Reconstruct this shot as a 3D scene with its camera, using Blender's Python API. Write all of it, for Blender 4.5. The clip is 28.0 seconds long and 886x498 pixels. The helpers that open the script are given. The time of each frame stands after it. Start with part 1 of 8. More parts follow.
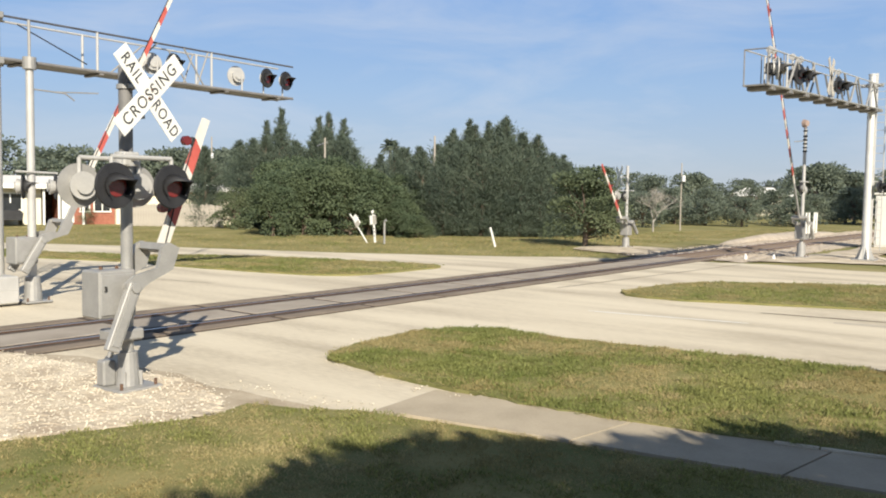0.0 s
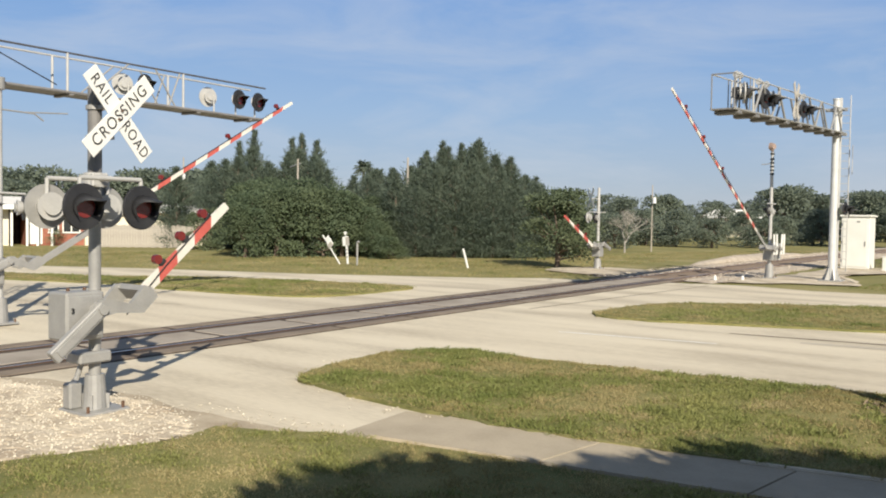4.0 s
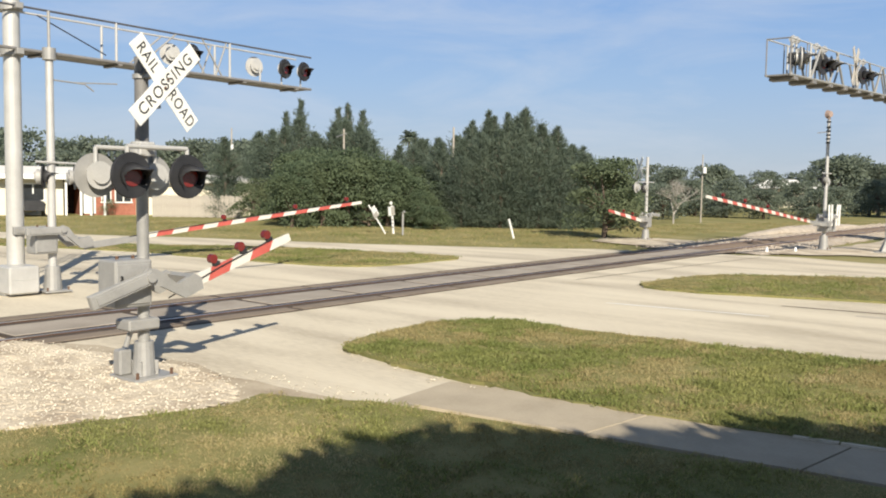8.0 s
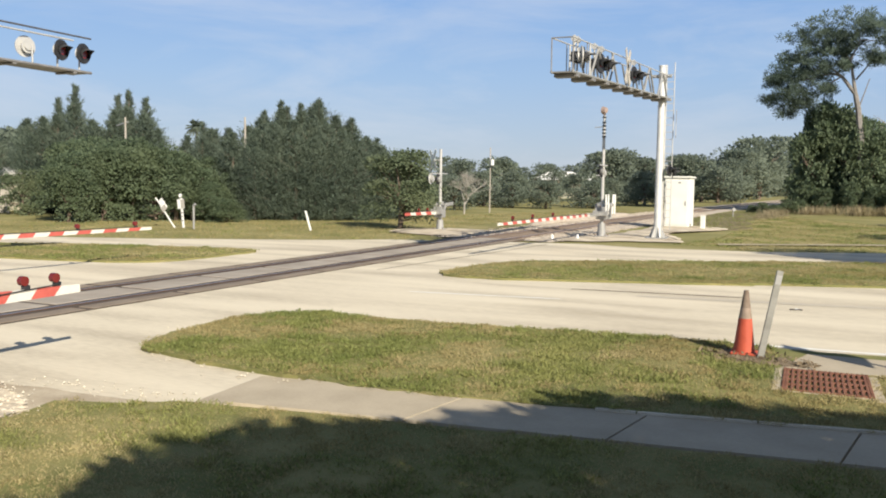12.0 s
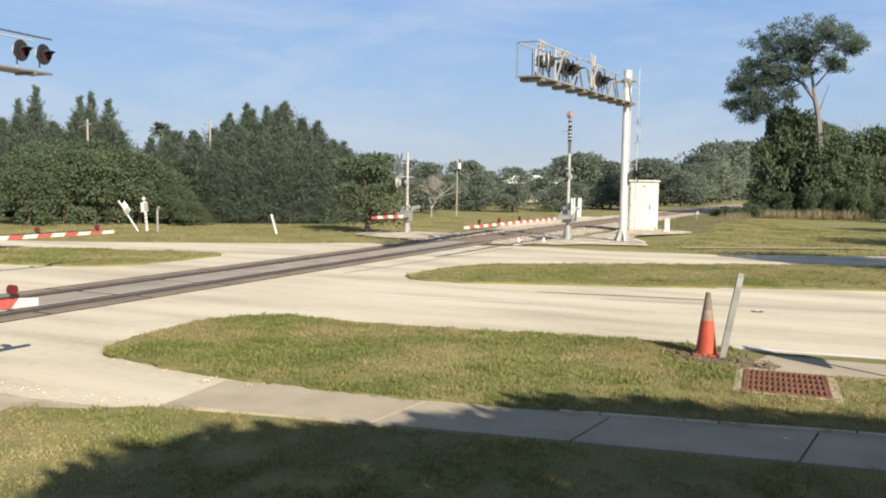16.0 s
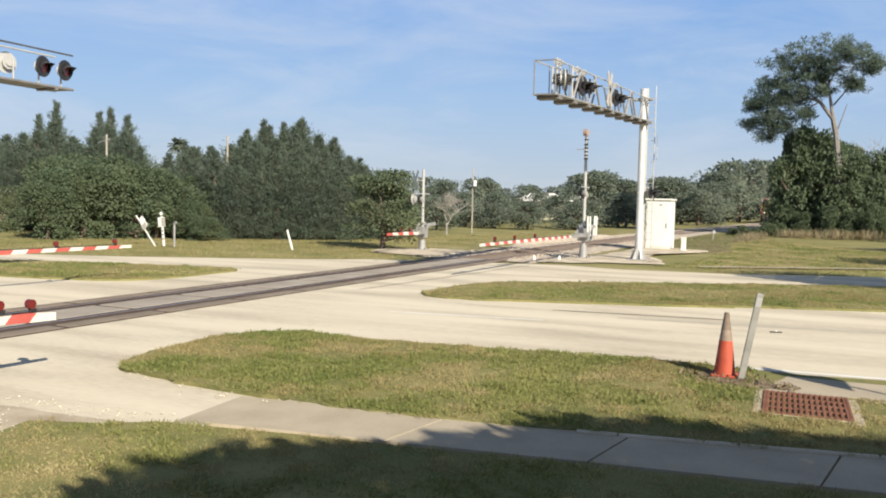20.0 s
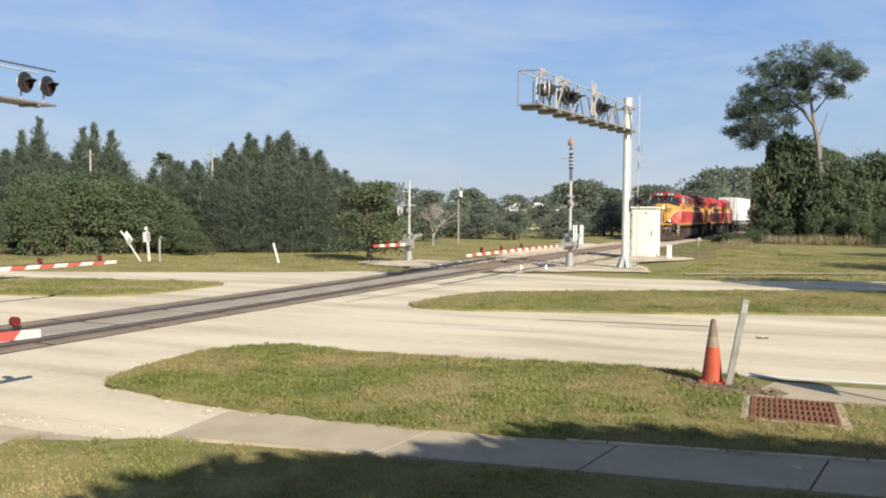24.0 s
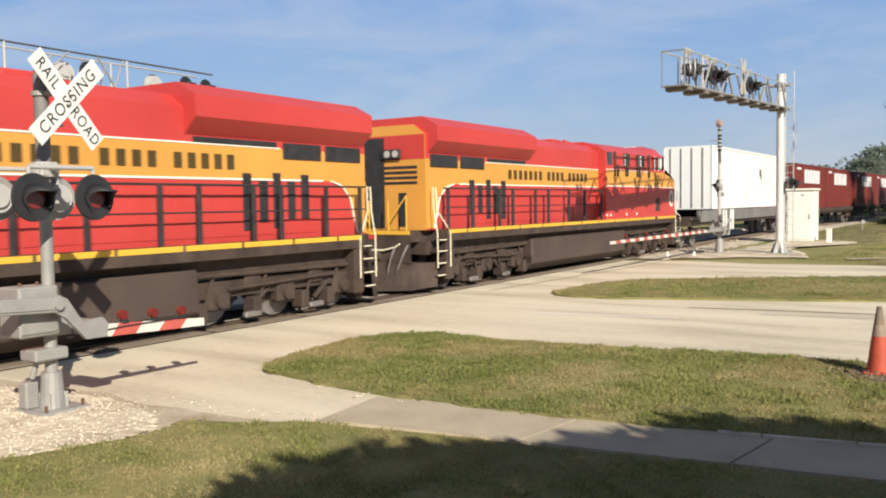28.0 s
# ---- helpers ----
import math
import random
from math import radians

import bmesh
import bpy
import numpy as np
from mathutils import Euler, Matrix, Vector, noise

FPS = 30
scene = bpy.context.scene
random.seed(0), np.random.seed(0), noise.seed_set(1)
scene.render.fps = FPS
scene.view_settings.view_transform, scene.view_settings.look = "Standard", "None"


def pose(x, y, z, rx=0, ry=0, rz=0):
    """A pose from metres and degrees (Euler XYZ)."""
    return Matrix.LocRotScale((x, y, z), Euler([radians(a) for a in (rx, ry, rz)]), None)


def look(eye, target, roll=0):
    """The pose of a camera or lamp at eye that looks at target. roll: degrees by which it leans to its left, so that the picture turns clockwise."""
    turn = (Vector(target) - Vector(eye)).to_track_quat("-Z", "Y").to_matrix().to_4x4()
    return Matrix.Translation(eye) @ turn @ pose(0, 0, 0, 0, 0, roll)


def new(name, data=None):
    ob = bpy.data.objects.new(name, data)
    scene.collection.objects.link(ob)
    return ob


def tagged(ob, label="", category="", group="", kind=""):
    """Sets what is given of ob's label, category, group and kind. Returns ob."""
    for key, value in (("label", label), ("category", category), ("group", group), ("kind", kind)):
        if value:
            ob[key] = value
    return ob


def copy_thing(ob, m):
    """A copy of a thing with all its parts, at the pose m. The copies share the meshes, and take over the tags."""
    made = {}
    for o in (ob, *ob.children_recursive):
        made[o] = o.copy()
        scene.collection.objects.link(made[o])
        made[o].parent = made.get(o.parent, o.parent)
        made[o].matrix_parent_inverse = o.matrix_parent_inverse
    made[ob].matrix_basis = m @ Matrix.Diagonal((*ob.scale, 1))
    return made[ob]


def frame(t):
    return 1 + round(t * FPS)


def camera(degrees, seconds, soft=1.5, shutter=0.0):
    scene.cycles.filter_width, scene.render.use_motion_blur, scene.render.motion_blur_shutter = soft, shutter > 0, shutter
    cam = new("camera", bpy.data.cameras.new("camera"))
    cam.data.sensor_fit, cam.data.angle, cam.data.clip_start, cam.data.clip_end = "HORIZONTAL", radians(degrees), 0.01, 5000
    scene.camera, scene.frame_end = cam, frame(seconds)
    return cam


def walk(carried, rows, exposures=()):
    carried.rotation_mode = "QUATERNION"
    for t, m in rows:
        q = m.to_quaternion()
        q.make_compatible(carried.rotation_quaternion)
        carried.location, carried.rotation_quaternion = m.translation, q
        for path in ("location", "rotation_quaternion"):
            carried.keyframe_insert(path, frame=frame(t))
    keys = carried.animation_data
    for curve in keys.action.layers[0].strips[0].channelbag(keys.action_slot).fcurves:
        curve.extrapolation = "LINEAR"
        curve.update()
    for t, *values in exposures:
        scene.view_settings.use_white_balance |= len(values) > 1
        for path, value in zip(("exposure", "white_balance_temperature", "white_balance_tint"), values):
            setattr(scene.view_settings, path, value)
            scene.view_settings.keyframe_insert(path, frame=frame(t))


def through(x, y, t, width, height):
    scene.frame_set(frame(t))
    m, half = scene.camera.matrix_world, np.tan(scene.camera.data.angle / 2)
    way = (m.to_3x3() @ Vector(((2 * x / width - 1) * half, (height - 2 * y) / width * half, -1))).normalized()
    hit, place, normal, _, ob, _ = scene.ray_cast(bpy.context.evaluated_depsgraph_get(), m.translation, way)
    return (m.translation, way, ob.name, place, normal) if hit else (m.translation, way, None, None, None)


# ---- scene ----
cam = camera(54.7, 28.0, soft=1.95, shutter=0.12)
PATH = [
    (0, (-1.062, -0.088, 2.309), (-2.277, 1.496, 2.185), 0.8),
    (0.5, (-1.051, -0.092, 2.311), (-2.247, 1.508, 2.207), 0.8),
    (1, (-1.042, -0.095, 2.31), (-2.222, 1.517, 2.217), 0.7),
    (1.5, (-1.04, -0.094, 2.315), (-2.213, 1.523, 2.226), 0.7),
    (2, (-1.047, -0.095, 2.311), (-2.219, 1.523, 2.237), 0.6),
    (2.5, (-1.03, -0.107, 2.315), (-2.199, 1.515, 2.253), 0.7),
    (3, (-1.019, -0.104, 2.307), (-2.191, 1.516, 2.251), 0.8),
    (3.5, (-1.006, -0.107, 2.315), (-2.179, 1.512, 2.252), 0.9),
    (5.5, (-1.052, -0.07, 2.299), (-2.203, 1.563, 2.199), 0.7),
    (6, (-1.082, -0.067, 2.303), (-2.241, 1.56, 2.197), 0.9),
    (6.5, (-1.082, -0.069, 2.307), (-2.228, 1.566, 2.189), 0.9),
    (7, (-1.075, -0.062, 2.304), (-2.233, 1.562, 2.172), 0.6),
    (7.5, (-1.071, -0.056, 2.301), (-2.295, 1.519, 2.161), 0.8),
    (8, (-1.065, -0.013, 2.295), (-2.314, 1.542, 2.151), 0.9),
    (8.5, (-1.057, 0.006, 2.282), (-2.284, 1.579, 2.135), 1.1),
    (9, (-1.117, -0.032, 2.258), (-2.269, 1.596, 2.1), 0.9),
    (9.5, (-1.218, -0.085, 2.266), (-2.278, 1.601, 2.085), 0.6),
    (10, (-1.257, -0.121, 2.258), (-2.247, 1.608, 2.084), 0.9),
    (10.5, (-1.273, -0.105, 2.252), (-2.2, 1.66, 2.095), 1.2),
    (11, (-1.269, -0.087, 2.249), (-2.147, 1.703, 2.094), 1.0),
    (11.5, (-1.266, -0.089, 2.253), (-2.128, 1.708, 2.094), 0.8),
    (12, (-1.272, -0.078, 2.255), (-2.113, 1.73, 2.1), 0.8),
    (12.5, (-1.273, -0.082, 2.251), (-2.101, 1.733, 2.102), 0.8),
    (14.5, (-1.258, -0.091, 2.253), (-2.051, 1.74, 2.113), 0.6),
    (15, (-1.251, -0.081, 2.253), (-2.039, 1.752, 2.115), 0.7),
    (15.5, (-1.244, -0.087, 2.252), (-2.011, 1.755, 2.114), 1.0),
    (16, (-1.246, -0.081, 2.253), (-2.018, 1.759, 2.107), 0.9),
    (16.5, (-1.261, -0.086, 2.256), (-2.071, 1.737, 2.108), 0.8),
    (17, (-1.264, -0.078, 2.25), (-2.074, 1.744, 2.097), 0.8),
    (17.5, (-1.276, -0.059, 2.246), (-2.083, 1.765, 2.097), 0.7),
    (18, (-1.272, -0.078, 2.256), (-2.09, 1.742, 2.118), 0.5),
    (18.5, (-1.279, -0.068, 2.255), (-2.107, 1.748, 2.127), 0.4),
    (19, (-1.276, -0.073, 2.256), (-2.094, 1.748, 2.139), 0.7),
    (19.5, (-1.275, -0.075, 2.259), (-2.081, 1.752, 2.147), 1.0),
    (20, (-1.28, -0.065, 2.254), (-2.085, 1.763, 2.147), 1.3),
    (20.5, (-1.285, -0.074, 2.259), (-2.092, 1.753, 2.15), 1.4),
    (21, (-1.279, -0.08, 2.261), (-2.086, 1.746, 2.147), 1.1),
    (21.5, (-1.272, -0.065, 2.259), (-2.074, 1.764, 2.145), 0.9),
    (22, (-1.269, -0.068, 2.256), (-2.061, 1.766, 2.157), 0.6),
    (22.5, (-1.262, -0.07, 2.264), (-2.025, 1.776, 2.165), 0.6),
    (24.5, (-1.28, -0.07, 2.253), (-2.06, 1.77, 2.175), 0.5),
    (25, (-1.277, -0.068, 2.256), (-2.042, 1.777, 2.158), 0.2),
    (25.5, (-1.284, -0.064, 2.247), (-2.034, 1.786, 2.135), 0.4),
    (26, (-1.286, -0.063, 2.246), (-2.048, 1.783, 2.128), 0.5),
    (26.5, (-1.283, -0.064, 2.246), (-2.06, 1.775, 2.13), 0.4),
    (27, (-1.28, -0.069, 2.247), (-2.096, 1.753, 2.135), 0.1),
    (27.5, (-1.29, -0.062, 2.248), (-2.203, 1.714, 2.142), -0.2),
    (28, (-1.269, -0.078, 2.247), (-2.339, 1.609, 2.141), -0.8),
]
EXPOSURES = [(0, 0.60), (1.5, 0.52), (3, 0.44), (5.5, 0.52), (8, 0.58), (11, 0.62), (15, 0.66), (20, 0.66), (25, 0.62), (27, 0.57), (28, 0.50)]
walk(cam, [(t, look(eye, target, roll)) for t, eye, target, roll in PATH], EXPOSURES)

# ---- daylight ----
SUN_ELEV = 31.0
SUN_FROM = Vector((0.80, -0.60, 0.0)).normalized()      # the low sun stands behind the viewer, to the right
world = bpy.data.worlds.new("world")
scene.world = world
world.use_nodes = True
wn = world.node_tree.nodes
wl = world.node_tree.links
bg = wn["Background"]
sky = wn.new("ShaderNodeTexSky")
sky.sky_type = "NISHITA"
sky.sun_disc = False
sky.sun_elevation = radians(SUN_ELEV)
sky.sun_rotation = math.atan2(SUN_FROM.x, SUN_FROM.y)
sky.air_density, sky.dust_density, sky.ozone_density = 1.0, 0.5, 4.5
# thin streaks of high cloud
tc = wn.new("ShaderNodeTexCoord")
mp = wn.new("ShaderNodeMapping")
mp.inputs["Scale"].default_value = (2.2, 2.2, 9.0)
mp.inputs["Rotation"].default_value = (0.12, -0.18, 0.5)
cn = wn.new("ShaderNodeTexNoise")
cn.inputs["Scale"].default_value = 1.6
cn.inputs["Detail"].default_value = 8.0
cn.inputs["Roughness"].default_value = 0.6
cn.inputs["Distortion"].default_value = 0.6
cr = wn.new("ShaderNodeValToRGB")
cr.color_ramp.elements[0].position, cr.color_ramp.elements[0].color = 0.44, (0, 0, 0, 1)
cr.color_ramp.elements[1].position, cr.color_ramp.elements[1].color = 0.78, (0.5, 0.5, 0.5, 1)
mx = wn.new("ShaderNodeMixRGB")
mx.inputs[2].default_value = (6.5, 6.9, 7.6, 1)
wl.new(tc.outputs["Generated"], mp.inputs["Vector"])
wl.new(mp.outputs["Vector"], cn.inputs["Vector"])
wl.new(cn.outputs["Fac"], cr.inputs["Fac"])
wl.new(cr.outputs["Color"], mx.inputs[0])
# pale haze low over the horizon, deepening to blue
sx = wn.new("ShaderNodeSeparateXYZ")
hr = wn.new("ShaderNodeValToRGB")
hr.color_ramp.elements[0].position, hr.color_ramp.elements[0].color = 0.0, (0.49, 0.545, 0.62, 1)
hr.color_ramp.elements[1].position, hr.color_ramp.elements[1].color = 0.30, (0.165, 0.36, 0.76, 1)
e = hr.color_ramp.elements.new(1.0)
e.color = (0.08, 0.105, 0.145, 1)
e = hr.color_ramp.elements.new(0.55)
e.color = (0.11, 0.165, 0.285, 1)
e = hr.color_ramp.elements.new(0.12)
e.color = (0.35, 0.50, 0.73, 1)
up = wn.new("ShaderNodeMixRGB")
up.blend_type = "MULTIPLY"
up.inputs[0].default_value, up.inputs[2].default_value = 1.0, (10, 10, 10, 1)
hz = wn.new("ShaderNodeMapRange")
hz.inputs["From Min"].default_value, hz.inputs["From Max"].default_value = 0.3, 1.0
hz.inputs["To Min"].default_value, hz.inputs["To Max"].default_value = 0.85, 0.75
hm = wn.new("ShaderNodeMixRGB")
wl.new(tc.outputs["Generated"], sx.inputs["Vector"])
wl.new(sx.outputs["Z"], hz.inputs["Value"])
wl.new(sx.outputs["Z"], hr.inputs["Fac"])
wl.new(hr.outputs["Color"], up.inputs[1])
wl.new(hz.outputs["Result"], hm.inputs[0])
wl.new(sky.outputs["Color"], hm.inputs[1])
wl.new(up.outputs["Color"], hm.inputs[2])
wl.new(hm.outputs["Color"], mx.inputs[1])
wl.new(mx.outputs["Color"], bg.inputs["Color"])
bg.inputs["Strength"].default_value = 0.07
sun_data = bpy.data.lights.new("sun", "SUN")
sun_data.energy, sun_data.angle, sun_data.color = 5.0, radians(0.53), (1.0, 0.92, 0.78)
sun = new("sun", sun_data)
sun.matrix_world = look(SUN_FROM * 60 + Vector((0, 0, 60 * math.tan(radians(SUN_ELEV)))), (0, 0, 0))
scene.view_settings.exposure = 0.55

# ---- materials ----
def mat(name, a, b, rough=0.8, metal=0.0, scale=6.0, fine=60.0, bump=0.15, spread=0.5, spec=0.3, third=None, island=0.0, stretch=(1, 1, 1)):
    """Two tones mixed by a coarse and a fine noise, with fine relief; sizes per metre."""
    m = bpy.data.materials.new(name)
    m.use_nodes = True
    n, l = m.node_tree.nodes, m.node_tree.links
    p = n["Principled BSDF"]
    p.inputs["Roughness"].default_value, p.inputs["Metallic"].default_value = rough, metal
    p.inputs["Specular IOR Level"].default_value = spec
    co = n.new("ShaderNodeTexCoord")
    mpn = n.new("ShaderNodeMapping")
    mpn.inputs["Scale"].default_value = stretch
    l.new(co.outputs["Object"], mpn.inputs["Vector"])
    n1, n2 = n.new("ShaderNodeTexNoise"), n.new("ShaderNodeTexNoise")
    for nd, sc in ((n1, scale), (n2, fine)):
        nd.inputs["Scale"].default_value, nd.inputs["Detail"].default_value = sc, 6.0
        l.new(mpn.outputs["Vector"], nd.inputs["Vector"])
    ad = n.new("ShaderNodeMath")
    ad.operation = "ADD"
    ad.use_clamp = True
    mu = n.new("ShaderNodeMath")
    mu.operation = "MULTIPLY_ADD"
    mu.inputs[1].default_value, mu.inputs[2].default_value = 0.6, -0.3
    l.new(n2.outputs["Fac"], mu.inputs[0])
    rp = n.new("ShaderNodeMapRange")
    rp.inputs["From Min"].default_value, rp.inputs["From Max"].default_value = 0.5 - spread / 2, 0.5 + spread / 2
    l.new(n1.outputs["Fac"], rp.inputs["Value"])
    l.new(rp.outputs["Result"], ad.inputs[0])
    l.new(mu.outputs["Value"], ad.inputs[1])
    ramp = n.new("ShaderNodeValToRGB")
    ramp.color_ramp.elements[0].color, ramp.color_ramp.elements[1].color = (*a, 1), (*b, 1)
    if third:
        e = ramp.color_ramp.elements.new(0.55)
        e.color = (*third, 1)
    l.new(ad.outputs["Value"], ramp.inputs["Fac"])
    out = ramp.outputs["Color"]
    if island:
        ge = n.new("ShaderNodeNewGeometry")
        hs = n.new("ShaderNodeHueSaturation")
        mr = n.new("ShaderNodeMapRange")
        mr.inputs["To Min"].default_value, mr.inputs["To Max"].default_value = 1 - island, 1 + island
        l.new(ge.outputs["Random Per Island"], mr.inputs["Value"])
        l.new(mr.outputs["Result"], hs.inputs["Value"])
        l.new(out, hs.inputs["Color"])
        out = hs.outputs["Color"]
    l.new(out, p.inputs["Base Color"])
    if bump:
        bp = n.new("ShaderNodeBump")
        bp.inputs["Strength"].default_value, bp.inputs["Distance"].default_value = bump, 0.01
        l.new(n2.outputs["Fac"], bp.inputs["Height"])
        l.new(bp.outputs["Normal"], p.inputs["Normal"])
    return m


def leaf_mat(name, a, b, island=0.45, through=0.25):
    m = mat(name, a, b, 0.6, 0, 0.35, 3.0, 0, 0.4, 0.25, None, island)
    n, l = m.node_tree.nodes, m.node_tree.links
    p = n["Principled BSDF"]
    tr = n.new("ShaderNodeBsdfTranslucent")
    ms = n.new("ShaderNodeMixShader")
    ms.inputs[0].default_value = through
    src = p.inputs["Base Color"].links[0].from_socket
    l.new(src, tr.inputs["Color"])
    l.new(p.outputs["BSDF"], ms.inputs[1])
    l.new(tr.outputs["BSDF"], ms.inputs[2])
    l.new(ms.outputs["Shader"], n["Material Output"].inputs["Surface"])
    return m


def glow(name, colour, strength):
    m = bpy.data.materials.new(name)
    m.use_nodes = True
    p = m.node_tree.nodes["Principled BSDF"]
    p.inputs["Base Color"].default_value = (*colour, 1)
    p.inputs["Emission Color"].default_value = (*colour, 1)
    p.inputs["Emission Strength"].default_value = strength
    return m


M_GROUND = mat("dry_grass_ground", (0.155, 0.155, 0.06), (0.37, 0.31, 0.165), 0.95, 0, 0.35, 9, 0.6, 0.7, 0.1, (0.235, 0.215, 0.09))
M_LAWN = mat("lawn_soil", (0.105, 0.125, 0.04), (0.29, 0.25, 0.11), 0.95, 0, 1.2, 22, 0.5, 0.6, 0.1)
M_WEEDSOIL = mat("weedy_soil", (0.10, 0.088, 0.045), (0.25, 0.205, 0.125), 0.95, 0, 1.6, 22, 0.6, 0.8, 0.1)
M_SOIL = mat("brown_soil", (0.27, 0.215, 0.15), (0.55, 0.475, 0.36), 0.95, 0, 2.2, 30, 0.6, 0.7, 0.1)
M_ROAD = mat("pale_concrete_road", (0.31, 0.26, 0.19), (0.71, 0.635, 0.49), 0.85, 0, 0.8, 26, 0.5, 0.7, 0.25, (0.60, 0.53, 0.405), 0.0, (0.2, 1.0, 1))
M_WALK = mat("sidewalk_concrete", (0.32, 0.27, 0.195), (0.48, 0.41, 0.305), 0.85, 0, 1.5, 40, 0.25, 0.7, 0.25)
M_GRAVEL = mat("white_shell_gravel", (0.24, 0.18, 0.125), (0.70, 0.62, 0.49), 0.9, 0, 1.1, 30, 1.0, 0.6, 0.2, (0.54, 0.465, 0.355))
M_STONE = mat("pale_stone", (0.44, 0.39, 0.31), (0.70, 0.63, 0.51), 0.9, 0, 3, 40, 0.4, 0.7, 0.2, None, 0.2)
M_BALLAST = mat("grey_ballast", (0.30, 0.245, 0.19), (0.56, 0.49, 0.40), 0.9, 0, 2, 18, 0.9, 0.7, 0.2)
M_PANEL = mat("crossing_panel", (0.24, 0.205, 0.165), (0.41, 0.36, 0.30), 0.8, 0, 1.2, 30, 0.3, 0.7, 0.25)
M_PANELDARK = mat("stained_crossing_panel", (0.15, 0.118, 0.088), (0.29, 0.235, 0.18), 0.85, 0, 1.2, 30, 0.3, 0.7, 0.25)
M_RUBBER = mat("flangeway_rubber", (0.045, 0.034, 0.026), (0.105, 0.08, 0.06), 0.8, 0, 2, 30, 0.3, 0.7, 0.25)
M_RAIL = mat("rusty_rail", (0.10, 0.055, 0.035), (0.20, 0.12, 0.08), 0.6, 0.4, 3, 40, 0.2, 0.7, 0.4)
M_RAILTOP = mat("worn_rail_head", (0.38, 0.35, 0.32), (0.55, 0.52, 0.49), 0.3, 0.9, 3, 40, 0.05, 0.7, 0.5)
M_TIE = mat("weathered_tie", (0.12, 0.09, 0.07), (0.28, 0.22, 0.17), 0.9, 0, 3, 30, 0.6, 0.7, 0.2)
M_GALV = mat("galvanised_steel", (0.26, 0.255, 0.24), (0.38, 0.37, 0.35), 0.5, 0.25, 4, 40, 0.08, 0.7, 0.5)
M_ALU = mat("aluminium_paint", (0.40, 0.39, 0.37), (0.54, 0.53, 0.50), 0.45, 0.2, 3, 40, 0.06, 0.7, 0.5)
M_DARKPOLE = mat("dark_painted_band", (0.05, 0.05, 0.055), (0.11, 0.11, 0.115), 0.6, 0, 4, 40, 0.1, 0.7, 0.4)
# also carries the shade of walkway undersides and the near upper mast
M_DARKGALV = mat("dark_and_shaded_galvanising", (0.15, 0.145, 0.14), (0.25, 0.24, 0.23), 0.6, 0.15, 4, 40, 0.1, 0.7, 0.4)
M_BLACK = mat("black_paint", (0.012, 0.012, 0.014), (0.04, 0.04, 0.042), 0.55, 0, 4, 40, 0.08, 0.7, 0.4)
M_WHITE = mat("white_sheeting", (0.70, 0.69, 0.64), (0.82, 0.81, 0.77), 0.5, 0, 2, 40, 0.03, 0.7, 0.4)
M_LETTER = mat("black_lettering", (0.015, 0.015, 0.015), (0.03, 0.03, 0.03), 0.6, 0, 4, 40, 0, 0.7, 0.3)
M_ARMRED = mat("red_reflective_sheeting", (0.40, 0.075, 0.06), (0.53, 0.125, 0.10), 0.5, 0, 5, 40, 0.03, 0.7, 0.4)
M_ARMWHITE = mat("white_reflective_sheeting", (0.56, 0.53, 0.47), (0.70, 0.67, 0.60), 0.5, 0, 5, 40, 0.03, 0.7, 0.4)
M_LENS = mat("dark_red_lens", (0.11, 0.012, 0.012), (0.19, 0.022, 0.02), 0.2, 0, 3, 60, 0.05, 0.7, 0.6)
M_CASE = mat("cream_cabinet_paint", (0.66, 0.65, 0.58), (0.76, 0.75, 0.69), 0.55, 0, 1.5, 30, 0.05, 0.7, 0.4)
M_BARK = mat("bark", (0.10, 0.075, 0.055), (0.26, 0.20, 0.16), 0.95, 0, 2, 16, 0.9, 0.7, 0.15)
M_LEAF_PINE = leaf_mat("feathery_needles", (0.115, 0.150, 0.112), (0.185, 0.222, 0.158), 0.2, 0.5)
# a bluish tint of distance haze is mixed into this needle colour
M_LEAF_SLASH = leaf_mat("hazed_slash_needles", (0.100, 0.140, 0.110), (0.165, 0.210, 0.160), 0.25, 0.5)
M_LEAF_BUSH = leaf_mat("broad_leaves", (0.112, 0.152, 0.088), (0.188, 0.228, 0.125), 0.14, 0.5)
# paler and greyer than the nearer leaves: distance haze put into the colour
M_LEAF_HAZED = leaf_mat("hazed_far_leaves", (0.165, 0.198, 0.150), (0.235, 0.270, 0.200), 0.1, 0.5)
M_LEAF_CITRUS = leaf_mat("glossy_leaves", (0.130, 0.165, 0.095), (0.225, 0.258, 0.145), 0.22, 0.5)
M_GRASS = leaf_mat("grass_blades", (0.148, 0.186, 0.048), (0.310, 0.305, 0.11), 0.35, 0.38)
M_GRASSDRY = leaf_mat("dry_grass_blades", (0.28, 0.23, 0.09), (0.44, 0.37, 0.19), 0.3, 0.35)
M_REED = leaf_mat("reed_blades", (0.21, 0.175, 0.09), (0.36, 0.30, 0.19), 0.3, 0.4)
M_RED = mat("locomotive_red", (0.41, 0.038, 0.034), (0.55, 0.060, 0.050), 0.42, 0, 0.7, 16, 0.03, 0.9, 0.45)
M_YEL = mat("locomotive_yellow", (0.54, 0.245, 0.045), (0.68, 0.335, 0.07), 0.4, 0, 0.8, 14, 0.02, 0.8, 0.5)
M_SILL = mat("yellow_sill_stripe", (0.62, 0.34, 0.035), (0.74, 0.44, 0.05), 0.45, 0, 2, 20, 0.02, 0.8, 0.5)
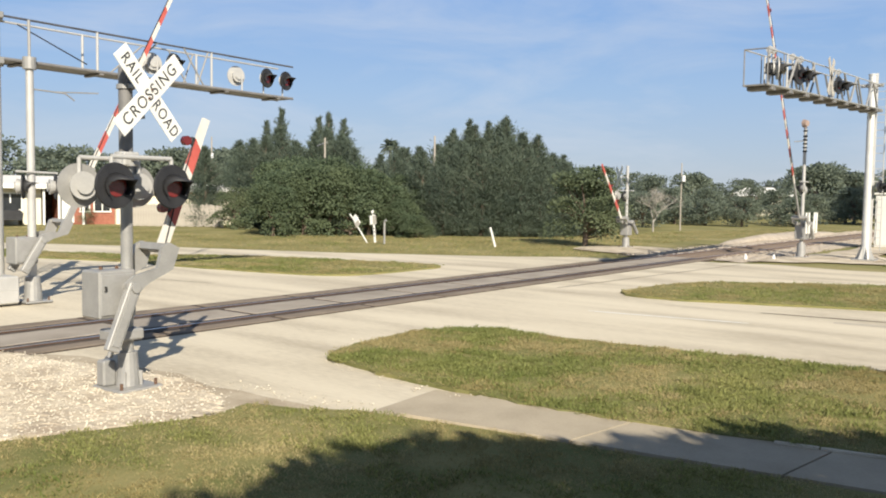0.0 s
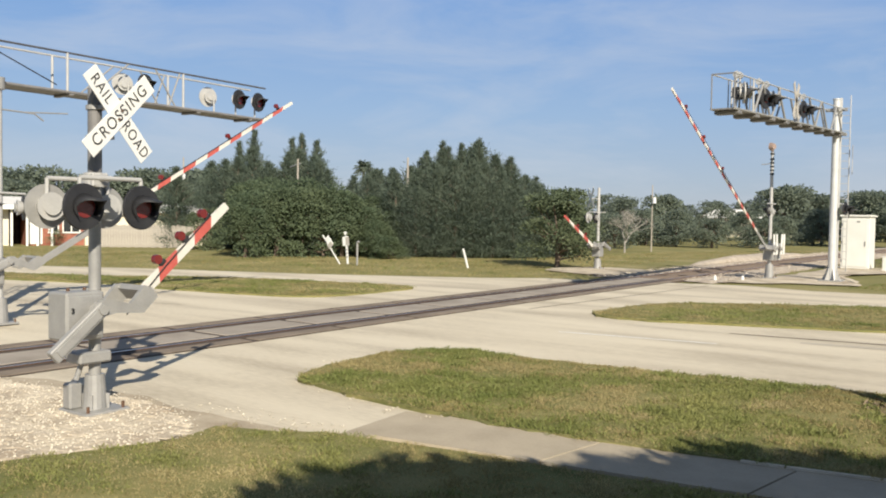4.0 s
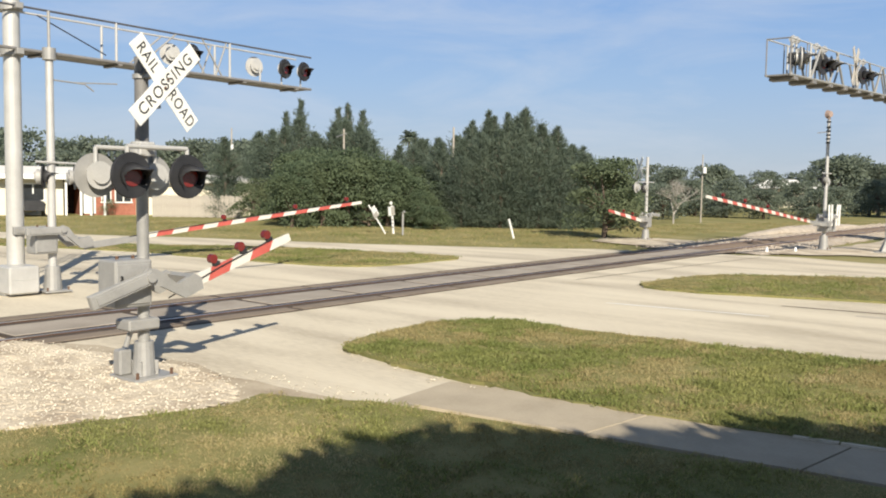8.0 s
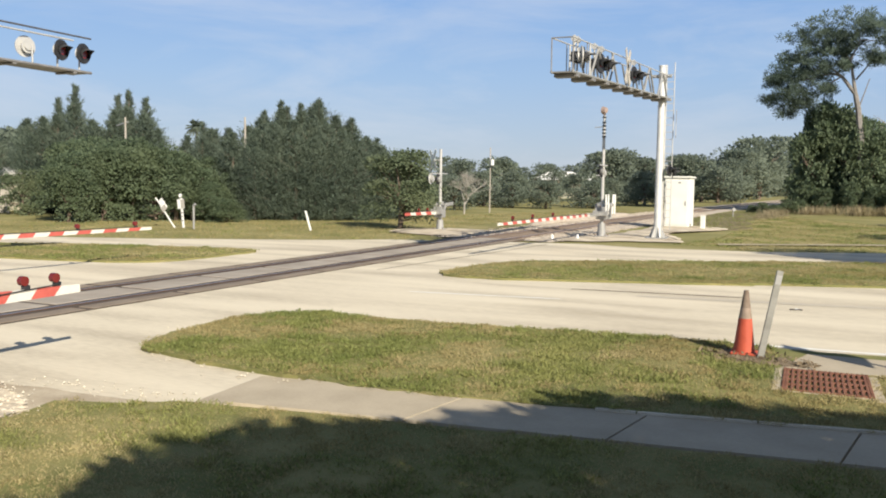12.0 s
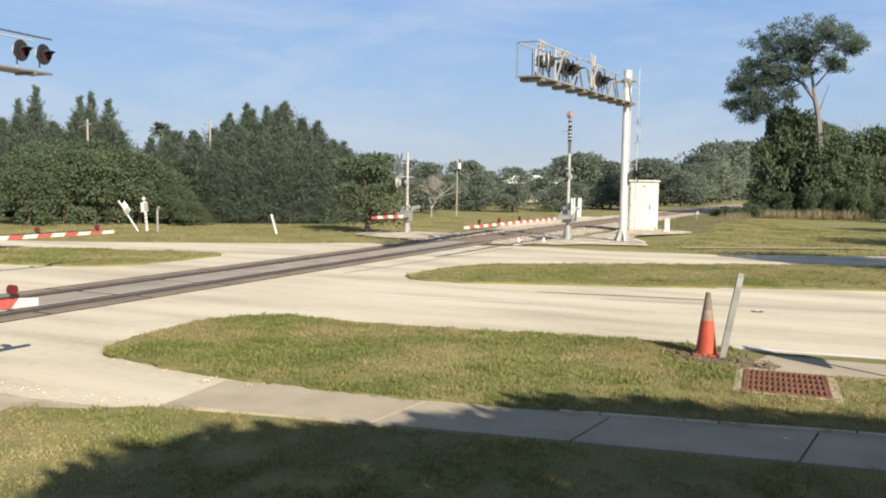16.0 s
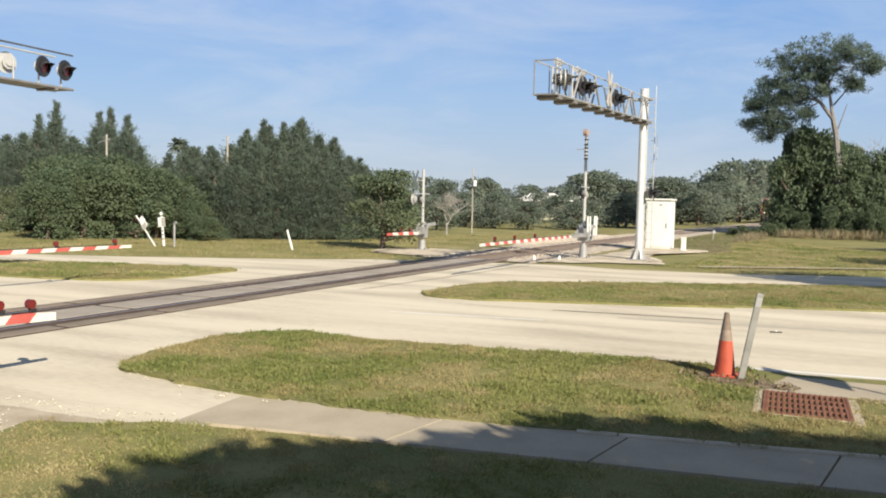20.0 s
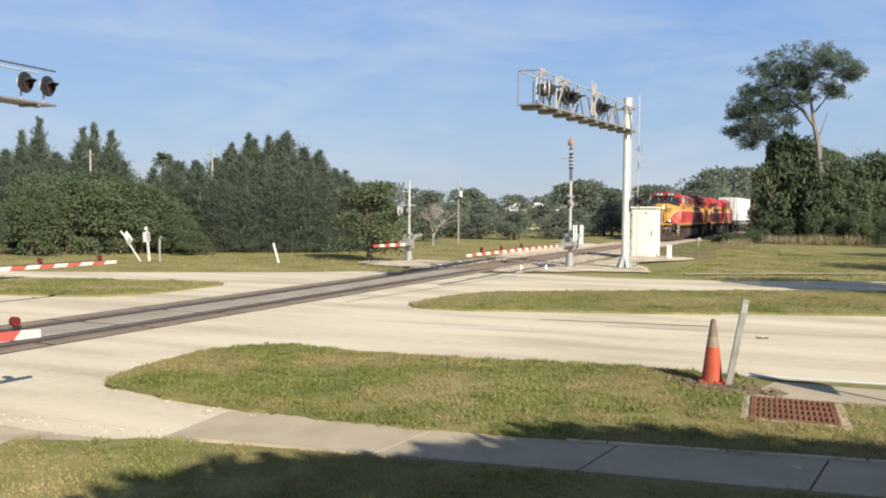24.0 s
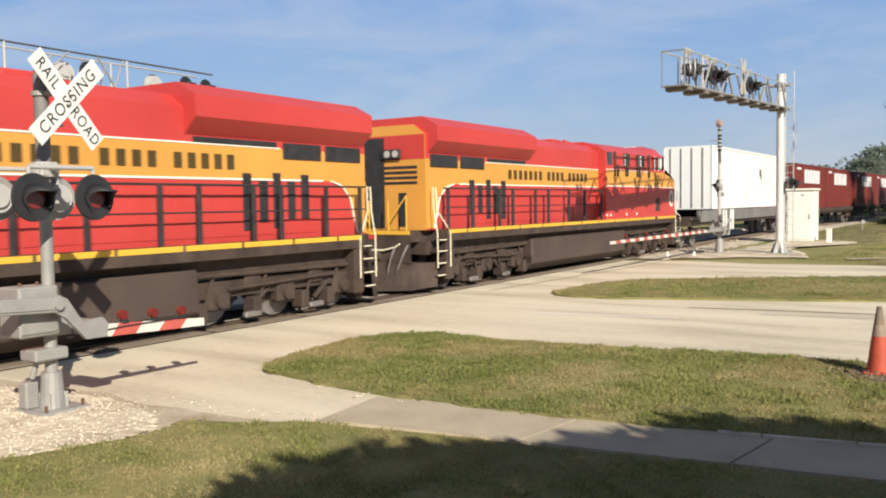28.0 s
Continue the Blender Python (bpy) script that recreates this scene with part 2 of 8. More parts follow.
M_GRIME = mat("underframe_grime", (0.028, 0.020, 0.017), (0.098, 0.070, 0.056), 0.8, 0.1, 2.5, 24, 0.4, 0.8, 0.3)
M_TANK = mat("fuel_tank_black", (0.046, 0.033, 0.028), (0.092, 0.066, 0.055), 0.6, 0, 1.2, 20, 0.15, 0.8, 0.35)
M_STEELW = mat("wheel_steel", (0.17, 0.15, 0.14), (0.34, 0.31, 0.29), 0.5, 0.5, 3, 20, 0.1, 0.8, 0.4)
M_GLASS = mat("dark_window_glass", (0.015, 0.017, 0.02), (0.035, 0.04, 0.045), 0.06, 0, 2, 10, 0, 0.8, 0.6)
M_CONTW = mat("white_container_paint", (0.66, 0.66, 0.64), (0.78, 0.78, 0.76), 0.5, 0, 0.8, 14, 0.03, 0.8, 0.4)
M_CONTR = mat("brown_red_container_paint", (0.13, 0.022, 0.018), (0.21, 0.04, 0.03), 0.55, 0, 0.8, 14, 0.05, 0.8, 0.4)
M_CONE = mat("orange_cone_plastic", (0.34, 0.055, 0.028), (0.52, 0.10, 0.05), 0.55, 0, 6, 40, 0.08, 0.7, 0.4)
M_CONEDARK = mat("dark_cone_top", (0.14, 0.10, 0.075), (0.26, 0.20, 0.15), 0.8, 0, 8, 60, 0.15, 0.7, 0.3)
M_GRATE = mat("rusty_cast_iron", (0.14, 0.055, 0.03), (0.28, 0.13, 0.08), 0.85, 0.2, 6, 60, 0.4, 0.7, 0.3)
M_DARKHOLE = mat("dark_pit", (0.01, 0.009, 0.008), (0.03, 0.026, 0.022), 0.95, 0, 4, 30, 0.2, 0.7, 0.1)
M_WOODGREY = mat("weathered_fence_wood", (0.28, 0.25, 0.21), (0.46, 0.42, 0.36), 0.9, 0, 2, 26, 0.35, 0.7, 0.2)
M_STUCCO = mat("cream_stucco", (0.66, 0.60, 0.46), (0.78, 0.72, 0.58), 0.9, 0, 1, 40, 0.2, 0.7, 0.2)
M_ROOF = mat("white_flat_roof", (0.62, 0.60, 0.56), (0.76, 0.74, 0.70), 0.8, 0, 1, 20, 0.15, 0.7, 0.2)
M_BRICK = mat("red_brown_brick", (0.24, 0.09, 0.06), (0.38, 0.16, 0.11), 0.9, 0, 6, 30, 0.4, 0.7, 0.2)
M_LIGHT = glow("headlight_glow", (1.0, 0.90, 0.70), 2.6)
M_BULB = glow("ditch_light_glow", (1.0, 0.92, 0.76), 1.8)
M_HANDRAIL = mat("handrail_paint", (0.72, 0.66, 0.48), (0.82, 0.76, 0.60), 0.5, 0, 4, 30, 0.03, 0.7, 0.4)

# ---- mesh helpers ----
def part(name, bm, material, parent=None, label=""):
    """Links a bmesh as one mesh object, under a thing or a part when parent is given."""
    me = bpy.data.meshes.new(name)
    bm.to_mesh(me)
    bm.free()
    for m in material if isinstance(material, (list, tuple)) else [material]:
        me.materials.append(m)
    ob = new(name, me)
    if parent is not None:
        ob.parent = parent
    if label:
        ob["label"] = label
    return ob


def shared(name, mesh, parent, m=None):
    """One more piece on a mesh that is already there."""
    ob = new(name, mesh)
    ob.parent = parent
    if m is not None:
        ob.matrix_basis = m
    return ob


def raw(name, verts, faces, material, parent=None, smooth=False):
    me = bpy.data.meshes.new(name)
    me.from_pydata(verts, [], faces)
    for m in material if isinstance(material, (list, tuple)) else [material]:
        me.materials.append(m)
    if smooth:
        me.shade_smooth()
    ob = new(name, me)
    if parent is not None:
        ob.parent = parent
    return ob


def base(name, m, label, category, group="", kind=""):
    ob = new(name)
    ob.empty_display_size = 0.2
    ob.matrix_basis = m
    return tagged(ob, label, category, group, kind)


def box(bm, x0, x1, y0, y1, z0, z1, bevel=0.0, m=None):
    v = [bm.verts.new((x, y, z)) for x in (x0, x1) for y in (y0, y1) for z in (z0, z1)]
    f = [bm.faces.new([v[i] for i in q]) for q in ((0, 1, 3, 2), (4, 6, 7, 5), (0, 4, 5, 1), (2, 3, 7, 6), (0, 2, 6, 4), (1, 5, 7, 3))]
    if bevel:
        es = list({e for q in f for e in q.edges})
        r = bmesh.ops.bevel(bm, geom=es, offset=bevel, segments=1, affect="EDGES")
        v = list({w for q in r["faces"] for w in q.verts} | {w for w in v if w.is_valid})
    if m is not None:
        bmesh.ops.transform(bm, matrix=m, verts=[w for w in v if w.is_valid])
    return bm


def rod(bm, a, b, r, r2=None, seg=8):
    """A round bar from a to b."""
    a, b = Vector(a), Vector(b)
    d = b - a
    if d.length < 1e-6:
        return bm
    m = Matrix.Translation((a + b) / 2) @ d.to_track_quat("Z", "Y").to_matrix().to_4x4()
    bmesh.ops.create_cone(bm, cap_ends=True, segments=seg, radius1=r, radius2=r if r2 is None else r2, depth=d.length, matrix=m)
    return bm


def disc(bm, c, axis, r, depth, seg=20, r2=None):
    c, axis = Vector(c), Vector(axis).normalized()
    return rod(bm, c - axis * depth / 2, c + axis * depth / 2, r, r2, seg)


def prism(bm, outline, z0, z1):
    """A closed plan outline between two heights."""
    lo = [bm.verts.new((x, y, z0)) for x, y in outline]
    hi = [bm.verts.new((x, y, z1)) for x, y in outline]
    n = len(outline)
    bm.faces.new(hi)
    bm.faces.new(lo[::-1])
    for i in range(n):
        bm.faces.new((lo[i], lo[(i + 1) % n], hi[(i + 1) % n], hi[i]))
    bmesh.ops.recalc_face_normals(bm, faces=bm.faces)
    return bm


def swept(bm, profile, a, b):
    """A closed profile in x and z, run along y from a to b."""
    p0 = [bm.verts.new((x, a, z)) for x, z in profile]
    p1 = [bm.verts.new((x, b, z)) for x, z in profile]
    n = len(profile)
    fs = [bm.faces.new(p0), bm.faces.new(p1[::-1])]
    for i in range(n):
        fs.append(bm.faces.new((p0[i], p1[i], p1[(i + 1) % n], p0[(i + 1) % n])))
    bmesh.ops.recalc_face_normals(bm, faces=fs)
    return bm


def smooth_outline(pts, n=6, wobble=0.0, seed=0):
    """Rounds a plan outline and roughens it a little."""
    rnd = random.Random(seed)
    out = []
    k = len(pts)
    for i in range(k):
        p0, p1, p2, p3 = (Vector(pts[(i + j - 1) % k]) for j in range(4))
        for s in range(n):
            t = s / n
            q = 0.5 * ((2 * p1) + (p2 - p0) * t + (2 * p0 - 5 * p1 + 4 * p2 - p3) * t * t + (3 * p1 - p0 - 3 * p2 + p3) * t ** 3)
            out.append((q.x + rnd.uniform(-wobble, wobble), q.y + rnd.uniform(-wobble, wobble)))
    return out


def inside(pts, x, y):
    """Which of the points lie within the plan outline (numpy arrays)."""
    hit = np.zeros(len(x), bool)
    n = len(pts)
    for i in range(n):
        (ax, ay), (bx, by) = pts[i], pts[(i + 1) % n]
        if ay != by:
            c = ((ay > y) != (by > y)) & (x < (bx - ax) * (y - ay) / (by - ay) + ax)
            hit ^= c
    return hit

# ---- ground, road, tracks ----
TRACK_X = -14.25


def track_x(y):
    """The track's middle line: straight over the crossing, then a slow bend."""
    return TRACK_X + 0.058 * 18.0 * math.log1p(math.exp((y - 78.0) / 18.0)) - 0.058 * 18.0 * math.log1p(math.exp(-78.0 / 18.0))


def slab(name, outline, z0, z1, material, label, category):
    ob = part(name, prism(bmesh.new(), outline, z0, z1), material)
    return tagged(ob, label, category, "", "structure")


def build_ground():
    n = 60
    r = [0, 30, 60, 90, 130, 200, 400, 900, 2500]
    verts = [(0, 0, -0.05)]
    faces = []
    for q in r[1:]:
        verts += [(q * math.cos(2 * math.pi * i / n), q * math.sin(2 * math.pi * i / n), -0.05) for i in range(n)]
    faces += [(0, 1 + i, 1 + (i + 1) % n) for i in range(n)]
    for k in range(len(r) - 2):
        a, b = 1 + k * n, 1 + (k + 1) * n
        faces += [(a + i, b + i, b + (i + 1) % n, a + (i + 1) % n) for i in range(n)]
    g = raw("ground", verts, faces, M_GROUND)
    tagged(g, "dry patchy grass ground with bare soil, reaching to the trees", "ground", "", "structure")


build_ground()
FAR_EDGE = [(0.8, 33.8), (-4.0, 31.4), (-7.8, 30.9), (-10.2, 31.6), (-17.3, 29.4), (-19.1, 27.7), (-24.9, 24.3), (-32.2, 21.4), (-38.9, 17.9), (-70, 3)]
ROAD = [(60, 15.6), (60, 62)] + FAR_EDGE + [(-70, -30), (-40, -14), (-22, 0), (-18.9, 7.2), (-14.9, 6.2), (-13.2, 5.6), (-12.2, 5.9), (-11.2, 6.1), (-10.2, 6.4), (-8.4, 5.5), (-6.5, 5.5), (10, 8)]
slab("road", ROAD, -0.2, 0.0, M_ROAD, "pale worn concrete divided road over the level crossing", "road")
ISLE = smooth_outline([(-9.65, 8.5), (-10.0, 9.7), (-10.0, 11.2), (-9.3, 12.05), (-7.5, 12.05), (-4.8, 12.35), (-3.1, 12.55), (-1.4, 12.45), (6, 13.0), (25, 14.2), (25, 11.8), (6, 9.45), (-0.7, 8.6), (-3.0, 8.2), (-4.8, 7.92), (-6.0, 7.84), (-7.0, 7.9), (-8.6, 8.1)], 5, 0.05, 1)
slab("grass_verge", ISLE, -0.1, 0.05, M_LAWN, "rounded grass verge between road and sidewalk", "verge")
MED_R = smooth_outline([(-10.1, 18.8), (-10.2, 20.8), (-9.7, 22.6), (-8.1, 24.1), (-3.6, 26.7), (0.5, 28.7), (40, 46), (40, 36), (0.1, 21.8), (-3.1, 20.4), (-6.7, 19.1), (-8.6, 18.5)], 5, 0.05, 2)
slab("median_east", MED_R, -0.1, 0.05, M_LAWN, "grass median with a rounded end beside the tracks", "median")
MED_L = smooth_outline([(-17.9, 21.8), (-17.7, 19.6), (-18.0, 17.4), (-20.1, 16.4), (-24.3, 15.8), (-29.1, 14.7), (-60, 3), (-60, 6), (-32.1, 16.1), (-27.8, 18.5), (-25.5, 20.2), (-19.9, 21.9)], 5, 0.05, 3)
slab("median_west", MED_L, -0.1, 0.05, M_LAWN, "grass median strip narrowing to the tracks", "median")
LAWN = [(-8.9, 3.4), (-8.5, 4.4), (-8.15, 5.3), (-8.3, 5.9), (-7.6, 6.15), (-7.2, 6.45), (-5.7, 6.72), (-4.8, 6.82), (-2.9, 7.1), (-0.7, 7.4), (6, 8.2), (25, 10.4), (25, -20), (-25, -20), (-11.5, 0.2), (-9.8, 2.3)]
slab("lawn", LAWN, -0.1, 0.04, M_LAWN, "mown lawn in the shade of trees", "lawn")
GRAVEL = smooth_outline([(-8.5, 5.75), (-8.25, 5.2), (-8.6, 4.3), (-9.1, 3.3), (-10.2, 2.2), (-12, 0.5), (-14, -3), (-16.5, -3), (-15.2, 3), (-13.2, 5.45), (-12.2, 5.75), (-11.3, 6.0), (-10.3, 6.2), (-9.3, 6.1)], 4, 0.06, 4)


def gravel_bed():
    """A lumpy sheet of crushed shell on the plan outline."""
    rnd = np.random.RandomState(12)
    c = 0.06
    nx, ny = int(9 / c), int(10 / c)
    gx, gy = np.meshgrid(-17.2 + c * np.arange(nx), -3.4 + c * np.arange(ny), indexing="ij")
    gx, gy = gx + rnd.uniform(-0.025, 0.025, gx.shape), gy + rnd.uniform(-0.025, 0.025, gy.shape)
    ins = inside(GRAVEL, gx.ravel(), gy.ravel()).reshape(gx.shape)
    z = np.where(ins, 0.03 + 0.012 * rnd.uniform(-0.5, 1, gx.shape), 0.012)
    idx = np.arange(nx * ny).reshape(nx, ny)
    faces = []
    for i in range(nx - 1):
        for j in range(ny - 1):
            if ins[i:i + 2, j:j + 2].any():
                faces.append((int(idx[i, j]), int(idx[i + 1, j]), int(idx[i + 1, j + 1]), int(idx[i, j + 1])))
    ob = raw("gravel_bed", np.stack([gx.ravel(), gy.ravel(), z.ravel()], 1).tolist(), faces, M_GRAVEL)
    tagged(ob, "white crushed shell bed round the signal mast", "gravel", "", "structure")


WEEDY = [(-10.9, 48), (-8.3, 46.6), (-6.0, 48.0), (-6.3, 54), (-6.8, 62), (-6.0, 70), (-5.2, 78), (-8.6, 86), (-10.6, 78), (-10.9, 62)]
slab("weedy_soil", smooth_outline(WEEDY, 4, 0.25, 21), -0.1, -0.02, M_WEEDSOIL, "dull brown weedy soil beside the track", "soil")
slab("bare_soil", smooth_outline([(-10.7, 6.35), (-9.4, 6.3), (-8.0, 6.35), (-7.0, 6.5), (-7.4, 5.4), (-8, 4.4), (-10, 1.5), (-13, -3.5), (-17.2, -3.5), (-16.5, 3), (-13.2, 5.8)], 3, 0.08, 9), -0.1, 0.009, M_SOIL, "trodden brown soil at the edge of the shell bed", "soil")
gravel_bed()

# ---- railway track and crossing panels ----
GAUGE = 0.753
Y_CROSS0, Y_CROSS1 = 5.7, 32.5


def rail_piece(name, parent, dx, y0, y1, step):
    """A rail run along the middle line, with foot, web and a worn head."""
    prof = [(-0.065, -0.16), (0.065, -0.16), (0.065, -0.145), (0.012, -0.12), (0.012, -0.045), (0.036, -0.03), (0.036, 0.0), (-0.036, 0.0), (-0.036, -0.03), (-0.012, -0.045), (-0.012, -0.12), (-0.065, -0.145)]
    n = max(1, int((y1 - y0) / step))
    verts, faces = [], []
    for i in range(n + 1):
        y = y0 + (y1 - y0) * i / n
        verts += [(track_x(y) + dx + px, y, 0.03 + pz) for px, pz in prof]
    k = len(prof)
    for i in range(n):
        faces += [(i * k + j, (i + 1) * k + j, (i + 1) * k + (j + 1) % k, i * k + (j + 1) % k) for j in range(k)]
    ob = raw(name, verts, faces, [M_RAIL, M_RAILTOP], parent)
    for i, f in enumerate(ob.data.polygons):
        f.material_index = 1 if i % k == 6 else 0
    return ob


track = base("railway_track", pose(0, 0, 0), "single rusty railway track on ballast, set into crossing panels at the road", "railway track", "", "structure")
for side in (1, -1):
    rail_piece("rail", track, side * GAUGE, -70, 420, 3.0)

# ballast shoulders beyond the crossing
def ballast(name, y0, y1, lift):
    verts, faces = [], []
    n = int((y1 - y0) / 1.5)
    rnd = random.Random(5)
    prof = [(-2.9, -0.06), (-2.0, 0.0), (-1.35, 0.015), (-0.9, -0.03), (0.0, -0.02), (0.9, -0.03), (1.35, 0.015), (2.0, 0.0), (2.9, -0.06)]
    for i in range(n + 1):
        y = y0 + (y1 - y0) * i / n
        verts += [(track_x(y) + px + rnd.uniform(-0.05, 0.05), y, pz - 0.012 + rnd.uniform(-0.012, 0.012) + lift * min(1, i / 8)) for px, pz in prof]
    k = len(prof)
    for i in range(n):
        faces += [(i * k + j, i * k + j + 1, (i + 1) * k + j + 1, (i + 1) * k + j) for j in range(k - 1)]
    tagged(raw(name, verts, faces, M_BALLAST), "grey crushed stone ballast under the track", "ballast", "", "structure")


ballast("ballast_north", Y_CROSS1 - 0.3, 260, 0.0)
ballast("ballast_south", -70, Y_CROSS0 + 0.3, 0.0)

# loose stones along the ballast and a white stone heap beside it
def stones(name, count, place, size, material, label, seed):
    rnd = random.Random(seed)
    verts, faces = [], []
    for i in range(count):
        x, y, z = place(rnd)
        s = size * rnd.uniform(0.5, 1.3)
        b = len(verts)
        for dx, dy, dz in ((1, 0, 0), (0, 1, 0), (-1, 0, 0), (0, -1, 0), (0, 0, 0.8), (0, 0, -0.5)):
            verts.append((x + dx * s * rnd.uniform(0.6, 1.2), y + dy * s * rnd.uniform(0.6, 1.2), z + dz * s * rnd.uniform(0.6, 1.1)))
        faces += [(b + p, b + q, b + 4) for p, q in ((0, 1), (1, 2), (2, 3), (3, 0))] + [(b + q, b + p, b + 5) for p, q in ((0, 1), (1, 2), (2, 3), (3, 0))]
    ob = raw(name, verts, faces, material)
    return tagged(ob, label, "stones", "", "stuff")


def on_ballast(rnd):
    y = rnd.uniform(32.6, 75) if rnd.random() < 0.85 else rnd.uniform(-6, 5.5)
    dx = rnd.choice((-1, 1)) * rnd.uniform(0.95, 2.9)
    return track_x(y) + dx, y, 0.0 if abs(dx) < 2 else -0.03


stones("ballast_stones", 5200, on_ballast, 0.05, M_BALLAST, "loose grey ballast stones along the track", 7)


def on_gravel(rnd):
    while True:
        x, y = rnd.uniform(-15.5, -8.2), rnd.uniform(0.5, 6.2)
        if inside(GRAVEL, np.array([x]), np.array([y]))[0]:
            return x + rnd.gauss(0, 0.12), y + rnd.gauss(0, 0.12), 0.035


stones("shell_gravel", 9500, on_gravel, 0.016, M_STONE, "white crushed shell gravel scattered round the mast", 8)


def at_kerbs(rnd):
    """Pebbles strewn along the ragged ends of the verge and the lawn."""
    a, b = rnd.choice((((-9.8, 8.5), (-7.3, 7.75)), ((-9.6, 6.35), (-7.2, 6.7)), ((-10.2, 9.2), (-9.9, 11.6)), ((-7.0, 7.8), (-3.0, 8.1))))
    t = rnd.random()
    return a[0] + (b[0] - a[0]) * t + rnd.gauss(0, 0.12), a[1] + (b[1] - a[1]) * t + rnd.gauss(0, 0.12), 0.012


stones("strewn_pebbles", 260, at_kerbs, 0.016, M_STONE, "pale pebbles strewn along the edge of the concrete", 31)


def heap(name, outline, height, material, label, seed):
    """A low uneven heap on a plan outline."""
    rnd = random.Random(seed)
    cx = sum(p[0] for p in outline) / len(outline)
    cy = sum(p[1] for p in outline) / len(outline)
    ring = smooth_outline(outline, 4, 0.16, seed)
    verts, faces = [], []
    n = len(ring)
    for k, (f, h) in enumerate(((1.0, -0.06), (0.85, 0.35), (0.6, 0.7), (0.3, 0.95))):
        verts += [(cx + (x - cx) * f + rnd.uniform(-0.08, 0.08), cy + (y - cy) * f + rnd.uniform(-0.08, 0.08), height * h * rnd.uniform(0.75, 1.15)) for x, y in ring]
    verts.append((cx, cy, height))
    for k in range(3):
        faces += [(k * n + i, k * n + (i + 1) % n, (k + 1) * n + (i + 1) % n, (k + 1) * n + i) for i in range(n)]
    faces += [(3 * n + i, 3 * n + (i + 1) % n, 4 * n) for i in range(n)]
    return tagged(raw(name, verts, faces, material, None, True), label, "gravel", "", "structure")


heap("stone_bank", [(-16.6, 44), (-16.2, 52), (-16.0, 66), (-17.6, 66), (-18.0, 56), (-17.6, 48)], 0.28, M_BALLAST, "bank of pale crushed stone behind the track", 3)
heap("shell_apron_east", [(-11.6, 33.2), (-10.4, 33.3), (-9.0, 34.4), (-7.2, 35.0), (-7.5, 37.2), (-8.6, 40.5), (-8.0, 44.5), (-6.8, 46.2), (-7.2, 49.0), (-10.4, 49), (-10.6, 42), (-11.3, 37)], 0.05, M_GRAVEL, "white shell apron round the signal masts and the cabinet", 4)
heap("shell_apron_west", [(-20.5, 35.0), (-17.2, 33.0), (-16.3, 34.5), (-16.6, 38), (-19.5, 38.5)], 0.05, M_GRAVEL, "white shell patch under the far signal mast", 6)

# timber ties beyond the crossing
tie_mesh = None
for i, y in enumerate([Y_CROSS1 + 0.3 + 0.55 * k for k in range(95)] + [Y_CROSS0 - 0.3 - 0.55 * k for k in range(30)]):
    if tie_mesh is None:
        ob = part("tie", box(bmesh.new(), -1.3, 1.3, -0.11, 0.11, -0.12, 0.0, 0.012), M_TIE, track)
        tie_mesh = ob.data
    else:
        ob = shared("tie", tie_mesh, track)
    ob.matrix_basis = pose(track_x(y), y, 0.004 + 0.004 * (i % 3), 0, 0, (i * 37 % 7 - 3) * 0.4)

# crossing surface: rubber flangeways beside the rails, concrete panels between and outside
for dx0, dx1 in ((-GAUGE - 0.24, -GAUGE - 0.045), (-GAUGE + 0.045, -GAUGE + 0.25), (GAUGE - 0.25, GAUGE - 0.045), (GAUGE + 0.045, GAUGE + 0.24)):
    part("flangeway", box(bmesh.new(), TRACK_X + dx0, TRACK_X + dx1, Y_CROSS0, Y_CROSS1, -0.1, 0.012), M_RUBBER, track)
n_panel = 11
plen = (Y_CROSS1 - Y_CROSS0) / n_panel
for k in range(n_panel):
    for x0, x1 in ((-GAUGE + 0.26, GAUGE - 0.26), (GAUGE + 0.25, GAUGE + 0.62), (-GAUGE - 0.62, -GAUGE - 0.25)):
        y0 = Y_CROSS0 + k * plen
        part("crossing_panel", box(bmesh.new(), TRACK_X + x0, TRACK_X + x1, y0 + 0.08, y0 + plen - 0.08, -0.1, 0.018, 0.012), M_PANEL if x0 < 0 < x1 else M_PANELDARK, track)
for x0, x1 in ((-1.45, -1.38), (1.38, 1.45)):
    part("edge_seal", box(bmesh.new(), TRACK_X + x0, TRACK_X + x1, Y_CROSS0, Y_CROSS1, -0.1, 0.01), M_RUBBER, track)
part("joint_fill", box(bmesh.new(), TRACK_X - 1.38, TRACK_X + 1.38, Y_CROSS0, Y_CROSS1, -0.12, 0.004), M_RUBBER, track)

# ---- sidewalk slabs ----
# the lip's sunlit edge is put into this paler concrete colour
M_EDGING = mat("sunlit_concrete_lip", (0.48, 0.42, 0.33), (0.64, 0.57, 0.46), 0.85, 0, 3, 40, 0.3, 0.7, 0.25)
walk_way = base("sidewalk", pose(0, 0, 0), "grey concrete sidewalk slabs beside the verge", "sidewalk", "", "structure")


def walk_lo(x):
    return 6.62 + (x + 7.2) * 0.1372 if x < -0.7 else 7.51 + (x + 0.7) * 0.13


def walk_hi(x):
    return 7.95 + max(0.0, x + 5.6) * 0.135 if x < -0.7 else 8.61 + (x + 0.7) * 0.13


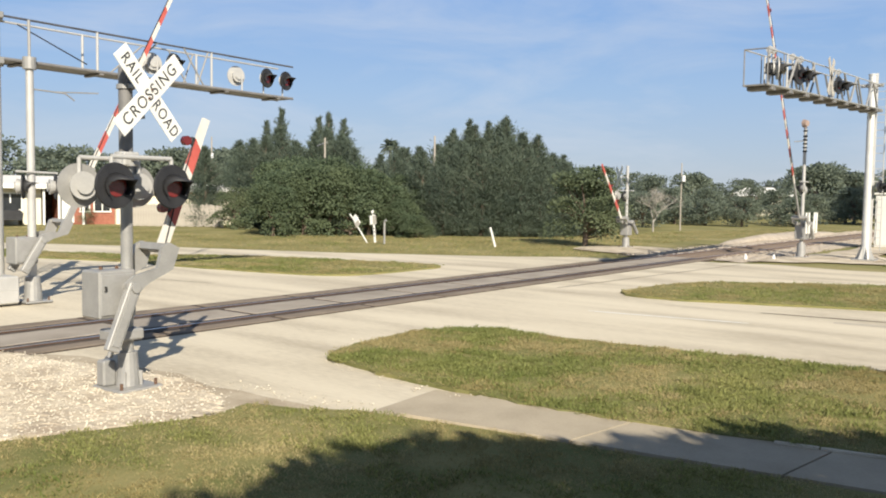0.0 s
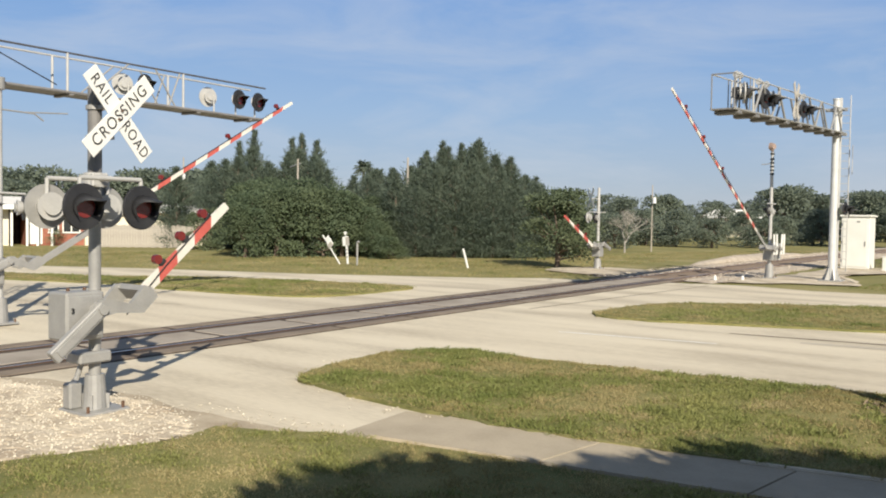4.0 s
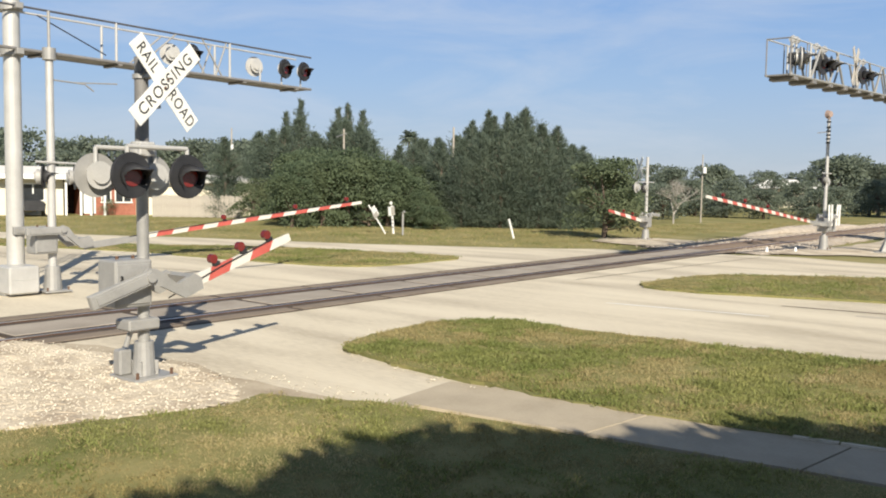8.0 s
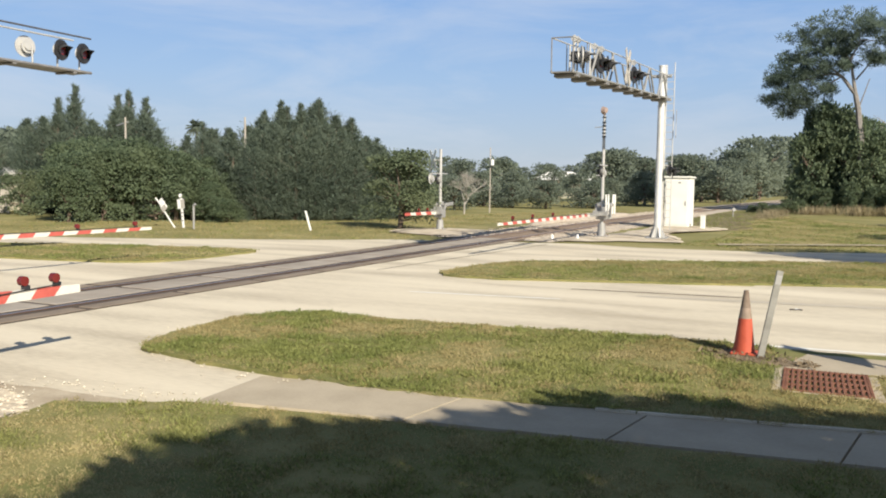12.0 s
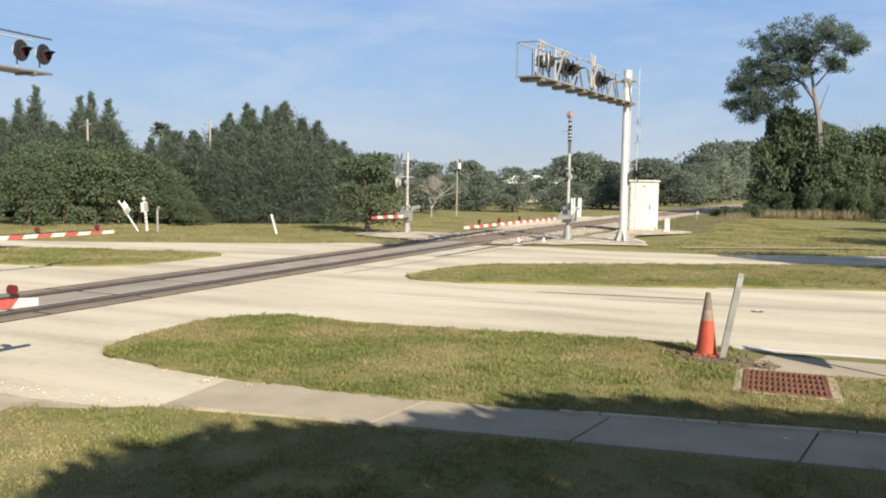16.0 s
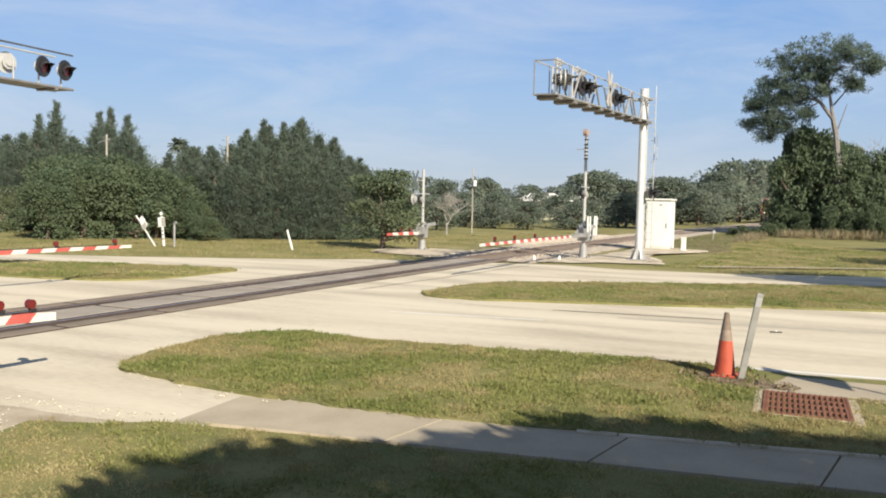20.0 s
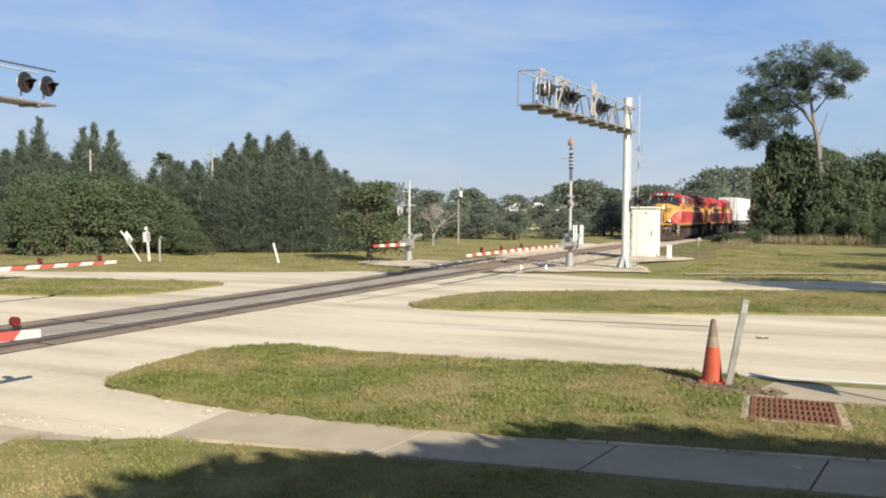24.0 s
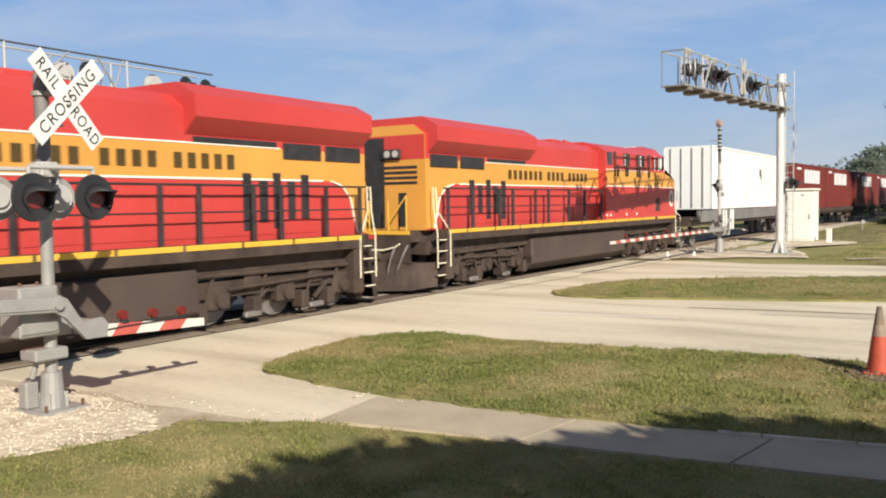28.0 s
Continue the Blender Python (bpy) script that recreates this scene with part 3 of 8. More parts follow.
XS = [-8.55, -6.72, -4.84, -2.98, -1.12, 0.74, 2.6, 4.46, 6.32, 8.2, 10.1, 12, 13.9, 15.8]
for a, b in zip(XS, XS[1:]):
    lean = 0.09
    o = [(a + lean + 0.012 - 0.16, walk_lo(a) - 0.02), (b + lean - 0.012 - 0.16, walk_lo(b) - 0.02), (b + lean - 0.012 + 0.02, walk_hi(b)), (a + lean + 0.012 + 0.02, walk_hi(a))]
    if a < -8:
        o[0], o[3] = (-7.12, 6.46), (-7.24, 7.86)
    part("paving_slab", prism(bmesh.new(), o, -0.12, 0.036 if a > -8 else 0.006), M_WALK, walk_way)

LIP = [(-3.4, 8.14), (-3.0, 8.2), (-1.9, 8.39), (-0.7, 8.6), (1.0, 8.81), (2.6, 9.01), (4.3, 9.23), (6.0, 9.45)]
for (xa, ya), (xb, yb) in zip(LIP, LIP[1:]):
    part("edging", prism(bmesh.new(), [(xa + 0.01, ya - 0.06), (xb - 0.01, yb - 0.06), (xb - 0.01, yb - 0.02), (xa + 0.01, ya - 0.02)], -0.1, 0.058), M_EDGING, walk_way, "concrete lip, paled to carry the sun on its edge")

# ---- paint and wear on the road ----
M_PAINT = mat("worn_road_paint", (0.66, 0.64, 0.58), (0.80, 0.78, 0.73), 0.7, 0, 2, 30, 0.1, 0.8, 0.3)
M_TYRE = mat("tyre_darkened_concrete", (0.33, 0.285, 0.225), (0.58, 0.52, 0.42), 0.85, 0, 1.0, 20, 0.2, 0.6, 0.25, None, 0.0, (0.25, 1.5, 1))
M_CRACK = mat("crack_fill", (0.16, 0.13, 0.10), (0.26, 0.22, 0.17), 0.9, 0, 3, 20, 0.2, 0.8, 0.2)


def strip(name, a, b, w, material, label, lift=0.004):
    a, b = Vector((*a, 0)), Vector((*b, 0))
    d = (b - a).normalized()
    s = Vector((-d.y, d.x, 0)) * w / 2
    n = max(2, int((b - a).length / 0.35))
    rnd = random.Random(int((a.x * 31 + b.y * 17) * 10))
    left, right = [], []
    for i in range(n + 1):
        p = a + (b - a) * i / n
        f = rnd.uniform(0.8, 1.12) * (1 if 0 < i < n else 0.7)
        left.append(p + s * f)
        right.append(p - s * f)
    vs = [(v.x, v.y, lift) for v in left + right]
    fs = [(i, n + 1 + i, n + 2 + i, i + 1) for i in range(n)]
    ob = raw(name, vs, [f[::-1] for f in fs], material)
    return tagged(ob, label, "road marking", "", "structure")


strip("lane_line", (-9.3, 15.55), (-6.2, 16.05), 0.11, M_PAINT, "worn white dashed lane line on the concrete")
strip("lane_line", (2.8, 17.4), (5.8, 17.9), 0.11, M_PAINT, "worn white dashed lane line on the concrete")
strip("edge_line", (-4.8, 12.62), (25, 14.7), 0.12, M_PAINT, "worn white edge line along the verge")
strip("tyre_track", (-6.5, 17.75), (-3.0, 18.2), 0.13, M_CRACK, "short dark skid mark on the concrete")
strip("tyre_track", (-5.0, 17.3), (9.5, 19.4), 0.30, M_TYRE, "grey band of tyre wear along the lane")
strip("road_crack", (-12.0, 19.0), (-11.2, 30.5), 0.07, M_CRACK, "dark filled seam along the crossing")
strip("road_crack", (-12.3, 30.0), (-9.4, 38.0), 0.10, M_CRACK, "dark filled seam along the crossing")
strip("road_crack", (-30, 11.2), (-19, 13.6), 0.05, M_CRACK, "dark joint in the concrete")
strip("far_curb", (-5.6, 34.5), (1.5, 38.9), 0.5, M_WALK, "narrow concrete path beyond the road", 0.012)

# ---- crossing signals, gates and cantilevers ----
def text_mesh(name, body, size, depth, material, parent, m, bold=0.0):
    """Lettering from the built-in font as a mesh of its own; reads in local x, up in local y."""
    cu = bpy.data.curves.new(name, "FONT")
    cu.body, cu.size, cu.extrude, cu.align_x, cu.align_y, cu.offset = body, size, depth, "CENTER", "CENTER", bold
    cu.space_character = 1.18
    tmp = bpy.data.objects.new(name, cu)
    scene.collection.objects.link(tmp)
    me = bpy.data.meshes.new_from_object(tmp)
    bpy.data.objects.remove(tmp)
    me.materials.clear()
    me.materials.append(material)
    ob = new(name, me)
    ob.parent = parent
    ob.matrix_basis = m
    return ob


def lamp_head(parent, name, m, back=M_BLACK, big=0.255, hood=0.3, lens=M_LENS):
    """A round flashing-light head that faces local +x: background, rim, hood, lens and rear housing."""
    bm = bmesh.new()
    disc(bm, (0, 0, 0), (1, 0, 0), big, 0.012, 28)
    disc(bm, (0.012, 0, 0), (1, 0, 0), big, 0.02, 28, big * 0.97)
    head = part(name, bm, back, parent)
    head.matrix_basis = m
    bm = bmesh.new()
    disc(bm, (-0.06, 0, 0), (1, 0, 0), 0.16, 0.11, 22, 0.12)
    disc(bm, (-0.13, 0, 0), (1, 0, 0), 0.10, 0.05, 18, 0.06)
    part("housing", bm, M_ALU, head)
    bm = bmesh.new()
    disc(bm, (0.022, 0, 0), (1, 0, 0), 0.12, 0.02, 24)
    part("lens", bm, lens, head, "dark red unlit lens")
    verts, faces = [], []
    n = 14
    for i in range(n + 1):
        a = math.radians(-40 + 260 * i / n)
        up = max(0.0, math.sin(a))
        y, z = math.cos(a), math.sin(a)
        ln = hood * (0.35 + 0.65 * up)
        for r, x in ((0.15, 0.01), (0.165, ln), (0.157, ln), (0.142, 0.01)):
            verts.append((x, y * r, z * r - 0.10 * (x / hood) ** 2 * up))
    for i in range(n):
        for j in range(4):
            faces.append((i * 4 + j, i * 4 + (j + 1) % 4, (i + 1) * 4 + (j + 1) % 4, (i + 1) * 4 + j))
    raw("hood", verts, faces, M_BLACK, head, True)
    return head


def crossbuck(parent, m, lettered=True, both=True):
    """Two crossed blades that face local +x."""
    L, W = 1.22, 0.229
    for k, (ang, body) in enumerate(((-48, "RAIL   ROAD"), (44, "CROSSING"))):
        blade = part("crossbuck_blade", box(bmesh.new(), -0.004, 0.004, -L / 2, L / 2, -W / 2, W / 2, 0.002), M_WHITE, parent)
        blade.matrix_basis = m @ Matrix.Translation((0.012 * k, 0, 0)) @ Matrix.Rotation(radians(ang), 4, "X")
        if lettered:
            face = Matrix.Translation((0.006, 0, 0)) @ Matrix(((0, 0, 1, 0), (1, 0, 0, 0), (0, 1, 0, 0), (0, 0, 0, 1)))
            for wd, off in ((("RAIL", -0.36), ("ROAD", 0.35)) if k == 0 else (("CROSSING", 0.0),)):
                t = text_mesh("lettering", wd, 0.19, 0.0012, M_LETTER, blade, face @ Matrix.Translation((off, -0.003, 0)) @ Matrix.Diagonal((0.82 if k == 0 else 0.98, 1, 1, 1)), 0.0)
                t["label"] = "black block capitals"
        if k == 1:
            for q in (-0.05, 0.05):
                bm = bmesh.new()
                disc(bm, (0.03, q * 0.4, q), (1, 0, 0), 0.016, 0.012, 8)
                part("bolt", bm, M_RAIL, parent).matrix_basis = m


def gate_arm(parent, pivot, length, drop, sgn, width, lamps, start, stripe, side, fall=0.0):
    """The swinging arm as a part of its signal; it runs along local y times sgn, level when down."""
    arm = base("gate_arm", Matrix.Translation(pivot), "", "")
    for key in ("label", "category"):
        if key in arm:
            del arm[key]
    arm.parent = parent
    s = sgn
    # cast elbows on both sides of the gear box
    bm = bmesh.new()
    for px in (-side, side):
        o = [(0.02 * s, 0.10), (0.12 * s, 0.05), (0.30 * s, -0.22), (0.55 * s, -0.20), (0.62 * s, -0.28), (0.60 * s, -0.42), (0.34 * s, -0.42), (0.10 * s, -0.16), (-0.06 * s, -0.06), (-0.08 * s, 0.06)]
        a = [bm.verts.new((px - 0.03, y, z)) for y, z in o]
        b = [bm.verts.new((px + 0.03, y, z)) for y, z in o]
        bm.faces.new(a)
        bm.faces.new(b[::-1])
        for i in range(len(o)):
            j = (i + 1) % len(o)
            bm.faces.new((a[i], b[i], b[j], a[j]))
    bmesh.ops.recalc_face_normals(bm, faces=bm.faces)
    box(bm, -side, side, min(0.52 * s, 0.6 * s), max(0.52 * s, 0.6 * s), -0.42, -0.24)
    disc(bm, (0, 0, 0), (1, 0, 0), 0.055, 2 * side + 0.16, 16)
    part("arm_support", bm, M_GALV, arm)
    # counterweight bars behind the pivot
    for px in (side,) if length < 3 else (-side, side):
        bm = bmesh.new()
        q = Matrix.Translation((px, 0, 0)) @ Matrix.Rotation(radians((-3 if length < 3 else -5) * s), 4, "X")
        y0, y1 = sorted((0.05 * s, -0.74 * s))
        box(bm, -0.045, 0.045, y0, y1, -0.085, 0.075, 0.01, q)
        box(bm, 0.045, 0.06, y0 + 0.06, y1 - 0.1, -0.05, 0.04, 0.0, q)
        part("counterweight", bm, M_GALV, arm)
    # the striped arm, tapered to its tip
    n = int(round((length - start) / stripe))
    z0 = drop
    for i in range(n):
        y0, y1 = start + i * stripe, start + (i + 1) * stripe
        w0, w1 = width * (1 - 0.35 * i / n), width * (1 - 0.35 * (i + 1) / n)
        sl = 0.35 * width
        bm = bmesh.new()
        vs = []
        for px in (-0.018, 0.018):
            for yy, ww, zz in ((y0, w0, -1), (y1, w1, -1), (y1, w1, 1), (y0, w0, 1)):
                shift = (sl if zz > 0 else -sl) * (0 if (i == 0 and yy == y0) or (i == n - 1 and yy == y1) else 1)
                vs.append(bm.verts.new((px, s * (yy + shift), z0 + fall * (yy - start) + zz * ww / 2)))
        for f in ((0, 3, 2, 1), (4, 5, 6, 7), (0, 1, 5, 4), (1, 2, 6, 5), (2, 3, 7, 6), (3, 0, 4, 7)):
            bm.faces.new([vs[j] for j in f])
        bmesh.ops.recalc_face_normals(bm, faces=bm.faces)
        part("stripe", bm, (M_ARMWHITE, M_ARMRED)[i % 2], arm)
    for y in lamps:
        z0 = drop + fall * (y - start)
        bm = bmesh.new()
        rod(bm, (0, s * (y - 0.05), z0 + width * 0.4), (0, s * (y - 0.02), z0 + width * 0.4 + 0.05), 0.018, None, 8)
        box(bm, -0.03, 0.03, s * y - 0.045, s * y + 0.045, z0 + width * 0.42, z0 + width * 0.42 + 0.05, 0.006)
        lp = part("arm_lamp", bm, M_BLACK, arm)
        bm = bmesh.new()
        disc(bm, (0, s * (y - 0.03), z0 + width * 0.42 + 0.105), (1, 0, 0), 0.058, 0.07, 16)
        part("arm_lens", bm, M_LENS, arm, "dark red lamp lens")
    bm = bmesh.new()
    pts = [(0.03, s * (start - 0.3), z0 + width * 0.3)] + [(0.03, s * y, z0 + width * 0.55) for y in lamps]
    for a, b in zip(pts, pts[1:]):
        rod(bm, a, b, 0.008, None, 5)
    part("arm_cable", bm, M_BLACK, arm)
    return arm


def gear_box(parent, at, side):
    x, y, z = at
    bm = bmesh.new()
    box(bm, x - side + 0.05, x + side - 0.05, y - 0.34, y + 0.12, z - 0.36, z + 0.18, 0.02)
    gb = part("gear_box", bm, M_GALV, parent)
    bm = bmesh.new()
    box(bm, x + side - 0.05, x + side - 0.03, y - 0.33, y + 0.08, z - 0.32, z + 0.14, 0.008)
    part("cover", bm, M_GALV, gb)
    for k in (-0.18, 0.02):
        bm = bmesh.new()
        rod(bm, (x - 0.05, y + k, z + 0.18), (x - 0.05, y + k, z + 0.215), 0.02, None, 8)
        part("hinge", bm, M_RAIL, gb)
    return gb


def mast_foot(parent, r=0.07, h=0.42):
    bm = bmesh.new()
    box(bm, -0.28, 0.28, -0.28, 0.28, 0.02, 0.06, 0.01)
    part("base_plate", bm, M_GALV, parent)
    bm = bmesh.new()
    for a in range(4):
        q = Matrix.Rotation(radians(45 + 90 * a), 4, "Z")
        box(bm, 0.0, 0.165, -0.012, 0.012, 0.06, h * 0.5, 0.0, q)
    disc(bm, (0, 0, h / 2), (0, 0, 1), r * 1.9, h, 16, r * 1.45)
    part("pinnacle_base", bm, M_GALV, parent)
    for sx in (-1, 1):
        for sy in (-1, 1):
            bm = bmesh.new()
            rod(bm, (sx * 0.22, sy * 0.22, 0.05), (sx * 0.22, sy * 0.22, 0.13), 0.02, None, 6)
            part("anchor_bolt", bm, M_RAIL, parent)


# the near signal: short arm, four lamp heads and a crossbuck
near = base("crossing_signal", pose(-9.98, 5.53, 0), "galvanised railroad crossing signal with crossbuck and short striped gate", "crossing signal", "crossing signals")
bm = bmesh.new()
rod(bm, (0, 0, 0.05), (0, 0, 2.62), 0.068, 0.068, 20)
part("mast", bm, M_GALV, near)
bm = bmesh.new()
rod(bm, (0, 0, 2.6), (0, 0, 3.72), 0.078, 0.078, 20)
# shade from crossbuck and lamps is put into the upper mast's colour
part("upper_mast", bm, M_DARKGALV, near, "upper mast, darkened for the shade of crossbuck and lamps")
mast_foot(near, 0.075, 0.45)
bm = bmesh.new()
box(bm, -0.22, -0.06, -0.27, -0.11, 0.06, 0.36, 0.02)
part("junction_base", bm, M_GALV, near)
for z in (3.16, 3.5):
    bm = bmesh.new()
    disc(bm, (0, 0, z), (0, 0, 1), 0.10, 0.05, 18)
    box(bm, 0.08, 0.2, -0.03, 0.12, z - 0.02, z + 0.02)
    part("crossbuck_clamp", bm, M_GALV, near)
crossbuck(near, pose(0.24, 0.15, 3.42, 0, 0, 8))
bm = bmesh.new()
disc(bm, (0, 0, 2.68), (0, 0, 1), 0.12, 0.16, 16)
for x in (-0.34, 0.32):
    rod(bm, (x, -0.38, 2.69), (x, 0.38, 2.69), 0.026, None, 10)
    for y in (-0.38, 0.38):
        rod(bm, (x, y, 2.69), (x, y, 2.5), 0.024, None, 8)
    rod(bm, (0, 0, 2.69), (x, 0, 2.69), 0.03, None, 10)
box(bm, -0.1, 0.12, -0.1, 0.1, 2.6, 2.76, 0.015)
part("lamp_crossarm", bm, M_ALU, near)
for y in (-0.36, 0.36):
    lamp_head(near, "flashing_lamp", pose(0.36, y, 2.37, 0, 0, 4))
    lamp_head(near, "flashing_lamp", pose(-0.38, y, 2.37, 0, 0, 176), M_GALV)
gear_box(near, (0.0, -0.12, 1.24), 0.24)
number = text_mesh("unit_number", "3", 0.08, 0.002, M_LETTER, near, Matrix.Translation((0.225, -0.40, 1.22)) @ Matrix(((0, 0, 1, 0), (1, 0, 0, 0), (0, 1, 0, 0), (0, 0, 0, 1))), 0.003)
near_arm = gate_arm(near, (0.06, -0.135, 1.228), 2.27, -0.39, 1, 0.15, (1.06, 1.50, 1.94), 0.58, 0.338, 0.27, -0.054)
bm = bmesh.new()
rod(bm, (0, -0.12, 0.72), (-0.05, -0.2, 0.40), 0.03, None, 8)
box(bm, -0.14, 0.16, -0.28, 0.12, 0.60, 0.73, 0.02)
part("conduit", bm, M_GALV, near)

# the far-left gate signal beside the cantilever
west = base("crossing_signal", pose(-18.35, 8.66, 0), "galvanised gate signal with long striped arm beside the cantilever", "crossing signal", "crossing signals")
bm = bmesh.new()
rod(bm, (0, 0, 0.05), (0, 0, 4.85), 0.085, 0.075, 16)
part("mast", bm, M_ALU, west)
mast_foot(west, 0.1, 0.55)
bm = bmesh.new()
disc(bm, (0, 0, 4.86), (0, 0, 1), 0.13, 0.24, 14)
rod(bm, (0, 0, 4.95), (0, 0, 5.72), 0.03, None, 8)
part("mast_top_bracket", bm, M_GALV, west)
bm = bmesh.new()
rod(bm, (0, 0.05, 4.35), (0, 0.75, 4.33), 0.016, None, 6)
rod(bm, (0, 0.75, 4.33), (0.0, 0.95, 4.2), 0.016, None, 6)
rod(bm, (0.0, 0.55, 4.34), (-0.1, 1.55, 4.42), 0.014, None, 6)
part("wire_bracket", bm, M_GALV, west)
bm = bmesh.new()
rod(bm, (0.1, -0.36, 2.68), (0.1, 0.5, 2.66), 0.024, None, 8)
part("lamp_crossarm", bm, M_ALU, west)
lamp_head(west, "flashing_lamp", pose(-0.1, -0.12, 2.38, 0, 0, 55))
lamp_head(west, "flashing_lamp", pose(0.2, 0.4, 2.38, 0, 0, 70))
gear_box(west, (0.0, -0.1, 1.18), 0.26)
west_arm = gate_arm(west, (0.06, 0.05, 1.30), 8.87, -0.40, 1, 0.12, (4.2, 6.5, 8.4), 1.9, 0.415, 0.27)
bm = bmesh.new()
box(bm, -0.02, 0.02, 0.55, 1.92, -0.50, -0.36, 0.004)
part("arm_tube", bm, M_GALV, west_arm)

# the gate signal on the far side of the road
east = base("crossing_signal", pose(-10.66, 36.29, 0), "slender white gate signal mast with bell and long striped arm", "crossing signal", "crossing signals")
bm = bmesh.new()
rod(bm, (0, 0, 0.05), (0, 0, 5.2), 0.075, 0.06, 16)
part("mast", bm, M_ALU, east)
mast_foot(east, 0.1, 0.6)
bm = bmesh.new()
disc(bm, (0, 0, 5.42), (1, -0.4, 0), 0.17, 0.16, 20, 0.12)
rod(bm, (0, 0, 5.15), (0, 0, 5.3), 0.05, None, 10)
part("bell", bm, mat("brown_bell_housing", (0.26, 0.19, 0.16), (0.38, 0.29, 0.25), 0.6, 0.1), east)
for z in (5.12, 4.9, 4.75, 4.6, 4.45, 4.3):
    bm = bmesh.new()
    disc(bm, (0, 0, z), (0, 0, 1), 0.085, 0.07, 12)
    part("dark_band", bm, M_BLACK, east)
bm = bmesh.new()
rod(bm, (0, -0.05, 4.72), (0, -1.5, 4.60), 0.018, None, 6)
part("wire_bracket", bm, M_GALV, east)
bm = bmesh.new()
rod(bm, (0.05, -0.75, 3.08), (0.05, 0.5, 3.08), 0.025, None, 8)
part("lamp_crossarm", bm, M_ALU, east)
lamp_head(east, "flashing_lamp", pose(0.1, -0.65, 2.8, 0, 0, 176))
lamp_head(east, "flashing_lamp", pose(-0.1, 0.3, 2.75, 0, 0, 176))
gear_box(east, (0.0, 0.1, 1.12), 0.26)
east_arm = gate_arm(east, (0.06, 0.0, 1.36), 12.3, -0.34, -1, 0.13, (7.1, 9.3, 11.2), 2.2, 0.41, 0.27)
bm = bmesh.new()
box(bm, -0.02, 0.02, -2.2, -0.55, -0.42, -0.3, 0.004)
part("arm_tube", bm, M_GALV, east_arm)
bm = bmesh.new()
box(bm, -0.18, 0.18, 0.75, 1.05, 0.75, 1.45, 0.02)
box(bm, 0.1, 0.14, 0.2, 0.42, 0.85, 1.5, 0.01)
part("side_box", bm, M_ALU, east)
for x, y, lean in ((0.34, -0.25, 4), (0.36, 0.42, -8), (0.40, 0.62, -3), (0.30, -0.5, 6)):
    part("guard_slat", box(bmesh.new(), -0.02, 0.02, -0.07, 0.07, -0.42, 0.42, 0.006, Matrix.Translation((x, y, 1.42)) @ Matrix.Rotation(radians(lean), 4, "X")), M_WHITE, east, "white guard slat")

# the far signal behind the small tree
north = base("crossing_signal", pose(-18.56, 36.7, 0), "white crossing signal mast with edge-on crossbuck and short gate", "crossing signal", "crossing signals")
bm = bmesh.new()
rod(bm, (0, 0, 0.05), (0, 0, 3.82), 0.075, 0.065, 16)
part("mast", bm, M_ALU, north)
mast_foot(north, 0.1, 0.5)
crossbuck(north, pose(-0.15, -0.55, 3.3, 0, 0, 46), False)
bm = bmesh.new()
rod(bm, (0, 0, 3.3), (-0.15, -0.55, 3.3), 0.02, None, 8)
rod(bm, (0.0, -1.0, 2.67), (0.0, 0.75, 2.67), 0.024, None, 8)
part("lamp_crossarm", bm, M_ALU, north)
lamp_head(north, "flashing_lamp", pose(-0.05, -0.95, 2.42, 0, 0, 182), M_ALU)
lamp_head(north, "flashing_lamp", pose(0.0, -0.25, 2.4, 0, 0, 182))
gear_box(north, (0.0, 0.1, 0.95), 0.24)
north_arm = gate_arm(north, (0.06, 0.0, 1.2), 3.7, -0.36, -1, 0.17, (1.5, 2.4), 0.6, 0.52, 0.25)

# ---- cantilevers over the carriageways ----
M_MAST = mat("weathered_white_mast_paint", (0.50, 0.50, 0.48), (0.66, 0.66, 0.64), 0.5, 0.1, 3, 30, 0.06, 0.7, 0.45)


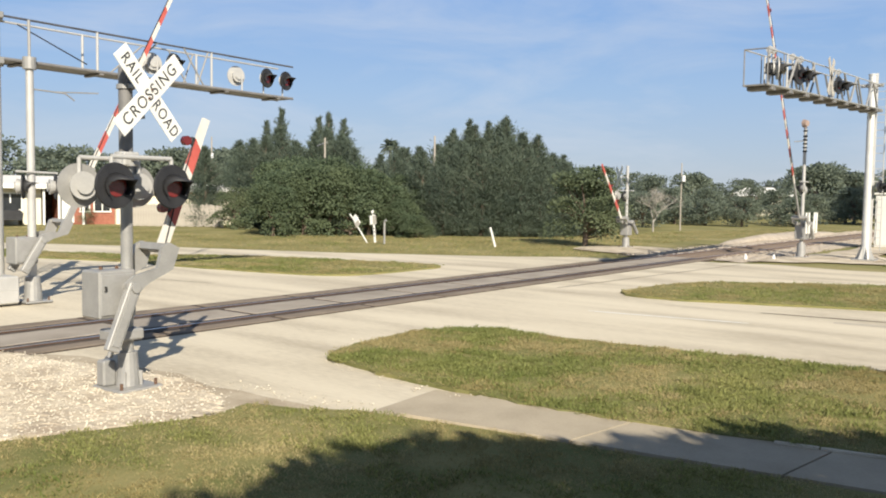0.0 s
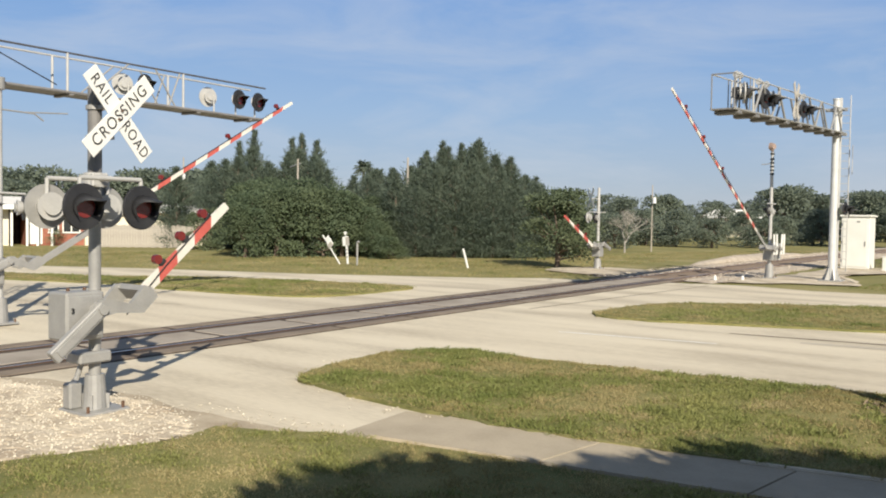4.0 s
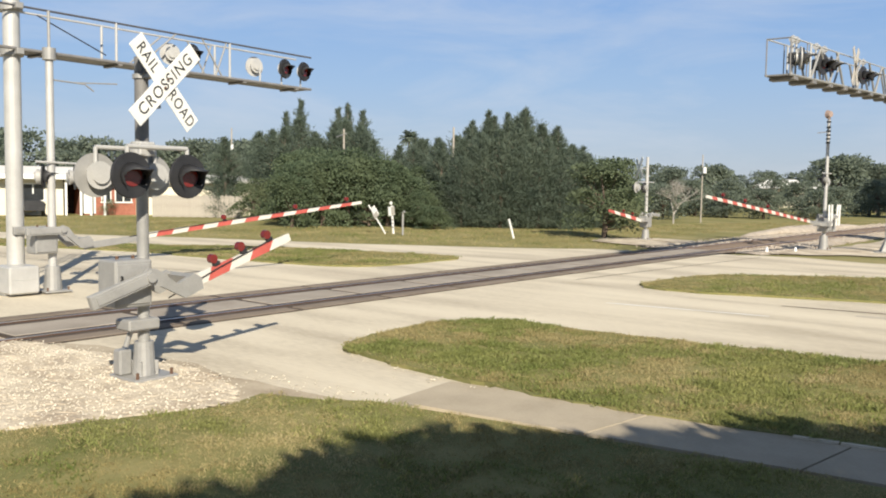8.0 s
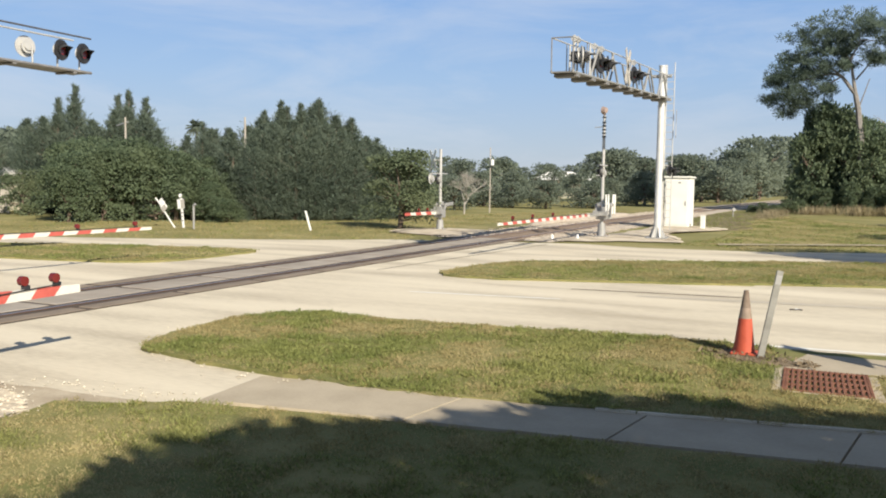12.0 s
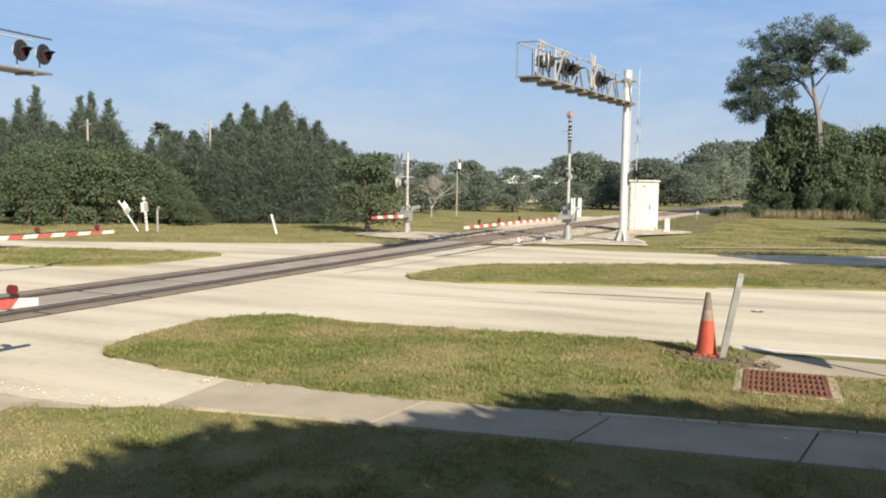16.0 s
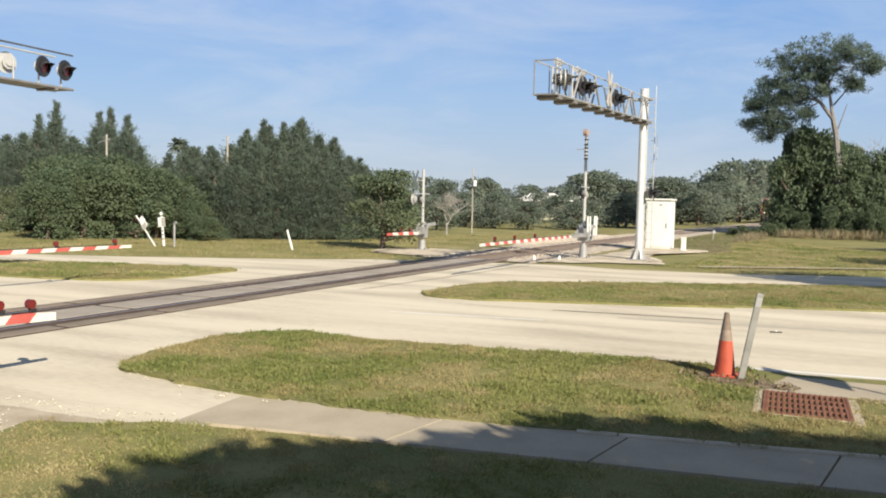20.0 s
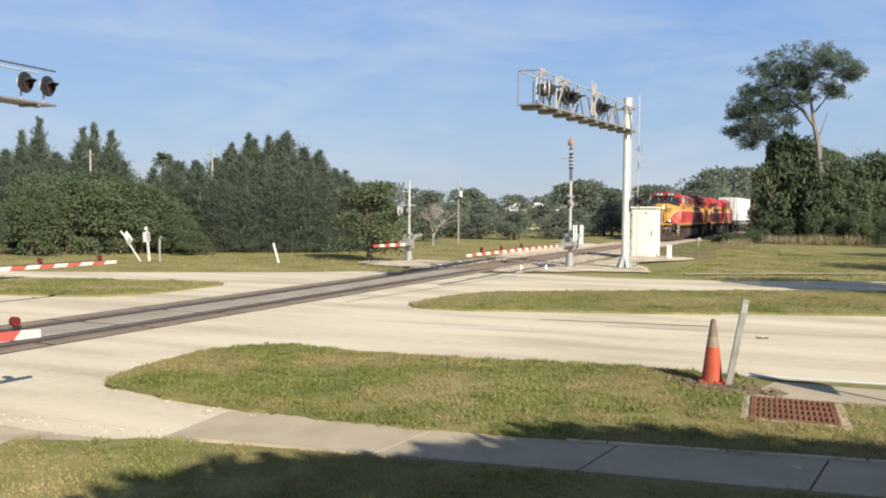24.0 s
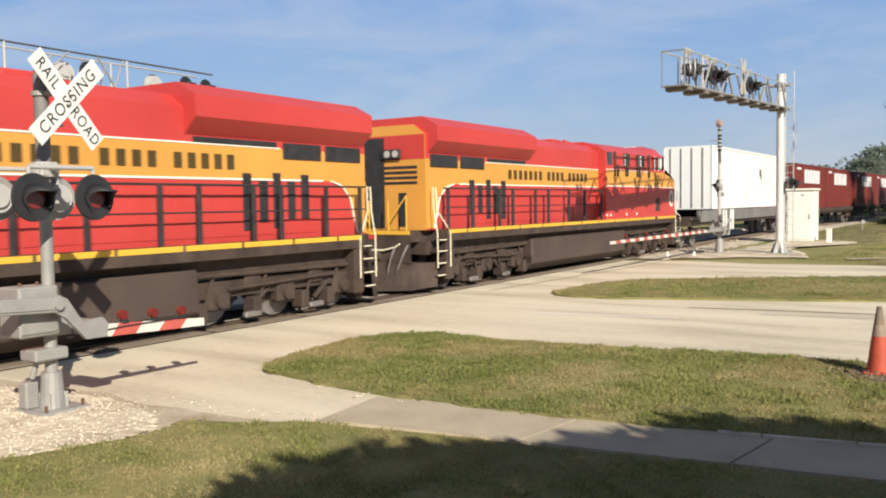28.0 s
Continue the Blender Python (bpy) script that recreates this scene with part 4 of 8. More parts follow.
def cantilever(name, at, label, length, sgn, z0, z1, slope, mast_h, mast_r, back, posts, braces, brace_r, near_rail, bearer):
    """A mast with a walkway truss along local y times sgn."""
    th = base(name, at, label, "signal cantilever", "signal cantilevers")
    bm = bmesh.new()
    rod(bm, (0, 0, 0.05), (0, 0, mast_h), mast_r, mast_r * 0.92, 24)
    disc(bm, (0, 0, mast_h + 0.02), (0, 0, 1), mast_r * 1.05, 0.05, 24)
    part("mast", bm, M_MAST if near_rail is M_ALU else M_ALU, th)
    bm = bmesh.new()
    box(bm, -0.42, 0.42, -0.42, 0.42, 0.0, 0.07, 0.01)
    part("base_plate", bm, M_GALV, th)
    for a in range(6):
        bm = bmesh.new()
        q = Matrix.Rotation(radians(60 * a), 4, "Z")
        v = [bm.verts.new(q @ Vector(p)) for p in ((mast_r * 0.8, -0.012, 0.07), (0.36, -0.012, 0.07), (mast_r * 0.8, -0.012, 0.62), (mast_r * 0.8, 0.012, 0.07), (0.36, 0.012, 0.07), (mast_r * 0.8, 0.012, 0.62))]
        for f in ((0, 1, 2), (3, 5, 4), (0, 3, 4, 1), (1, 4, 5, 2), (2, 5, 3, 0)):
            bm.faces.new([v[i] for i in f])
        part("gusset", bm, M_ALU, th)
    for z in (z0 - 0.05, z1):
        bm = bmesh.new()
        disc(bm, (0, 0, z), (0, 0, 1), mast_r + 0.05, 0.14, 20)
        box(bm, -0.4, 0.4, -0.07, 0.07, z - 0.06, z + 0.06, 0.01)
        part("collar", bm, M_GALV, th)

    def at_y(y, z):
        return z + slope * y

    W = 0.30
    for x in (-W, W):
        for zz, r in ((z0, 0.034), (z1, 0.022)):
            bm = bmesh.new()
            rod(bm, (x, -sgn * back, at_y(-back, zz)), (x, sgn * length, at_y(length, zz)), r, None, 8)
            # the west lower chords are darkened to carry the shade underneath
            part("chord", bm, (M_GALV if bearer > 0.1 else M_DARKGALV) if zz == z0 else near_rail if x > 0 else M_ALU, th)
    n = int(length / 0.75)
    # underside shade is put into the dark colour of grating and bearers
    part("walkway_grating", box(bmesh.new(), -W, W, min(0, sgn * length), max(0, sgn * length), -0.018, 0.018, 0, Matrix.Rotation(math.atan(slope * sgn), 4, "X") @ Matrix.Translation((0, 0, 0))), M_DARKGALV, th).location = (0, 0, z0)
    n = int(length / 1.75)
    for i in range(n + 1):
        y = length * (i + 0.3) / (n + 0.6)
        bm = bmesh.new()
        box(bm, -W - 0.03, W + 0.03, sgn * y - bearer, sgn * y + bearer, at_y(y, z0) - 0.05 - bearer * 0.45, at_y(y, z0) - 0.03, 0.012)
        part("cross_bearer", bm, M_DARKGALV, th)
    for y in posts:
        for x in (-W, W):
            bm = bmesh.new()
            rod(bm, (x, sgn * y, at_y(y, z0)), (x, sgn * y, at_y(y, z1)), 0.028, None, 8)
            part("railing_post", bm, M_ALU, th)
    for ya, yb in braces:
        for x in (-W, W):
            bm = bmesh.new()
            rod(bm, (x, sgn * ya, at_y(ya, z0)), (x, sgn * yb, at_y(yb, z1)), brace_r, None, 8)
            part("brace", bm, M_GALV, th)
    return th, at_y


west_cant, wz = cantilever("signal_cantilever", pose(-18.75, 8.1, 0), "galvanised signal cantilever with a railed walkway over the road", 7.75, 1, 4.90, 5.74, -0.006, 6.6, 0.17, 1.1, (2.1, 5.1), ((2.65, 3.6), (4.88, 4.3), (4.68, 5.0)), 0.02, M_DARKPOLE, 0.05)
for y, ry in ((3.6, 168), (3.95, 12), (6.05, 172), (6.75, 10), (7.4, 10)):
    lamp_head(west_cant, "flashing_lamp", pose(0.42 if ry < 90 else 0.05, y, 5.28, 0, 0, ry), M_ALU if ry > 90 else M_BLACK, 0.25, 0.3)
    bm = bmesh.new()
    rod(bm, (0.28, y, 4.9), (0.28, y, 5.3), 0.022, None, 8)
    part("lamp_bracket", bm, M_ALU, west_cant)
bm = bmesh.new()
rod(bm, (0.05, 0.5, 5.66), (0.05, 2.0, 5.05), 0.014, None, 6)
part("cable", bm, M_BLACK, west_cant)
bm = bmesh.new()
for z in (0.35, 0.6):
    box(bm, 0.0, 0.7, -0.45, 0.15, z - 0.3, z, 0.03)
part("ground_box", bm, M_ALU, west_cant)
bm = bmesh.new()
for y in (-0.35, -0.6):
    rod(bm, (-0.15, y, 0.6), (-0.15, y, 6.5), 0.02, None, 6)
for i in range(18):
    rod(bm, (-0.15, -0.35, 0.8 + i * 0.32), (-0.15, -0.6, 0.8 + i * 0.32), 0.012, None, 5)
part("ladder", bm, M_ALU, west_cant)

east_cant, ez = cantilever("signal_cantilever", pose(-8.34, 36.6, 0), "white signal cantilever with railed walkway and lamp clusters over the road", 14.0, -1, 5.88, 6.8, -0.042, 7.2, 0.145, 0.3, (12.3,), tuple((q, q + 0.85) for q in (0.5, 3.1, 5.0, 8.9, 10.6)) + tuple((q, q - 0.85) for q in (2.4, 4.9, 7.8, 10.4, 12.2)), 0.034, M_ALU, 0.16)
bm = bmesh.new()
for x in (-0.3, 0.3):
    rod(bm, (x, -14.0, ez(14, 5.85)), (x, -14.0, ez(14, 6.8)), 0.018, None, 8)
    rod(bm, (x, -12.6, ez(12.6, 5.88)), (x, -12.6, ez(12.6, 6.8)), 0.016, None, 8)
    rod(bm, (x, -14.0, ez(14, 6.8)), (x, -12.6, ez(12.6, 6.8)), 0.018, None, 8)
rod(bm, (-0.3, -14.0, ez(14, 6.8)), (0.3, -14.0, ez(14, 6.8)), 0.018, None, 8)
part("end_frame", bm, M_DARKGALV, east_cant)
for y, rz, bk in ((13.2, 25, M_ALU), (12.9, 190, M_BLACK), (11.1, -12, M_BLACK), (10.3, 8, M_BLACK), (6.6, -8, M_BLACK), (5.8, 10, M_BLACK)):
    lamp_head(east_cant, "flashing_lamp", pose(0.3, -y, ez(y, 6.35), 0, 0, rz), bk, 0.3, 0.42)
    bm = bmesh.new()
    rod(bm, (0.1, -y, ez(y, 5.9)), (0.1, -y, ez(y, 6.95)), 0.03, None, 8)
    disc(bm, (0.1, -y, ez(y, 6.85)), (0, 1, 0), 0.09, 0.1, 12)
    part("lamp_bracket", bm, M_ALU, east_cant)
    bm = bmesh.new()
    box(bm, 0.02, 0.26, -y - 0.12, -y + 0.12, ez(y, 6.2), ez(y, 6.5), 0.03)
    part("lamp_case", bm, M_BLACK, east_cant)
M_TAN = mat("faded_tan_board", (0.34, 0.31, 0.27), (0.46, 0.43, 0.38), 0.8, 0, 3, 30, 0.1, 0.7, 0.3)
for ang in (30, -30):
    bm = bmesh.new()
    box(bm, -0.01, 0.01, -0.1, 0.1, -0.62, 0.62, 0.003, Matrix.Translation((0.45, -8.2, ez(8.2, 6.5))) @ Matrix.Rotation(radians(ang), 4, "X"))
    part("crossed_board", bm, M_TAN, east_cant, "faded crossed boards")
    bm = bmesh.new()
    box(bm, -0.01, 0.01, -0.07, 0.07, -0.62, 0.62, 0.003, Matrix.Translation((0.55, 0.45, 4.85)) @ Matrix.Rotation(radians(10), 4, "Z") @ Matrix.Rotation(radians(ang), 4, "X"))
    part("crossed_board", bm, M_TAN, east_cant, "faded crossed boards")
bm = bmesh.new()
rod(bm, (0.1, 0.3, 0.1), (0.1, 0.3, 7.3), 0.06, None, 10)
for i in range(22):
    rod(bm, (0.1, 0.3, 0.6 + i * 0.3), (0.45, 0.36, 0.6 + i * 0.3), 0.012, None, 5)
rod(bm, (0.45, 0.36, 0.4), (0.45, 0.36, 7.4), 0.02, None, 6)
part("ladder", bm, M_ALU, east_cant)
lamp_head(east_cant, "flashing_lamp", pose(0.42, 0.05, 2.9, 0, 0, -10), M_BLACK, 0.26, 0.42)
lamp_head(east_cant, "flashing_lamp", pose(0.42, 0.75, 2.8, 0, 0, 12), M_BLACK, 0.26, 0.42)
bm = bmesh.new()
rod(bm, (0, 0, 3.1), (0.3, 0.85, 3.1), 0.03, None, 8)
part("lamp_crossarm", bm, M_ALU, east_cant)

# ---- equipment cabinet ----
cab = base("equipment_cabinet", pose(-9.2, 47.6, 0), "cream steel railway equipment cabinet on a concrete pad", "cabinet")
bm = bmesh.new()
box(bm, -0.78, 0.52, -0.8, 0.8, 0.06, 2.66, 0.015)
part("body", bm, M_CASE, cab)
bm = bmesh.new()
box(bm, -0.86, 0.60, -0.88, 0.88, 2.66, 2.76, 0.02)
part("roof", bm, M_CASE, cab)
bm = bmesh.new()
box(bm, -0.70, 0.44, -0.825, -0.80, 0.16, 2.56, 0.008)
dr = part("door", bm, M_CASE, cab)
bm = bmesh.new()
box(bm, 0.32, 0.36, -0.86, -0.825, 1.2, 1.45, 0.006)
part("handle", bm, M_GALV, dr)
for z in (0.5, 1.4, 2.3):
    bm = bmesh.new()
    rod(bm, (-0.71, -0.83, z - 0.07), (-0.71, -0.83, z + 0.07), 0.015, None, 8)
    part("hinge", bm, M_GALV, dr)
bm = bmesh.new()
box(bm, -0.06, 0.08, -0.835, -0.826, 2.38, 2.46)
part("plate", bm, M_GALV, dr)
bm = bmesh.new()
box(bm, -1.0, 1.0, -1.0, 1.0, -0.1, 0.06, 0.02)
part("pad", bm, M_WALK, cab)
post = base("cable_post", pose(-7.95, 46.9, 0), "small cream cable post beside the cabinet", "post")
bm = bmesh.new()
box(bm, -0.12, 0.12, -0.12, 0.12, 0, 0.68, 0.02)
part("body", bm, M_CASE, post)
bm = bmesh.new()
box(bm, -0.14, 0.14, -0.14, 0.14, 0.68, 0.72, 0.01)
part("cap", bm, M_CASE, post)

# ---- traffic cone, leaning post and storm drain ----
cone = base("traffic_cone", pose(-2.37, 11.78, 0.05), "faded orange traffic cone with a dark top in the grass", "traffic cone")
bm = bmesh.new()
box(bm, -0.165, 0.165, -0.165, 0.165, 0, 0.03, 0.01)
part("base", bm, M_CONE, cone)
bm = bmesh.new()
disc(bm, (0, 0, 0.255), (0, 0, 1), 0.138, 0.44, 28, 0.085)
part("lower_body", bm, M_CONE, cone)
bm = bmesh.new()
disc(bm, (0, 0, 0.545), (0, 0, 1), 0.0852, 0.14, 28, 0.064)
part("band", bm, mat("grey_reflective_band", (0.20, 0.15, 0.11), (0.34, 0.26, 0.20), 0.6, 0, 8, 40, 0.1), cone, "dull grey reflective collar")
bm = bmesh.new()
disc(bm, (0, 0, 0.73), (0, 0, 1), 0.064, 0.23, 28, 0.030)
part("tip", bm, M_CONEDARK, cone, "dark grey-brown tip")

lean = base("marker_post", pose(-2.16, 11.62, 0.0, 0, 11, 30), "weathered grey marker post leaning over beside the cone", "post")
bm = bmesh.new()
box(bm, -0.045, 0.045, -0.014, 0.014, -0.1, 1.2, 0.005)
part("board", bm, mat("dark_weathered_board", (0.17, 0.165, 0.145), (0.30, 0.29, 0.26), 0.85, 0, 3, 30, 0.3), lean)
bm = bmesh.new()
box(bm, -0.04, 0.04, -0.0165, -0.0145, 1.02, 1.14)
part("reflector", bm, M_GALV, lean, "dull reflector plate")

drain = base("storm_drain", pose(-1.35, 10.42, 0.0, 0, 0, 2), "rusty cast-iron storm drain grate in a worn concrete collar", "drain")
for x0, x1, y0, y1 in ((-0.56, -0.46, -0.60, 0.62), (0.46, 0.56, -0.72, 0.55), (-0.46, 0.46, -0.63, -0.60), (-0.46, 0.46, 0.60, 0.66)):
    part("collar", box(bmesh.new(), x0, x1, y0, y1, -0.2, 0.058, 0.006), M_WALK, drain)
part("pit", box(bmesh.new(), -0.46, 0.46, -0.60, 0.60, -0.3, -0.12), M_DARKHOLE, drain)
for x in (-0.445, 0.445):
    part("grate_frame", box(bmesh.new(), x - 0.015, x + 0.015, -0.60, 0.60, -0.03, 0.072, 0.004), M_GRATE, drain)
for y in (-0.56, -0.28, 0.0, 0.28, 0.56):
    part("cross_bar", box(bmesh.new(), -0.43, 0.43, y - 0.042, y + 0.042, -0.03, 0.066, 0.004), M_GRATE, drain)
for k in range(15):
    x = -0.413 + k * 0.059
    part("bar", box(bmesh.new(), x - 0.0165, x + 0.0165, -0.60, 0.60, -0.03, 0.07, 0.004), M_GRATE, drain)
part("apron", prism(bmesh.new(), [(-0.50, 0.67), (-0.40, 1.0), (-0.19, 1.75), (3.6, 1.65), (3.6, 1.0), (1.2, 0.5), (0.57, 0.56), (0.55, 0.67)], -0.1, 0.054), M_WALK, drain)

# dead leaves and soil washed up round the cone, and a scrap lying in the lane
M_LITTER = mat("dead_leaf_litter", (0.11, 0.085, 0.055), (0.26, 0.205, 0.14), 0.95, 0, 6, 40, 0.6, 0.7, 0.1)
slab("leaf_litter_soil", smooth_outline([(-2.75, 11.6), (-2.45, 11.35), (-1.95, 11.2), (-1.6, 11.2), (-1.55, 11.4), (-1.9, 11.7), (-2.3, 11.95), (-2.65, 12.0)], 4, 0.07, 15), -0.05, 0.056, M_LITTER, "dark soil and leaf litter round the cone", "soil")
scrap = base("road_scrap", pose(-1.96, 16.85, 0.0, 0, 0, 15), "small dark scrap lying on the road", "litter")
bm = bmesh.new()
box(bm, -0.11, 0.11, -0.03, 0.03, 0.0, 0.02, 0.008)
part("strip", bm, M_BLACK, scrap)
bm = bmesh.new()
box(bm, -0.02, 0.03, -0.02, 0.03, 0.018, 0.035, 0.006)
part("flap", bm, M_WHITE, scrap)

# ---- marker posts along the far road ----
def sign_pair():
    s = base("warning_sign", pose(-29.55, 31.5, 0, 0, -6, 0), "white marker post with bent red and white plates", "sign", "leaning signs")
    part("post", box(bmesh.new(), -0.06, 0.06, -0.02, 0.02, -0.1, 1.35, 0.005), M_WHITE, s)
    part("plate", box(bmesh.new(), -0.22, 0.2, -0.035, -0.022, 0.85, 1.3, 0.006), M_WHITE, s)
    part("red_plate", box(bmesh.new(), 0.0, 0.22, -0.045, -0.036, 0.88, 1.28, 0.004), M_TAN, s)
    disc_b = bmesh.new()
    disc(disc_b, (0, -0.03, 1.47), (0, 1, 0), 0.09, 0.03, 14)
    part("finial", disc_b, M_WHITE, s)
    for z in (0.25, 0.45, 0.62):
        part("dark_mark", box(bmesh.new(), -0.03, 0.05, -0.026, -0.021, z, z + 0.06), M_DARKPOLE, s)
    s2 = base("warning_sign", pose(-29.75, 31.1, 0, 0, -40, 0), "bent sign post with tilted white plates", "sign", "leaning signs")
    part("post", box(bmesh.new(), -0.03, 0.03, -0.02, 0.02, -0.1, 1.75, 0.005), M_WHITE, s2)
    part("plate", box(bmesh.new(), -0.28, 0.06, -0.035, -0.022, 1.0, 1.35, 0.006, Matrix.Rotation(radians(12), 4, "Y")), M_WHITE, s2)
    part("plate", box(bmesh.new(), 0.02, 0.32, -0.045, -0.034, 0.95, 1.5, 0.006), M_WHITE, s2)
    part("red_plate", box(bmesh.new(), -0.06, 0.26, -0.05, -0.046, 0.9, 1.15, 0.004), M_TAN, s2)
    b = base("vent_pipe", pose(-28.4, 30.9, 0), "grey vent pipe with a bent top in the grass", "pipe")
    bm = bmesh.new()
    rod(bm, (0, 0, -0.1), (0, 0, 1.02), 0.05, None, 12)
    part("pipe", bm, M_GALV, b)
    bm = bmesh.new()
    rod(bm, (0, 0, 1.02), (0.1, 0, 1.1), 0.06, None, 12)
    part("cap", bm, M_GALV, b)
    w = base("marker_post", pose(-23.53, 33.2, 0, 0, -18, 0), "thin white marker post leaning in the grass", "post")
    part("stake", box(bmesh.new(), -0.04, 0.04, -0.03, 0.03, -0.1, 0.9, 0.006), M_WHITE, w)


sign_pair()
for x, y in ((-12.1, 33.9), (-11.2, 34.5)):
    b = base("track_marker", pose(x, y, -0.02), "small white marker by the rail", "marker", "track markers")
    bm = bmesh.new()
    disc(bm, (0, 0, 0.1), (0, 0, 1), 0.07, 0.2, 10, 0.04)
    part("stub", bm, M_WHITE, b)
b = base("switch_target", pose(-8.6, 66.5, 0), "small white and grey track target", "marker")
bm = bmesh.new()
rod(bm, (0, 0, 0), (0, 0, 0.7), 0.04, None, 8)
part("stem", bm, M_GALV, b)
bm = bmesh.new()
disc(bm, (0.05, 0, 0.55), (0.6, -1, 0), 0.13, 0.05, 16)
part("plate", bm, M_GALV, b)

# a road sign beside the sidewalk, whose shadow lies on the road
rs = base("road_sign", pose(1.35, 10.2, 0.0), "road sign on a steel post in the verge", "sign")
bm = bmesh.new()
rod(bm, (0, 0, -0.1), (0, 0, 2.5), 0.03, None, 10)
part("post", bm, M_GALV, rs)
bm = bmesh.new()
box(bm, -0.015, 0.0, -0.35, 0.35, 1.75, 2.5, 0.006, Matrix.Rotation(radians(8), 4, "Z") @ Matrix.Translation((0.05, 0, 0)))
part("panel", bm, M_WHITE, rs)

# ---- the train ----
M_GREY = mat("grey_car_paint", (0.12, 0.115, 0.11), (0.24, 0.23, 0.215), 0.6, 0, 1.2, 16, 0.1, 0.8, 0.3)
M_DKGREEN = mat("dark_lettering_paint", (0.05, 0.035, 0.012), (0.09, 0.06, 0.02), 0.6, 0, 3, 20, 0.02, 0.8, 0.3)
M_LINE = mat("white_pinstripe", (0.78, 0.74, 0.64), (0.86, 0.83, 0.74), 0.5, 0, 3, 20, 0, 0.8, 0.3)
M_EMBLEM = mat("emblem_green_grey", (0.05, 0.06, 0.05), (0.34, 0.36, 0.30), 0.5, 0, 6, 30, 0, 0.8, 0.3)
LOCO_L = 21.2


def truck(parent, yc):
    t = base("truck", pose(0, yc, 0), "", "")
    for key in ("label", "category"):
        if key in t:
            del t[key]
    t.parent = parent
    for sx in (-1, 1):
        bm = bmesh.new()
        swept(bm, [(sx * 1.02, 0.55), (sx * 1.16, 0.55), (sx * 1.16, 0.86), (sx * 1.02, 0.86)], -2.3, 2.3)
        for y in (-1.75, 0, 1.75):
            box(bm, min(sx * 1.0, sx * 1.24), max(sx * 1.0, sx * 1.24), y - 0.26, y + 0.26, 0.32, 0.78, 0.04)
            disc(bm, (sx * 1.27, y, 0.5), (1, 0, 0), 0.14, 0.08, 14)
        for y in (-0.9, 0.9):
            box(bm, min(sx * 1.06, sx * 1.22), max(sx * 1.06, sx * 1.22), y - 0.22, y + 0.22, 0.62, 1.08, 0.03)
            rod(bm, (sx * 1.14, y, 0.3), (sx * 1.14, y + 0.5, 0.66), 0.05, None, 8)
        for y in (-2.2, -0.85, 0.5, 1.3, 2.25):
            box(bm, min(sx * 0.98, sx * 1.3), max(sx * 0.98, sx * 1.3), y - 0.11, y + 0.11, 0.14, 0.5, 0.03)
            rod(bm, (sx * 1.22, y, 0.2), (sx * 1.22, y + 0.3, 0.95), 0.03, None, 6)
        rod(bm, (sx * 1.25, -2.3, 0.98), (sx * 1.25, 2.2, 0.93), 0.045, None, 8)
        rod(bm, (sx * 1.28, -1.6, 0.7), (sx * 1.28, 1.4, 0.78), 0.03, None, 8)
        part("side_frame", bm, M_GRIME, t)
        for y in (-1.75, 0, 1.75):
            bm = bmesh.new()
            disc(bm, (sx * 0.8, y, 0.56), (1, 0, 0), 0.53, 0.13, 28)
            disc(bm, (sx * 0.71, y, 0.56), (1, 0, 0), 0.57, 0.03, 28)
            part("wheel", bm, M_STEELW, t)
        for y in (-1.2, 0.62):
            bm = bmesh.new()
            box(bm, min(sx * 1.2, sx * 1.32), max(sx * 1.2, sx * 1.32), y, y + 0.42, 0.12, 0.24, 0.03)
            part("brake_shoe", bm, M_STEELW, t)
    return t


